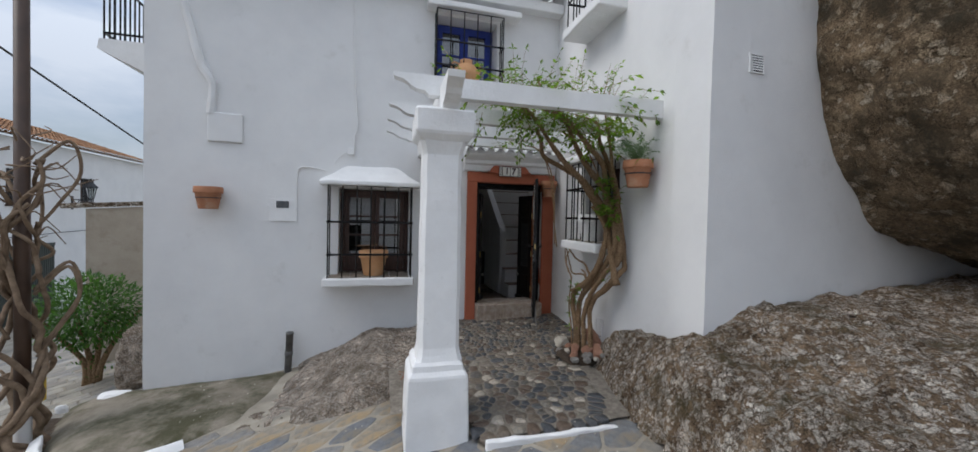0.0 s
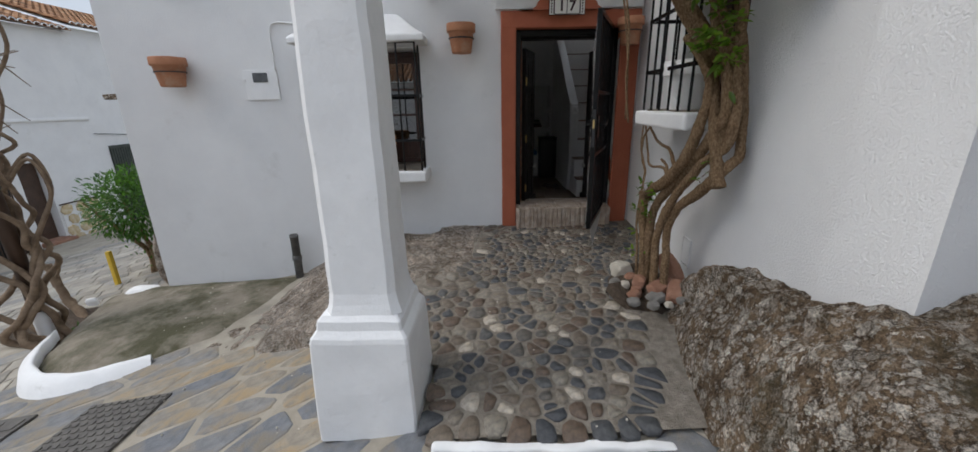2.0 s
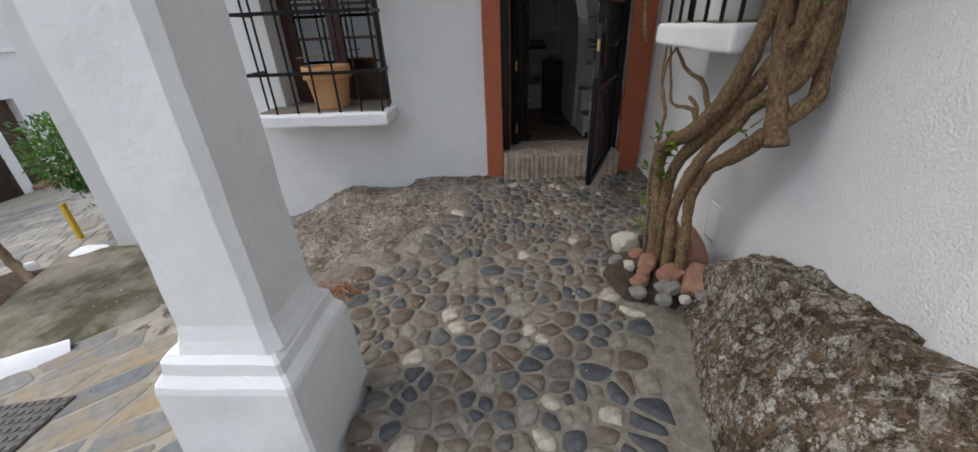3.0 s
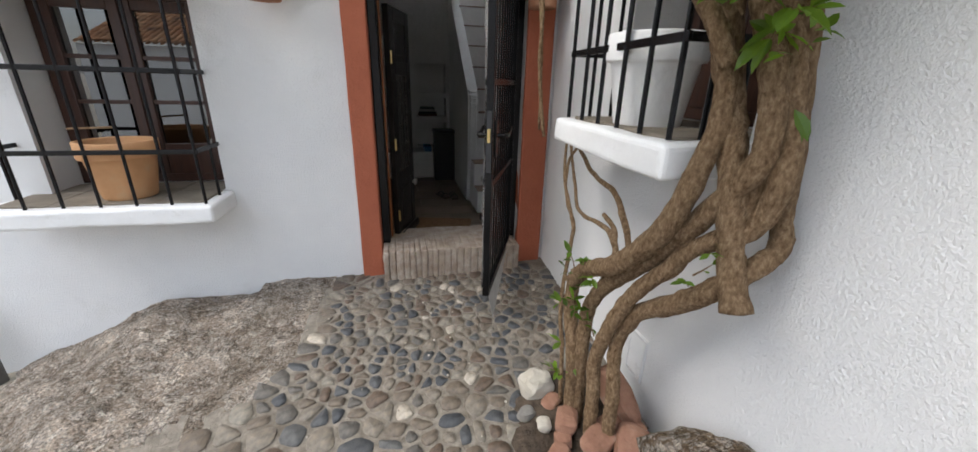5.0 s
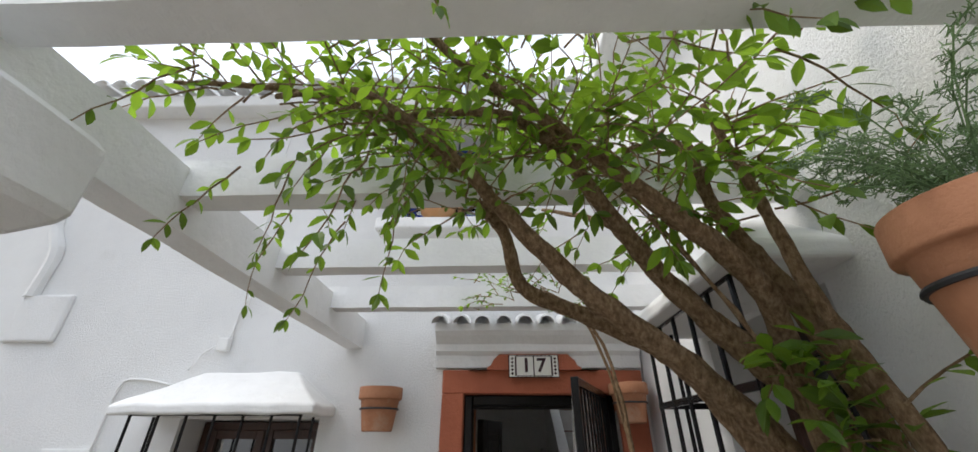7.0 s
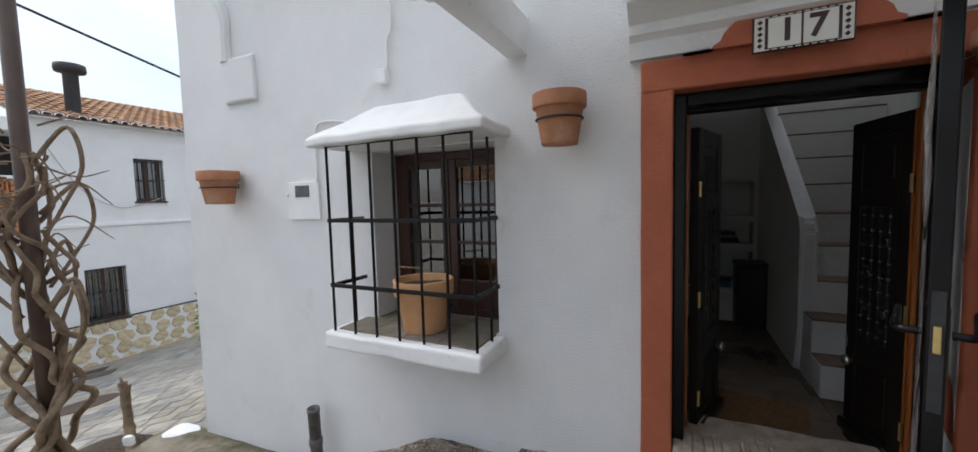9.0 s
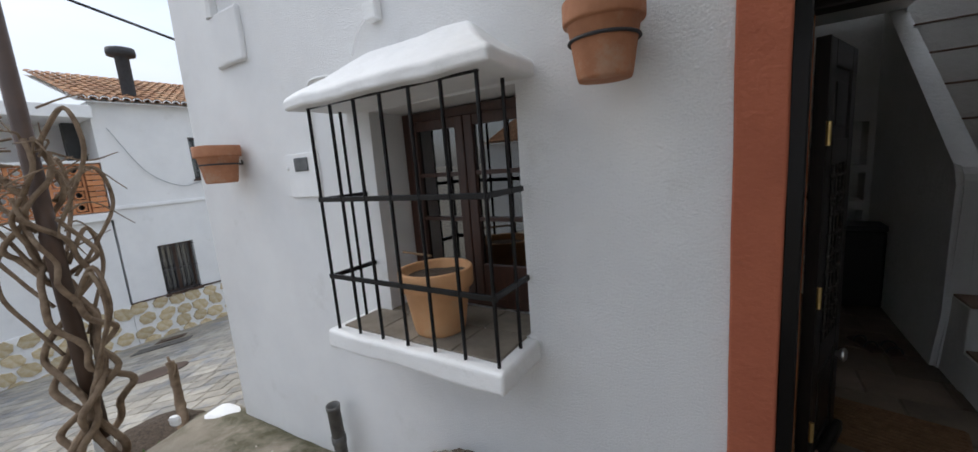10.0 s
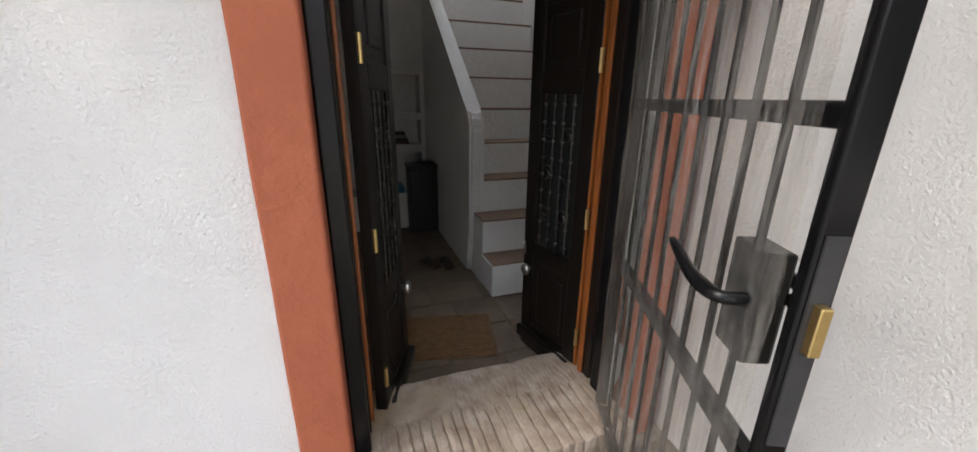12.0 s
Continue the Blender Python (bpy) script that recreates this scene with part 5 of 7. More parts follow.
# ---------------------------------------------------------------- the climbing vine
vine = thing("climbing_vine", "old woody climbing vine with green leaves over the pergola", "vine", (2.22, 4.40, 0.28))
VO = Vector((2.22, 4.40, 0.28))
STEMS = []


def woody_stem(*line, name="stem", keep=True):
    """A knotty woody stem through points (x, y, z, radius), with twisted ridges of bark."""
    k = len(STEMS) + len(line)
    if keep:
        STEMS.append(line)
    pts, rad = curve_points([(x - VO.x, y - VO.y, z - VO.z, r * 0.86) for x, y, z, r in line], 9)
    sides = 14 if line[0][3] > 0.02 else 8
    bm = tube(pts, rad, sides)
    bm.verts.ensure_lookup_table()
    for i, (p, r) in enumerate(zip(pts, rad)):
        for q in range(sides):
            v = bm.verts[i * sides + q]
            a = 2 * math.pi * q / sides + 0.16 * i
            ridge = 0.10 * noise.noise(Vector((2.4 * math.cos(a), 2.4 * math.sin(a), i * 0.10 + 7 * k))) + 0.10 * noise.noise(v.co * 26) + 0.06 * noise.noise(v.co * 70)
            v.co += (v.co - p) * ridge * 1.5
    return part(name, wobble(bm, 0.005, 12, k), M_BARK, vine, "", True)


# limbs that leave the ground, swing south along the wall, rise in a bunch and then lean west over the patio
woody_stem((2.24, 4.48, 0.18, 0.034), (2.24, 4.50, 0.46, 0.034), (2.25, 4.61, 0.77, 0.036), (2.26, 4.56, 0.92, 0.042), (2.28, 4.35, 1.05, 0.045), (2.31, 4.23, 1.17, 0.045), (2.33, 4.14, 1.31, 0.042), (2.35, 4.09, 1.50, 0.036), (2.36, 4.07, 1.62, 0.034), (2.35, 4.09, 1.76, 0.032), (2.31, 4.14, 1.90, 0.032), (2.24, 4.25, 2.10, 0.033), (2.11, 4.28, 2.29, 0.033), (1.87, 4.30, 2.42, 0.031), (1.67, 4.30, 2.52, 0.029), (1.60, 4.25, 2.71, 0.026), (1.45, 4.15, 2.87, 0.022), (1.22, 4.00, 3.0, 0.017), (0.90, 3.90, 3.03, 0.012), (0.60, 3.86, 3.02, 0.007))
woody_stem((2.42, 3.93, 1.09, 0.047), (2.42, 3.99, 1.23, 0.044), (2.41, 4.02, 1.39, 0.044), (2.40, 4.06, 1.55, 0.045), (2.38, 4.11, 1.74, 0.046), (2.35, 4.13, 1.92, 0.046), (2.29, 4.15, 2.04, 0.044), (2.19, 4.15, 2.15, 0.042), (2.04, 4.12, 2.27, 0.040), (1.87, 4.08, 2.39, 0.037), (1.71, 4.05, 2.54, 0.032), (1.56, 4.00, 2.69, 0.026), (1.45, 3.95, 2.80, 0.022), (1.20, 3.85, 2.95, 0.016), (0.90, 3.90, 3.0, 0.009))
woody_stem((2.28, 4.35, 0.18, 0.033), (2.28, 4.36, 0.40, 0.034), (2.28, 4.39, 0.58, 0.034), (2.29, 4.33, 0.79, 0.034), (2.33, 4.26, 0.98, 0.034), (2.37, 4.17, 1.11, 0.034), (2.40, 4.10, 1.22, 0.034), (2.45, 3.98, 1.32, 0.036), (2.46, 3.94, 1.44, 0.036), (2.47, 3.95, 1.56, 0.036), (2.46, 3.98, 1.70, 0.036), (2.43, 4.02, 1.86, 0.036), (2.39, 4.07, 2.01, 0.036), (2.35, 4.12, 2.15, 0.036), (2.18, 4.12, 2.34, 0.036), (2.04, 4.10, 2.50, 0.033), (1.85, 4.00, 2.73, 0.028), (1.77, 3.95, 2.82, 0.024), (1.58, 3.90, 2.92, 0.018), (1.20, 4.00, 3.0, 0.010))
woody_stem((2.27, 4.47, 0.18, 0.033), (2.27, 4.48, 0.49, 0.034), (2.28, 4.50, 0.76, 0.036), (2.31, 4.42, 0.93, 0.038), (2.35, 4.29, 1.07, 0.040), (2.38, 4.17, 1.22, 0.040), (2.41, 4.00, 1.45, 0.038), (2.42, 3.97, 1.57, 0.036), (2.41, 4.00, 1.74, 0.036), (2.38, 4.04, 1.88, 0.036), (2.34, 4.07, 2.05, 0.036), (2.33, 4.07, 2.22, 0.036), (2.26, 4.00, 2.40, 0.035), (2.15, 3.95, 2.50, 0.034), (1.99, 3.92, 2.63, 0.030), (1.82, 3.88, 2.77, 0.025), (1.71, 3.85, 2.85, 0.021), (1.45, 3.75, 3.0, 0.014), (1.30, 3.60, 3.1, 0.008))
woody_stem((2.33, 4.29, 0.20, 0.032), (2.33, 4.30, 0.49, 0.032), (2.33, 4.33, 0.70, 0.034), (2.36, 4.27, 0.88, 0.038), (2.40, 4.12, 1.01, 0.042), (2.43, 4.02, 1.12, 0.042), (2.48, 3.96, 1.21, 0.036), (2.53, 3.95, 1.28, 0.034), (2.54, 3.98, 1.38, 0.032), (2.53, 3.99, 1.56, 0.032), (2.50, 4.01, 1.81, 0.032), (2.47, 4.03, 1.98, 0.032), (2.42, 4.05, 2.25, 0.032), (2.33, 4.05, 2.48, 0.030), (2.23, 4.05, 2.69, 0.025), (2.16, 4.00, 2.87, 0.018), (2.0, 4.2, 3.0, 0.010))
woody_stem((2.45, 3.99, 1.88, 0.027), (2.40, 3.91, 1.99, 0.026), (2.38, 3.87, 2.03, 0.026), (2.37, 3.88, 2.10, 0.024), (2.36, 3.91, 2.21, 0.023), (2.34, 3.95, 2.40, 0.021), (2.30, 3.95, 2.65, 0.018), (2.20, 3.90, 2.95, 0.010))
woody_stem((2.45, 3.99, 1.30, 0.026), (2.44, 3.99, 1.55, 0.029), (2.44, 4.01, 1.80, 0.030), (2.39, 4.05, 2.02, 0.030), (2.28, 4.10, 2.25, 0.028), (2.12, 4.16, 2.45, 0.024), (2.0, 4.3, 2.75, 0.016), (1.8, 4.6, 3.0, 0.008))
# cut stubs, and thin shoots on the wall below and beside the side window
woody_stem((2.33, 4.05, 1.74, 0.027), (2.27, 4.08, 1.86, 0.026), (2.22, 4.10, 1.93, 0.025), (2.20, 4.12, 1.96, 0.020), name="cut_stub", keep=False)
woody_stem((2.24, 4.52, 0.92, 0.030), (2.19, 4.47, 0.94, 0.029), (2.16, 4.45, 0.95, 0.026), name="cut_stub", keep=False)
for shoot in (
    ((2.22, 4.55, 0.18, 0.012), (2.22, 4.57, 0.40, 0.012), (2.24, 4.69, 0.72, 0.012), (2.28, 4.73, 0.98, 0.012), (2.30, 4.77, 1.07, 0.011), (2.33, 4.92, 1.12, 0.010), (2.36, 5.03, 1.2, 0.010), (2.38, 5.06, 1.32, 0.009), (2.42, 5.0, 1.42, 0.008)),
    ((2.30, 4.77, 1.07, 0.010), (2.36, 5.05, 1.21, 0.010), (2.42, 5.21, 1.41, 0.008)),
    ((2.36, 4.38, 1.02, 0.015), (2.40, 4.46, 1.09, 0.016), (2.42, 4.56, 1.17, 0.016), (2.43, 4.67, 1.24, 0.015), (2.44, 4.88, 1.27, 0.014), (2.45, 5.05, 1.34, 0.012), (2.46, 5.20, 1.41, 0.010)),
    ((2.30, 4.38, 1.02, 0.015), (2.33, 4.44, 1.09, 0.014), (2.35, 4.57, 1.12, 0.013), (2.38, 4.89, 1.09, 0.011), (2.41, 5.05, 1.23, 0.010), (2.44, 5.22, 1.41, 0.008)),
    ((2.33, 4.44, 1.09, 0.014), (2.34, 4.48, 1.14, 0.013), (2.33, 4.56, 1.18, 0.010)),
    ((2.26, 5.14, 1.42, 0.010), (2.22, 5.16, 1.76, 0.011), (2.22, 5.18, 2.08, 0.012), (2.20, 5.20, 2.31, 0.012), (2.16, 5.25, 2.54, 0.011), (2.0, 5.25, 2.76, 0.009), (1.7, 5.35, 2.86, 0.006)),
    ((2.25, 5.20, 1.45, 0.009), (2.24, 5.22, 1.9, 0.010), (2.18, 5.26, 2.40, 0.010), (2.05, 5.25, 2.70, 0.009), (1.85, 5.25, 2.85, 0.005))):
    woody_stem(*shoot, name="side_shoot", keep=False)
woody_stem((2.36, 3.95, 1.9, 0.006), (2.12, 4.0, 2.45, 0.006), (1.95, 4.05, 2.78, 0.004), name="side_shoot", keep=False)
woody_stem((2.36, 4.0, 1.95, 0.006), (2.22, 4.1, 2.4, 0.006), (2.05, 4.2, 2.8, 0.004), name="side_shoot", keep=False)

tw, lv = bmesh.new(), bmesh.new()


def twig(p, d, n, step, leaf, sag=0.05, spread=0.5, dense=1.0):
    """A wandering twig with leaves in pairs."""
    pts = [p.copy()]
    for k in range(n):
        d = (d + rvec() * spread * 0.5 + Vector((0, 0, -sag))).normalized()
        p = p + d * step
        p.x = min(p.x, 2.50 - VO.x)
        if p.z < 2.42 - VO.z:
            p.x, p.y = min(p.x, 2.48 - VO.x), max(p.y, 3.74 - VO.y)
        pts.append(p.copy())
        if RND.random() < dense:
            for sgn in (-1, 1):
                if RND.random() < 0.85:
                    s = d.cross(Vector((0, 0, 1)))
                    s = s.normalized() if s.length > 0.1 else rvec()
                    dirn = (s * sgn + d * 0.7 + rvec() * 0.5 + Vector((0, 0, -0.25))).normalized()
                    L = leaf * RND.uniform(0.65, 1.25)
                    leaf_into(lv, p, dirn, Vector((0, 0, 1)) + rvec() * 0.7, L, L * RND.uniform(0.38, 0.50), RND.uniform(0.1, 0.4), RND.uniform(0.0, 0.45))
    leaf_into(lv, p, d, Vector((0, 0, 1)) + rvec() * 0.6, leaf, leaf * 0.42)
    tube(pts, [0.0035 * (1 - 0.6 * k / n) for k in range(n + 1)], 4, tw, closed=False)


# the crown under and over the slats: many twigs from the upper stems
tops = []
for s in STEMS:
    for a, b in zip(s, s[1:]):
        if a[2] > 2.6:
            for t in (0.0, 0.33, 0.66):
                tops.append(Vector(a[:3]).lerp(Vector(b[:3]), t) - VO)
for k in range(180):
    p = RND.choice(tops) + rvec() * 0.05
    twig(p, rvec() + Vector((0.0, 0, 0.45)), RND.randint(3, 7), RND.uniform(0.045, 0.075), RND.uniform(0.045, 0.068), sag=0.04)
# west side and hanging ends
for k in range(14):
    p = Vector((RND.uniform(0.55, 1.35), RND.uniform(3.75, 4.45), RND.uniform(2.78, 3.0))) - VO
    twig(p, Vector((RND.uniform(-0.8, 0.3), RND.uniform(-0.4, 0.5), -0.25)), RND.randint(4, 8), 0.055, RND.uniform(0.045, 0.06), sag=0.14)
# upright shoots above the pergola
for k in range(80):
    p = Vector((RND.uniform(1.0, 2.3), RND.uniform(3.7, 4.5), RND.uniform(2.95, 3.1))) - VO
    twig(p, Vector((RND.uniform(-0.3, 0.6), RND.uniform(-0.5, 0.4), 0.9)), RND.randint(3, 8), 0.06, RND.uniform(0.04, 0.058), sag=0.05, dense=0.8)
for k in range(14):
    p = Vector((RND.uniform(1.9, 2.35), RND.uniform(3.5, 3.8), RND.uniform(2.9, 3.1))) - VO
    twig(p, Vector((RND.uniform(0.0, 0.6), RND.uniform(-0.7, 0.1), 0.1)), RND.randint(4, 7), 0.06, 0.065, sag=0.06)
# large fresh leaves on the trunks and beside the side pot
for k in range(64):
    p = Vector((RND.uniform(2.22, 2.40), RND.uniform(3.90, 4.02), RND.uniform(1.82, 2.26))) if k % 4 else Vector((RND.uniform(2.34, 2.42), RND.uniform(3.90, 3.98), RND.uniform(1.62, 2.1)))
    p = p - VO
    twig(p, Vector((RND.uniform(-0.8, 0.0), RND.uniform(-0.7, 0.3), RND.uniform(-0.2, 0.8))), RND.randint(1, 2), 0.034, RND.uniform(0.045, 0.085), sag=0.05)
twig(Vector((2.34, 3.84, 2.12)) - VO, Vector((0.30, -0.40, 0.6)), 5, 0.045, 0.07, spread=0.3)
for k in range(8):
    p = Vector((RND.uniform(1.9, 2.25), RND.uniform(3.78, 3.95), RND.uniform(2.66, 2.85))) - VO
    twig(p, Vector((RND.uniform(-0.1, 0.8), RND.uniform(-0.7, 0.2), RND.uniform(-0.1, 0.3))), RND.randint(3, 5), 0.055, RND.uniform(0.07, 0.10), sag=0.07)
# shoots low on the trunk
for k in range(16):
    p = Vector((RND.uniform(2.19, 2.29), RND.uniform(4.38, 4.62), RND.uniform(0.35, 0.95))) - VO
    twig(p, Vector((RND.uniform(-0.8, 0.2), RND.uniform(-0.6, 0.3), 0.8)), 2, 0.04, 0.06)
for k in range(3):
    p = Vector((2.40, RND.uniform(3.92, 4.15), RND.uniform(1.02, 1.3))) - VO
    twig(p, Vector((RND.uniform(-0.5, 0.3), RND.uniform(-0.8, 0.2), 0.3)), 2, 0.035, 0.055)
# finer leaves on the shoots over the canopy
for k in range(36):
    p = Vector((RND.uniform(1.45, 2.2), RND.uniform(5.1, 5.5), RND.uniform(2.78, 2.95))) - VO
    twig(p, Vector((RND.uniform(-0.9, 0.3), RND.uniform(-0.4, 0.4), 0.2)), RND.randint(3, 6), 0.05, 0.038, sag=0.02)
tagged(part("twig", tw, M_BARK, vine, "many thin leafy twigs", recalc=False), kind="stuff")
tagged(part("leaves", lv, M_LEAF, vine, "many small pointed green leaves", recalc=False), kind="stuff")

# stones round the vine's foot
bed = wobble(wobble(lathe([(0, 0.05), (0.10, 0.045), (0.20, 0.03), (0.27, 0.0), (0.30, -0.05)], 28), 0.10, 5), 0.02, 20)
solo("soil_bed", bed, M_SOIL, "small bed of dark soil at the vine's foot", "soil", kind="structure", smooth=True, at=pose(2.24, 4.46, 0.17))
M_REDSTONE = mat("reddish_stone", [(0.3, (0.22, 0.105, 0.065)), (0.7, (0.36, 0.20, 0.135))], 8, 0.9, bump=0.012, bscale=24, stain=((0.3, 0.25, 0.2), 6, 0.55, 0.75))
M_PALESTONE = mat("pale_limestone", [(0.3, (0.42, 0.38, 0.31)), (0.7, (0.58, 0.54, 0.46))], 8, 0.9, bump=0.012, bscale=24)
M_GREYSTONE = mat("grey_pebble", [(0.3, (0.15, 0.14, 0.125)), (0.7, (0.28, 0.265, 0.24))], 10, 0.8, bump=0.006, bscale=30)


def loose_stone(label, at, size, material, seed, turn=0, tilt=0):
    bm = bmesh.new()
    bmesh.ops.create_icosphere(bm, subdivisions=3, radius=1.0)
    for v in bm.verts:
        q = v.co * (1 + 0.28 * noise.noise(v.co * 1.3 + Vector((seed, 0, 0))))
        m = max(abs(q.x), abs(q.y), abs(q.z))
        q = q.lerp(q / max(m, 0.001) * min(m, 0.78), 0.75)
        v.co = Vector((q.x * size[0], q.y * size[1], q.z * size[2]))
    return solo("stone", bm, material, label, "stone", group="stones round the vine", at=pose(*at, tilt, 0, turn))


for k, (x, y, z, sx, sy, sz, mm, lab, tn, tl) in enumerate((
    (2.14, 4.66, 0.24, 0.10, 0.085, 0.085, M_PALESTONE, "white limestone lump beside the vine", 20, 0),
    (2.44, 4.42, 0.34, 0.06, 0.17, 0.09, M_REDSTONE, "tall reddish slab stone leaning by the vine", 25, 40),
    (2.30, 4.29, 0.25, 0.12, 0.07, 0.05, M_REDSTONE, "reddish flat stone at the vine's foot", 30, 10),
    (2.40, 4.20, 0.26, 0.09, 0.13, 0.055, M_REDSTONE, "reddish broken stone at the vine's foot", -30, 20),
    (2.25, 4.20, 0.22, 0.085, 0.06, 0.04, M_GREYSTONE, "grey flat stone at the vine's foot", 15, 8),
    (2.20, 4.42, 0.24, 0.075, 0.06, 0.055, M_REDSTONE, "small reddish stone at the vine's foot", 60, 0),
    (2.10, 4.45, 0.20, 0.045, 0.04, 0.035, M_PALESTONE, "small pale pebble at the vine's foot", 0, 0),
    (2.12, 4.30, 0.19, 0.06, 0.05, 0.04, M_REDSTONE, "small reddish pebble at the vine's foot", 40, 0),
    (2.09, 4.22, 0.17, 0.055, 0.05, 0.035, M_GREYSTONE, "dark round pebble at the vine's foot", 0, 0),
    (2.20, 4.13, 0.19, 0.05, 0.05, 0.035, M_GREYSTONE, "small grey pebble at the vine's foot", 70, 0),
    (2.46, 4.28, 0.27, 0.05, 0.045, 0.04, M_REDSTONE, "small reddish pebble by the wall", 10, 0),
    (2.30, 4.10, 0.21, 0.035, 0.03, 0.025, M_PALESTONE, "tiny pale pebble at the vine's foot", 10, 0),
    (2.02, 4.36, 0.165, 0.05, 0.04, 0.03, M_GREYSTONE, "flat grey pebble at the vine's foot", 50, 0),
    (2.16, 4.36, 0.20, 0.05, 0.045, 0.035, M_REDSTONE, "broken reddish pebble at the vine's foot", 80, 0),
    (2.36, 4.34, 0.27, 0.07, 0.05, 0.04, M_REDSTONE, "reddish chip of stone behind the vine's foot", 15, 12),
    (2.05, 4.54, 0.185, 0.05, 0.04, 0.035, M_GREYSTONE, "small brown pebble beside the white lump", 25, 0),
    (2.18, 4.56, 0.22, 0.06, 0.05, 0.04, M_REDSTONE, "rough reddish stone between the vine stems", 35, 0),
    (2.38, 4.08, 0.25, 0.045, 0.04, 0.03, M_GREYSTONE, "small grey pebble near the rock", 0, 0))):
    loose_stone(lab, (x, y, z), (sx, sy, sz), mm, k * 3.1, tn, tl)

dl = bmesh.new()
for k in range(150):
    p = Vector((RND.gauss(0, 0.09), RND.gauss(0, 0.05), 0.012 + RND.random() * 0.012))
    leaf_into(dl, p, Vector((RND.uniform(-1, 1), RND.uniform(-1, 1), 0.1)), Vector((0, 0, 1)) + rvec() * 0.6, 0.03, 0.015)
ld = part("dry_leaves", dl, M_DEADLEAF, None, recalc=False, at=pose(0.30, 4.40, 0.075))
tagged(ld, "small drift of dry red leaves beside the rock", "dead leaves", kind="stuff")

# ---------------------------------------------------------------- fittings on the walls
meter = thing("meter_box", "flush white meter cover with a small grey window", "meter box", (-1.42, WALL_Y, 1.845))
part("cover", box(-0.18, 0.18, -0.018, 0.02, -0.155, 0.155, 0.004), M_TRIM, meter)
part("slot", box(-0.085, 0.075, -0.026, -0.016, 0.03, 0.125, 0.006), M_DARKSLOT, meter, "dark smoked viewing window")
solo("wall_hook", lathe([(0, 0.03), (0.016, 0.025), (0.02, 0.0)], 10), M_TRIM, "small white hook beside the meter cover", "wall hook", at=pose(-1.60, WALL_Y, 1.90, 90, 0, 0))
cab, cr = curve_points([(-0.50, 6.145, 2.76, 0.011), (-0.49, 6.14, 2.95, 0.011), (-0.45, 6.14, 3.05, 0.011), (-0.47, 6.14, 3.4, 0.010), (-0.51, 6.14, 4.0, 0.009), (-0.52, 6.14, 5.05, 0.009)], 6)
solo("wall_cable", tube(cab, cr, 6), M_TRIM, "white-painted cable clipped up the house front", "cable", smooth=True)
solo("junction_box", box(-0.58, -0.49, 6.11, 6.165, 2.66, 2.76, 0.01), M_TRIM, "white painted junction box on the house front", "junction box")
cab, cr = curve_points([(-0.60, 6.145, 2.70, 0.008), (-0.68, 6.14, 2.64, 0.007), (-0.75, 6.14, 2.52, 0.007)], 5)
solo("wall_cable", tube(cab, cr, 6), M_TRIM, "short loose white cable above the window hood", "cable", smooth=True)
cab, cr = curve_points([(-1.25, 6.15, 1.99, 0.010), (-1.25, 6.15, 2.25, 0.010), (-1.24, 6.15, 2.40, 0.010), (-1.18, 6.15, 2.455, 0.010), (-1.02, 6.15, 2.45, 0.010), (-0.86, 6.15, 2.42, 0.008)], 6)
solo("wall_conduit", tube(cab, cr, 6), M_TRIM, "thin white conduit bent from the meter to the hood", "conduit", smooth=True)

pipe = thing("drain_pipe", "short grimy grey drain pipe standing by the wall", "drain pipe", (-1.32, 6.06, -0.46), 0)
part("tube", lathe([(0.046, 0.0), (0.046, 0.60), (0.050, 0.60), (0.050, 0.63), (0.042, 0.63), (0.040, 0.3), (0.0, 0.3)], 20), M_PVC, pipe, "", True, pose(0, 0, 0, 4, 3, 0))
part("collar", lathe([(0.047, 0.30), (0.053, 0.31), (0.053, 0.36), (0.047, 0.37)], 20), M_PVC, pipe, "", True, pose(0, 0, 0, 4, 3, 0))


def louvre(label, m, w, h, n, material):
    v = thing("vent", label, "vent")
    v.matrix_world = m
    part("frame", joined(joined(joined(box(-w / 2, w / 2, 0, 0.014, -h / 2, -h / 2 + 0.012), box(-w / 2, w / 2, 0, 0.014, h / 2 - 0.012, h / 2)), box(-w / 2, -w / 2 + 0.012, 0, 0.014, -h / 2 + 0.012, h / 2 - 0.012)), box(w / 2 - 0.012, w / 2, 0, 0.014, -h / 2 + 0.012, h / 2 - 0.012)), material, v)
    part("backing", box(-w / 2 + 0.012, w / 2 - 0.012, 0, 0.003, -h / 2 + 0.012, h / 2 - 0.012), M_DARKSLOT, v)
    for k in range(n):
        z = -h / 2 + 0.02 + (h - 0.04) * (k + 0.5) / n
        part("slat", prism([(0.003, z + 0.5 * (h - 0.04) / n), (0.012, z - 0.3 * (h - 0.04) / n), (0.014, z - 0.25 * (h - 0.04) / n), (0.004, z + 0.55 * (h - 0.04) / n)], w - 0.026, "x", -w / 2 + 0.013), material, v)


louvre("white louvred vent high on the side wing", pose(3.06, RY + 0.02, 3.215, 0, 0, 180), 0.17, 0.17, 6, M_TRIM)
louvre("white louvred vent low on the side wall", pose(right_x(4.58), 4.58, 0.42, 0, 0, 88.1), 0.14, 0.24, 9, M_TRIM)

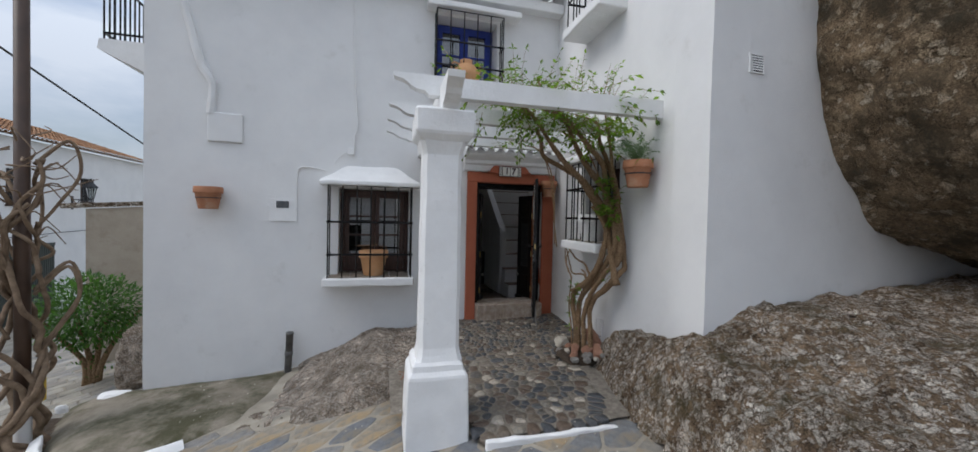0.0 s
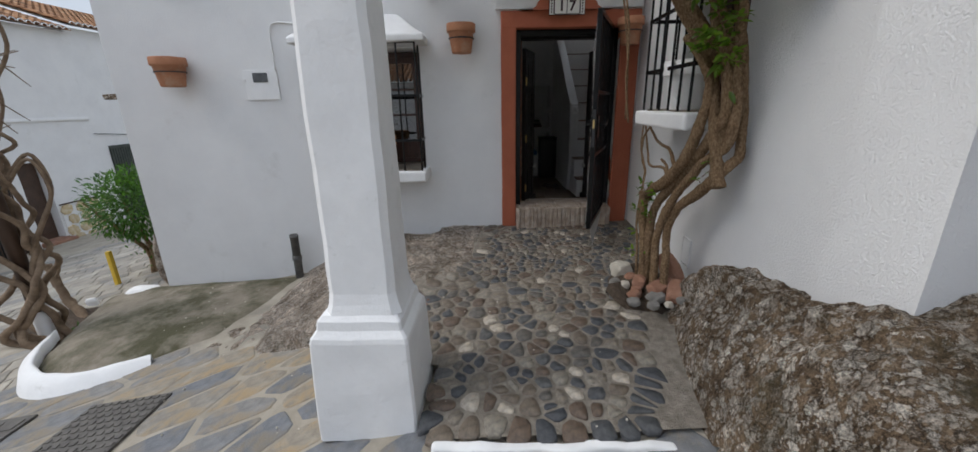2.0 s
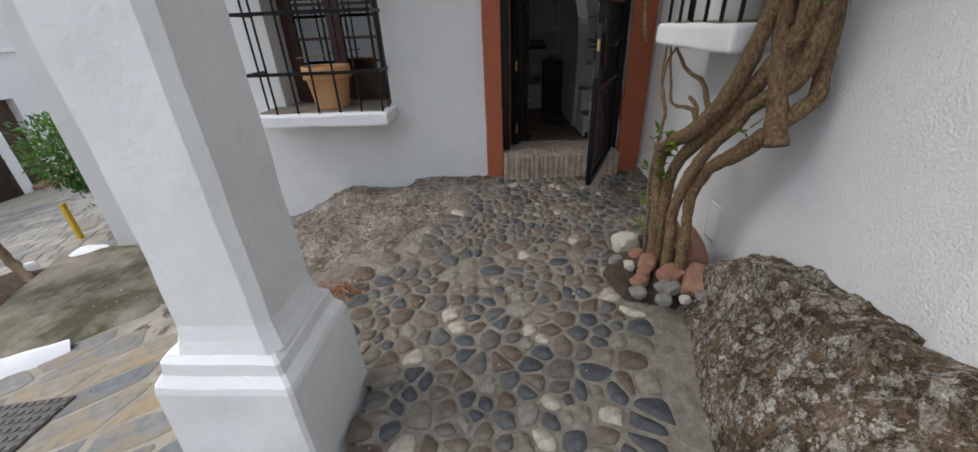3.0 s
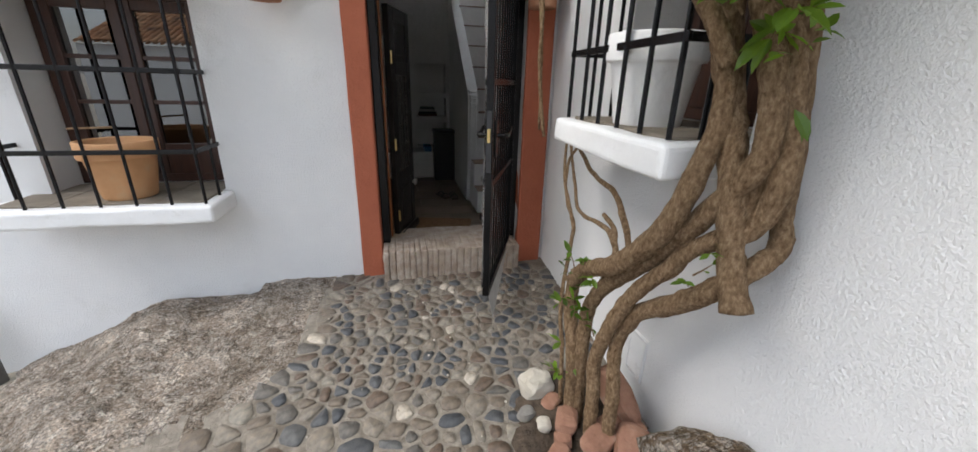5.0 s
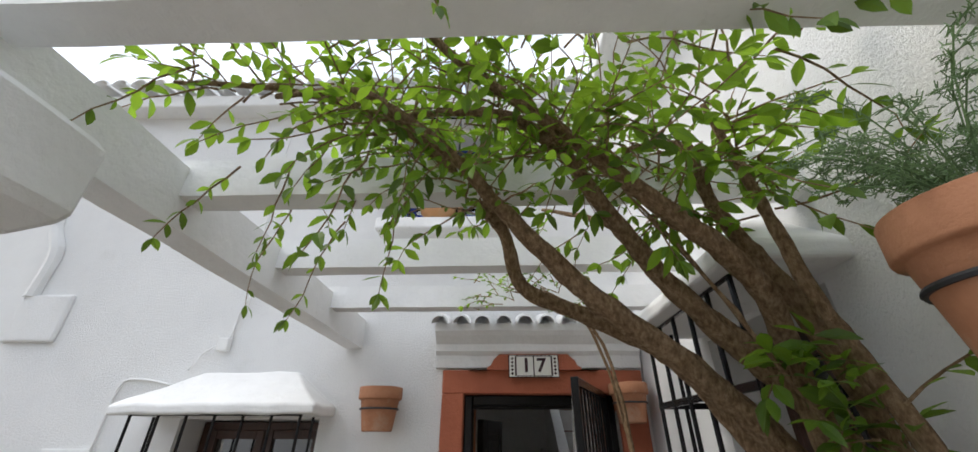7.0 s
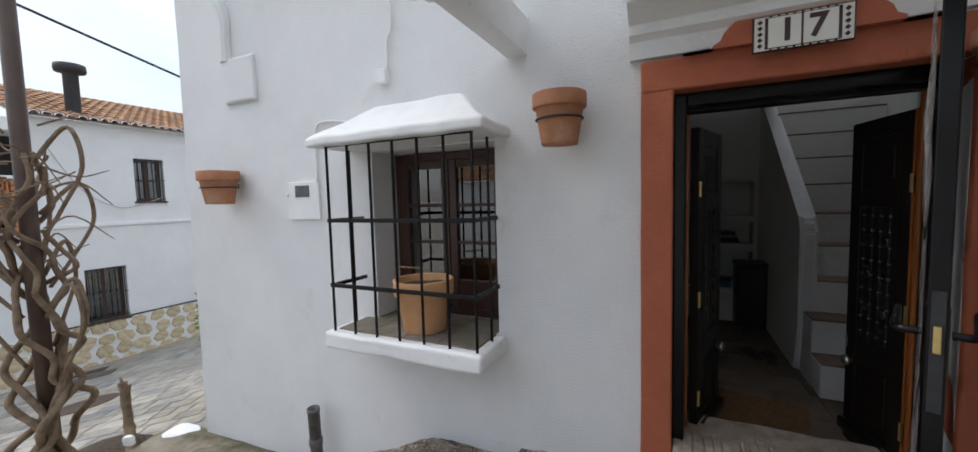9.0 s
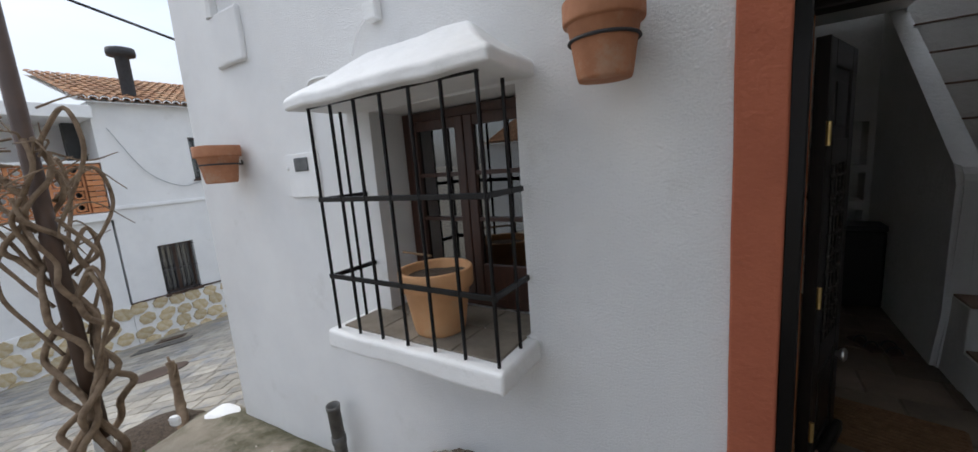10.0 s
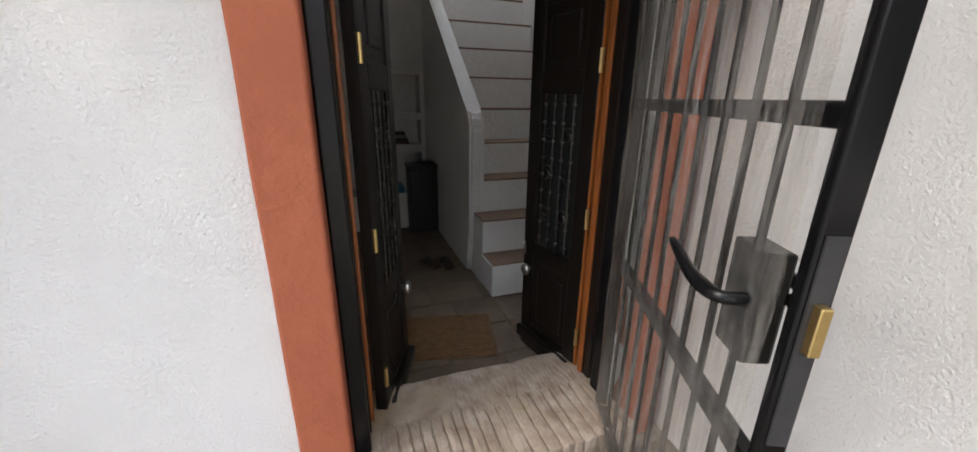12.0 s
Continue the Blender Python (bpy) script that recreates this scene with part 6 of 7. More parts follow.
# corner balcony on the gable side
balc = thing("balcony", "white balcony slab with black railing on the gable", "balcony", (WALL_L, 6.9, 3.58), kind="structure")
part("slab", prism([(0.0, 0.02), (0.0, 0.60), (-0.88, 0.60), (-0.90, 0.46)], 1.3, "y", 0.0), M_TRIM, balc)
for k in range(11):
    part("baluster", tube([(-0.84, 0.04 + 0.12 * k, 0.60), (-0.84, 0.04 + 0.12 * k, 1.55)], 0.012, 6), M_IRON, balc)
for k in range(7):
    part("baluster", tube([(-0.84 + 0.12 * k, 0.04, 0.60), (-0.84 + 0.12 * k, 0.04, 1.55)], 0.012, 6), M_IRON, balc)
for z in (0.68, 1.53):
    part("rail", joined(box(-0.85, -0.83, 0.03, 1.28, z, z + 0.03), box(-0.83, 0.0, 0.03, 0.05, z, z + 0.03)), M_IRON, balc)

# ---------------------------------------------------------------- hall behind the door
FZ = 0.18
solo("hall_floor_bed", box(0.6, 4.2, WALL_Y + 0.42, 11.4, FZ - 0.12, FZ - 0.012), M_FLOORIN, "dark bed under the hall floor", "floor", kind="structure")
solo("wall_hall_left", box(0.75, 0.95, WALL_Y + 0.42, 11.4, 0.0, 5.2), M_INNER, "whitewashed hall wall", "wall", kind="structure")
solo("wall_hall_right", box(3.45, 3.65, WALL_Y + 0.42, 11.4, 0.0, 5.0), M_INNER, "whitewashed hall wall beside the stairs", "wall", kind="structure")
solo("wall_hall_back", plaster_wall((0.95, 10.1), (2.48, 10.1), 0.0, 3.4, 0.3, [(0.86, 1.36, 0.62, 1.02), (0.86, 1.36, 1.12, 1.42), (0.86, 1.36, 1.5, 1.95)], 0.2, 0.008), M_INNER, "whitewashed back wall of the hall with niches", "wall", kind="structure")
solo("niche_back", box(1.7, 2.4, 10.4, 10.45, 0.5, 2.1), M_INNER, "white back of the wall niches", "niche", kind="structure")
solo("wall_stair_back", box(2.35, 3.65, 11.4, 11.6, 0.0, 5.0), M_INNER, "whitewashed wall at the stair head", "wall", kind="structure")
solo("ceiling", box(0.75, 2.48, WALL_Y + 0.42, 10.0, 2.95, 3.1), M_INNER, "low whitewashed hall ceiling", "ceiling", kind="structure")
solo("ceiling_stair", box(2.48, 3.65, WALL_Y + 0.42, 7.6, 2.95, 3.1), M_INNER, "low whitewashed ceiling before the stairs", "ceiling", kind="structure")
stairs = thing("stairs", "steep whitewashed stairs with brown tiled treads", "stairs", kind="structure")
RISE, RUN, SX0, SX1 = 0.285, 0.25, 2.47, 3.45
for k in range(12):
    y, z = 7.66 + RUN * k, FZ + RISE * (k + 1)
    x0 = 2.40 if k < 2 else SX0
    part("riser", dense_box(x0, SX1, y, y + RUN + 0.3, z - RISE - (0.0 if k == 0 else 0.3), z - 0.015, 0.012, 0.3, 0.005, seed=k), M_INNER, stairs)
    part("tread", box(x0 + 0.004, SX1, y - 0.004, y + RUN, z - 0.017, z, 0.004, 1), M_TREAD, stairs)
pb = prism([(8.16, 0.60), (8.12, 1.46), (8.16, 1.56), (8.22, 1.60), (9.2, 2.35), (10.4, 3.28), (11.3, 3.98), (11.3, 0.1), (8.25, 0.1)], 0.13, "x", 2.36)
bmesh.ops.bevel(pb, geom=[e for e in pb.edges], offset=0.03, segments=3, affect="EDGES")
solo("stair_parapet", wobble(pb, 0.012, 4), M_INNER, "solid whitewashed parapet beside the stairs", "stair parapet", kind="structure", smooth=False)

bin_ob = thing("bin", "tall black plastic bin standing in the hall", "bin", (2.20, 9.55, FZ))
part("body", dense_box(-0.16, 0.16, -0.14, 0.14, 0.0, 0.74, 0.02, 0.5, 0.0), M_BLACKP_ROOM, bin_ob)
part("lid", box(-0.17, 0.17, -0.15, 0.15, 0.74, 0.79, 0.012), M_BLACKP_ROOM, bin_ob)
solo("storage_box", box(1.90, 2.02, 9.7, 10.0, FZ + 0.42, FZ + 0.50, 0.01), mat("blue_plastic", [(0.3, (0.03, 0.16, 0.30)), (0.7, (0.05, 0.22, 0.38))], 8, 0.4), "blue box on the low hall ledge", "box")
solo("hall_ledge", box(1.0, 2.04, 9.65, 10.1, FZ - 0.01, FZ + 0.42, 0.015), M_INNER, "low whitewashed ledge in the hall", "ledge", kind="structure")
for k, c in enumerate(((0.10, 0.05, 0.03), (0.03, 0.03, 0.035), (0.35, 0.33, 0.30), (0.05, 0.07, 0.05))):
    solo("book", box(1.85 + 0.01 * k, 2.16 - 0.015 * k, 10.12, 10.32, 1.13 + 0.036 * k, 1.163 + 0.036 * k, 0.004), mat("book_cover", [(0.3, c), (0.7, tuple(v * 1.3 for v in c))], 20, 0.6), "book lying flat in the wall niche", "book", group="books in the niche")
solo("door_mat", wobble(dense_box(-0.36, 0.36, -0.24, 0.24, 0, 0.016, 0.006, 0.08, 0.003, 9), 0.004, 12), M_MAT, "brown ribbed coir mat on the hall floor", "door mat", at=pose(1.88, 7.25, FZ, 0, 0, -12))
for k in range(14):
    part("rib", box(-0.345, 0.345, -0.225 + 0.034 * k, -0.212 + 0.034 * k, 0.014, 0.024, 0.003, 1), M_MAT, bpy.data.objects["door_mat"])
for k, (x, y, a) in enumerate(((2.06, 8.45, 25), (2.20, 8.40, 5))):
    sh = thing("sandal", "worn dark sandal lying on the hall floor", "sandal", (x, y, FZ), a, "pair of sandals")
    part("sole", wobble(dense_box(-0.045, 0.045, -0.13, 0.13, 0, 0.022, 0.01, 0.05, 0.004, 9), 0.003, 8), M_BROWN, sh)
    for yy in (0.05, -0.06):
        sp = [(0.045 * math.cos(t), yy, 0.018 + 0.045 * math.sin(t)) for t in [math.pi * i / 8 for i in range(9)]]
        part("strap", tube(sp, 0.008, 6), M_BLACKP_ROOM, sh)
keys = thing("keys", "small bunch of keys hanging from the door lock", "keys", (2.31, 6.88, 0.93))
part("key", joined(box(-0.004, 0.004, -0.002, 0.002, -0.06, 0.0), tube([(0.012 * math.cos(a), 0, 0.012 * math.sin(a)) for a in [i * math.pi / 5 for i in range(11)]], 0.003, 5)), M_STEEL, keys)
part("key", box(0.004, 0.010, -0.006, 0.006, -0.065, -0.01), M_STEEL, keys)

# ---------------------------------------------------------------- the street side: houses, planting, pole
FX = -12.3
SB = -1.15  # top of the stone plinth
nb = thing("neighbour_house", "white village house with tiled roof and stone plinth", "house", (0, 0, 0))
SEGS = [
    # (y0, y1, z base, z top, openings (y0, y1, z0, z1))
    (7.75, 15.3, -2.7, 4.05, [(8.5, 9.35, -1.15, 0.26), (9.72, 10.42, 2.0, 3.2), (11.45, 12.45, -2.7, 0.02), (12.75, 13.45, -2.32, 0.22)]),
    (15.3, 26.0, -2.9, 4.2, [(17.3, 18.0, 1.88, 3.12), (20.75, 21.55, 2.08, 3.08), (15.7, 19.3, -2.9, 0.46)]),
]
for y0, y1, zb, zt, ops in SEGS:
    part("wall", plaster_wall((FX, y0), (FX, y1 - 0.002), zb, zt, 0.5, [(o[0] - y0, o[1] - y0, o[2], o[3]) for o in ops], 0.35, 0.02, y0), M_PLASTER, nb)
# black board: the rooms' darkness is put into its colour
part("unlit_room_board", box(FX - 1.1, FX - 0.9, 7.4, 26.0, -2.9, 4.0), M_BLACKP_ROOM, nb, "black board standing in for the unlit rooms behind the windows")
# terrace wing, set back
part("terrace_wall", plaster_wall((FX - 1.5, -1.0), (FX - 1.5, 7.75), -3.0, 4.0, 0.4, (), 0.5, 0.02, 3.0), M_PLASTER, nb)
part("return_wall", plaster_wall((FX - 1.5, 7.75), (FX - 0.002, 7.75), -2.9, 4.02, 0.3, (), 0.4, 0.01, 3.0), M_PLASTER, nb)
part("terrace_slab", box(FX - 1.5, FX + 0.1, -1.0, 7.75, 1.12, 1.32, 0.02), M_TRIM, nb)
part("lower_wall", plaster_wall((FX - 0.02, -1.0), (FX - 0.02, 7.7), -3.0, 1.12, 0.3, (), 0.5, 0.015, 5.0), M_PLASTER, nb)
part("terrace_roof_edge", box(FX - 1.5, FX + 0.25, -1.0, 7.75, 3.62, 3.92, 0.02), M_TRIM, nb)
for k in range(9):
    part("pier_brick", box(FX - 0.28, FX + 0.0, 7.42, 7.72, 1.34 + 0.135 * k, 1.34 + 0.135 * k + 0.115, 0.01, 1), M_BRICK, nb, "orange brick pier")
part("parapet_cap", box(FX - 0.3, FX + 0.04, 2.0, 7.74, 2.56, 2.63, 0.01), M_TRIM, nb)
# pierced clay blocks of the terrace parapet
block = bmesh.new()
for a0, a1, b0, b1 in ((0, 0.3, 0, 0.035), (0, 0.3, 0.265, 0.3), (0, 0.035, 0.035, 0.265), (0.265, 0.3, 0.035, 0.265)):
    joined(block, box(0, 0.1, a0, a1, b0, b1))
ring = [(0.05, 0.15 + 0.085 * math.cos(a), 0.15 + 0.085 * math.sin(a)) for a in [i * math.pi / 6 for i in range(13)]]
tube(ring, 0.024, 4, block, closed=False)
for sy, sz in ((0.06, 0.06), (0.24, 0.06), (0.06, 0.24), (0.24, 0.24)):
    tube([(0.05, sy, sz), (0.05, 0.15 + (0.15 - sy) * -0.45, 0.15 + (0.15 - sz) * -0.45)], 0.02, 4, block)
me = mesh_of("lattice_block", block, M_BRICK)
for j in range(4):
    for k in range(14):
        o = new("lattice_block", me)
        o.parent, o.matrix_basis = nb, pose(FX - 0.15, 7.40 - 0.302 * (k + 1), 1.345 + 0.302 * j)


# tiled roofs: rows of curved tiles falling towards the street
def tiled_roof(y0, y1, x_eave, z_eave, depth, rise, material, pitch=0.21):
    bm = bmesh.new()
    n = int((y1 - y0) / pitch)
    seg, rows_n = 5, max(2, int(depth / 0.42))
    for k in range(n):
        yc = y0 + pitch * (k + 0.5)
        for r in range(rows_n):
            t0, t1 = r / rows_n, (r + 1.12) / rows_n
            jit = 0.02 * noise.noise(Vector((k * 1.7, r * 2.3, z_eave)))
            for half, up in ((0.085, 1), (0.07, -1)):
                yy = yc + (0 if up > 0 else pitch / 2)
                ring = []
                for t, lift in ((t0, 0.028), (t1, 0.0)):
                    ring.append([bm.verts.new((x_eave - depth * t + jit, yy + half * math.cos(math.pi * i / seg), z_eave + rise * t + lift + (0.06 if up > 0 else 0.05) + up * half * 0.75 * math.sin(math.pi * i / seg))) for i in range(seg + 1)])
                for i in range(seg):
                    bm.faces.new((ring[0][i], ring[0][i + 1], ring[1][i + 1], ring[1][i]))
    return bm


part("roof", tiled_roof(7.5, 15.3, FX + 0.28, 4.02, 4.2, 1.35, M_ROOF), M_ROOF, nb, "curved clay tiles, orange and brown", recalc=False)
part("roof", tiled_roof(15.3, 26.0, FX + 0.28, 4.22, 4.2, 1.35, M_ROOF), M_ROOF, nb, "curved clay tiles, orange and brown", recalc=False)
for y0, y1, z in ((7.5, 15.3, 4.02), (15.3, 26.0, 4.22)):
    slab = bmesh.new()
    vs = [slab.verts.new(v) for v in ((FX + 0.22, y0, z), (FX + 0.22, y1, z), (FX - 4.0, y1, z + 1.33), (FX - 4.0, y0, z + 1.33))]
    slab.faces.new(vs)
    bmesh.ops.solidify(slab, geom=slab.faces[:], thickness=0.05)
    part("roof_board", slab, M_TRIM, nb)
    tips = bmesh.new()
    n = int((y1 - y0) / 0.21)
    for k in range(n):
        yc = y0 + 0.21 * (k + 0.5)
        arc = [(FX + 0.30, yc + 0.085 * math.cos(math.pi * i / 8), z + 0.05 + 0.07 * math.sin(math.pi * i / 8)) for i in range(9)]
        tube(arc, 0.014, 4, tips)
    part("eave_tips", tips, M_TRIM, nb, "whitewashed eave tile mouths")
part("string_course", box(FX, FX + 0.05, 7.75, 15.29, 1.36, 1.46, 0.015), M_TRIM, nb)
chim = part("stove_pipe", lathe([(0.15, 0), (0.15, 1.05), (0.16, 1.06), (0.16, 1.1), (0.30, 1.12), (0.31, 1.2), (0.30, 1.3), (0.0, 1.34)], 20), M_IRON_MATT, nb, "dark metal stove pipe with a cap", True, pose(FX - 0.35, 8.72, 4.2))


def house_window(y0, y1, z0, z1, curtain, n):
    w = thing("window", "", "")
    for key in ("label", "category"):
        if key in w:
            del w[key]
    w.parent = nb
    f = 0.06
    x = FX - 0.2
    part("frame", joined(joined(box(x - 0.05, x, y0, y0 + f, z0, z1), box(x - 0.05, x, y1 - f, y1, z0, z1)), joined(box(x - 0.05, x, y0 + f, y1 - f, z0, z0 + f), joined(box(x - 0.05, x, y0 + f, y1 - f, z1 - f, z1), box(x - 0.05, x, (y0 + y1) / 2 - 0.04, (y0 + y1) / 2 + 0.04, z0 + f, z1 - f)))), M_BROWN, w)
    if curtain:
        cu = bmesh.new()
        cols = [[cu.verts.new((x - 0.12 + 0.015 * math.sin(k * 1.3), y0 + (y1 - y0) * k / 24, z)) for z in (z0, z1)] for k in range(25)]
        for a, b in zip(cols, cols[1:]):
            cu.faces.new((a[0], b[0], b[1], a[1]))
        part("curtain", cu, M_TRIM, w, "white net curtain", True)
    p = part("pane", box(x - 0.03, x - 0.025, y0 + f, y1 - f, z0 + f, z1 - f), M_PANE, w)
    p.visible_shadow = False
    for k in range(n):
        yy = y0 + (y1 - y0) * (k + 0.5) / n
        part("bar", tube([(FX + 0.02, yy, z0), (FX + 0.02, yy, z1)], 0.012, 6), M_IRON_MATT, w)
    for zz in (z0 + (z1 - z0) * 0.05, z0 + (z1 - z0) * 0.5, z1 - (z1 - z0) * 0.05):
        part("cross_bar", box(FX + 0.012, FX + 0.028, y0, y1, zz - 0.012, zz + 0.012), M_IRON_MATT, w)
    part("sill", box(FX - 0.2, FX + 0.06, y0 - 0.04, y1 + 0.04, z0 - 0.05, z0, 0.008), M_BROWN, w)


house_window(8.5, 9.35, -1.15, 0.26, True, 7)
house_window(9.72, 10.42, 2.0, 3.2, True, 6)
house_window(17.3, 18.0, 1.88, 3.12, False, 6)
house_window(20.75, 21.55, 2.08, 3.08, False, 6)
nd = thing("door", "", "")
for key in ("label", "category"):
    if key in nd:
        del nd[key]
nd.parent = nb
part("leaf", box(FX - 0.3, FX - 0.24, 12.75, 13.45, -2.12, 0.22), M_BROWN, nd, "brown panelled street door")
for z in (-1.9, -1.1, -0.3):
    part("panel", box(FX - 0.24, FX - 0.22, 12.85, 13.35, z, z + 0.6, 0.01), M_BROWN, nd)
part("light", box(FX - 0.238, FX - 0.225, 12.95, 13.2, -0.25, 0.1), M_TILE, nd)
part("step", box(FX - 0.3, FX + 0.32, 12.7, 13.5, -2.6, -2.12, 0.02), M_REDSTONE, nb, "reddish doorstep")
ng = thing("iron_gate", "", "")
for key in ("label", "category"):
    if key in ng:
        del ng[key]
ng.parent = nb
for k in range(13):
    part("bar", tube([(FX + 0.03, 11.48 + 0.078 * k, -2.5), (FX + 0.03, 11.48 + 0.078 * k, 0.0)], 0.016, 6), M_BROWN, ng)
for z in (-2.45, -1.3, -0.05):
    part("rail", box(FX + 0.015, FX + 0.045, 11.46, 12.44, z, z + 0.05), M_BROWN, ng)
part("sheet", box(FX - 0.05, FX - 0.04, 11.46, 12.44, -2.6, 0.0), M_BLACKP_ROOM, ng)
gg = thing("green_gate", "wide dark green slatted metal gate in the street", "gate", (FX + 0.02, 15.7, -2.6))
part("frame", joined(box(0, 0.05, 0, 3.6, 2.96, 3.06), box(0, 0.05, 0, 3.6, 0.2, 0.3)), M_GREENGATE, gg)
for k in range(36):
    part("slat", box(0.0, 0.035, 0.1 * k + 0.01, 0.1 * k + 0.085, 0.3, 2.96, 0.006, 1), M_GREENGATE, gg)

# irregular stone facing low on the house: each stone its own piece
SR = random.Random(5)


def stone_mesh(seed):
    bm = bmesh.new()
    rr = random.Random(seed)
    n = 7
    a0 = rr.uniform(0, 1)
    lo = [(math.cos(2 * math.pi * (k + a0) / n) * rr.uniform(0.82, 1.0), math.sin(2 * math.pi * (k + a0) / n) * rr.uniform(0.82, 1.0)) for k in range(n)]
    a = [bm.verts.new((0.0, y, z)) for y, z in lo]
    b = [bm.verts.new((0.035, y * 0.94, z * 0.94)) for y, z in lo]
    bm.faces.new(b)
    for k in range(n):
        bm.faces.new((a[k], a[(k + 1) % n], b[(k + 1) % n], b[k]))
    return mesh_of("facing_stone", bm, M_STONE)


facing = [stone_mesh(k) for k in range(8)]
plinth = thing("stone_plinth", "yellow irregular stone facing along the house foot", "stone facing", kind="structure")
part("mortar", joined(box(FX - 0.01, FX + 0.03, 7.7, 11.40, -2.9, SB), joined(box(FX - 0.01, FX + 0.03, 13.52, 15.2, -2.9, SB), box(FX - 0.012, FX + 0.028, 0.0, 7.69, -3.0, SB - 0.05))), M_TRIM, plinth)
part("capping", joined(box(FX, FX + 0.06, 7.7, 11.40, SB, SB + 0.03), box(FX, FX + 0.06, 13.52, 15.2, SB, SB + 0.03)), M_BROWN, plinth)
for ya, yb, zt in ((7.72, 11.38, SB), (13.55, 15.18, SB), (3.2, 7.65, SB - 0.06)):
    z = zt - 0.15
    row = 0
    while z > -2.75:
        y = ya + 0.13 + (0.12 if row % 2 else 0)
        while y < yb - 0.1:
            o = new("facing_stone", SR.choice(facing))
            o.parent = plinth
            o.matrix_basis = pose(FX + 0.025, y, z + SR.uniform(-0.03, 0.03), SR.uniform(-40, 40), 0, 0) @ Matrix.Diagonal((1, SR.uniform(0.20, 0.25), SR.uniform(0.17, 0.20), 1))
            y += SR.uniform(0.38, 0.46)
        z -= 0.33
        row += 1

# thin cables on the neighbour's front and over the street
cab, cr = curve_points([(FX + 0.05, 8.0, 3.4, 0.012), (FX + 0.06, 8.6, 2.3, 0.012), (FX + 0.06, 9.3, 1.85, 0.012), (FX + 0.05, 9.9, 1.95, 0.012), (FX + 0.05, 10.3, 2.1, 0.012)], 8)
solo("wall_cable", tube(cab, cr, 5), M_GREYMETAL, "grey cable sagging across the neighbour's front", "cable", smooth=True)
cab, cr = curve_points([(FX + 0.05, 15.3, 0.9, 0.012), (FX + 0.06, 17.5, 0.75, 0.012), (FX + 0.06, 20.0, 0.85, 0.012), (FX + 0.05, 25.0, 0.9, 0.012)], 6)
solo("wall_cable", tube(cab, cr, 5), M_IRON_MATT, "dark cable along the far house front", "cable", smooth=True)
pts = []
for k in range(25):
    t = k / 24
    a, b = Vector((-5.2, -6.0, 7.1)), Vector((-4.05, 12.9, 1.95))
    p = a.lerp(b, t)
    p.z -= 0.12 * math.sin(math.pi * t)
    pts.append(p)
solo("overhead_cable", tube(pts, 0.014, 5), M_IRON_MATT, "black overhead cable slung along the street", "cable", smooth=True)

# wall lantern on the far house
lamp = thing("wall_lantern", "black iron bracket lantern on the far house", "street lamp", (FX + 0.02, 20.25, 2.15))
part("bracket", scroll(0.30, -0.15, 0.16, 1.3, 0.0, 0.014, tube([(0, 0, 0), (0.62, 0, 0.02)], 0.018, 6)), M_IRON_MATT, lamp)
part("wall_plate", box(-0.02, 0.02, -0.05, 0.05, -0.4, 0.15, 0.01), M_IRON_MATT, lamp)
part("cage", lathe([(0.10, 0.06), (0.11, 0.08), (0.19, 0.50), (0.20, 0.52)], 4), M_GLASS, lamp, "tapered glass panes", False, pose(0.62, 0, 0))
for k in range(4):
    a = math.pi / 2 * k
    part("rib", tube([(0.62 + 0.11 * math.cos(a), 0.11 * math.sin(a), 0.06), (0.62 + 0.20 * math.cos(a), 0.20 * math.sin(a), 0.52)], 0.014, 5), M_IRON_MATT, lamp)
part("hood", lathe([(0.24, 0.50), (0.22, 0.56), (0.10, 0.70), (0.08, 0.78), (0.03, 0.80), (0.03, 0.88), (0, 0.90)], 8), M_IRON_MATT, lamp, "", False, pose(0.62, 0, 0))
part("base", lathe([(0, 0.0), (0.05, 0.02), (0.10, 0.06), (0, 0.07)], 8), M_IRON_MATT, lamp, "", False, pose(0.62, 0, 0))

# bare rendered yard wall behind the bush
yard = thing("yard_wall", "bare brown rendered yard wall with a tiled coping", "wall", kind="structure")
part("wall", plaster_wall((-5.15, 8.75), (-3.05, 9.9), -1.6, 1.80, 0.3, (), 0.2, 0.015, 2.0), M_GREYWALL, yard)
part("coping", wobble(prism([(-0.30, 1.80), (2.6, 2.02), (2.6, 2.10), (-0.32, 1.88)], 0.42, "y", -0.05), 0.01, 4), M_ROCK, yard, "rough stone coping", False, pose(-5.15, 8.75, 0, 0, 0, math.degrees(math.atan2(1.15, 2.1))))
tri = prism([(0.0, 1.80), (2.4, 1.80), (2.4, 2.0)], 0.3, "y", 0.0)
part("gable", tri, M_GREYWALL, yard, "", False, pose(-5.15, 8.75, 0, 0, 0, math.degrees(math.atan2(1.15, 2.1))))

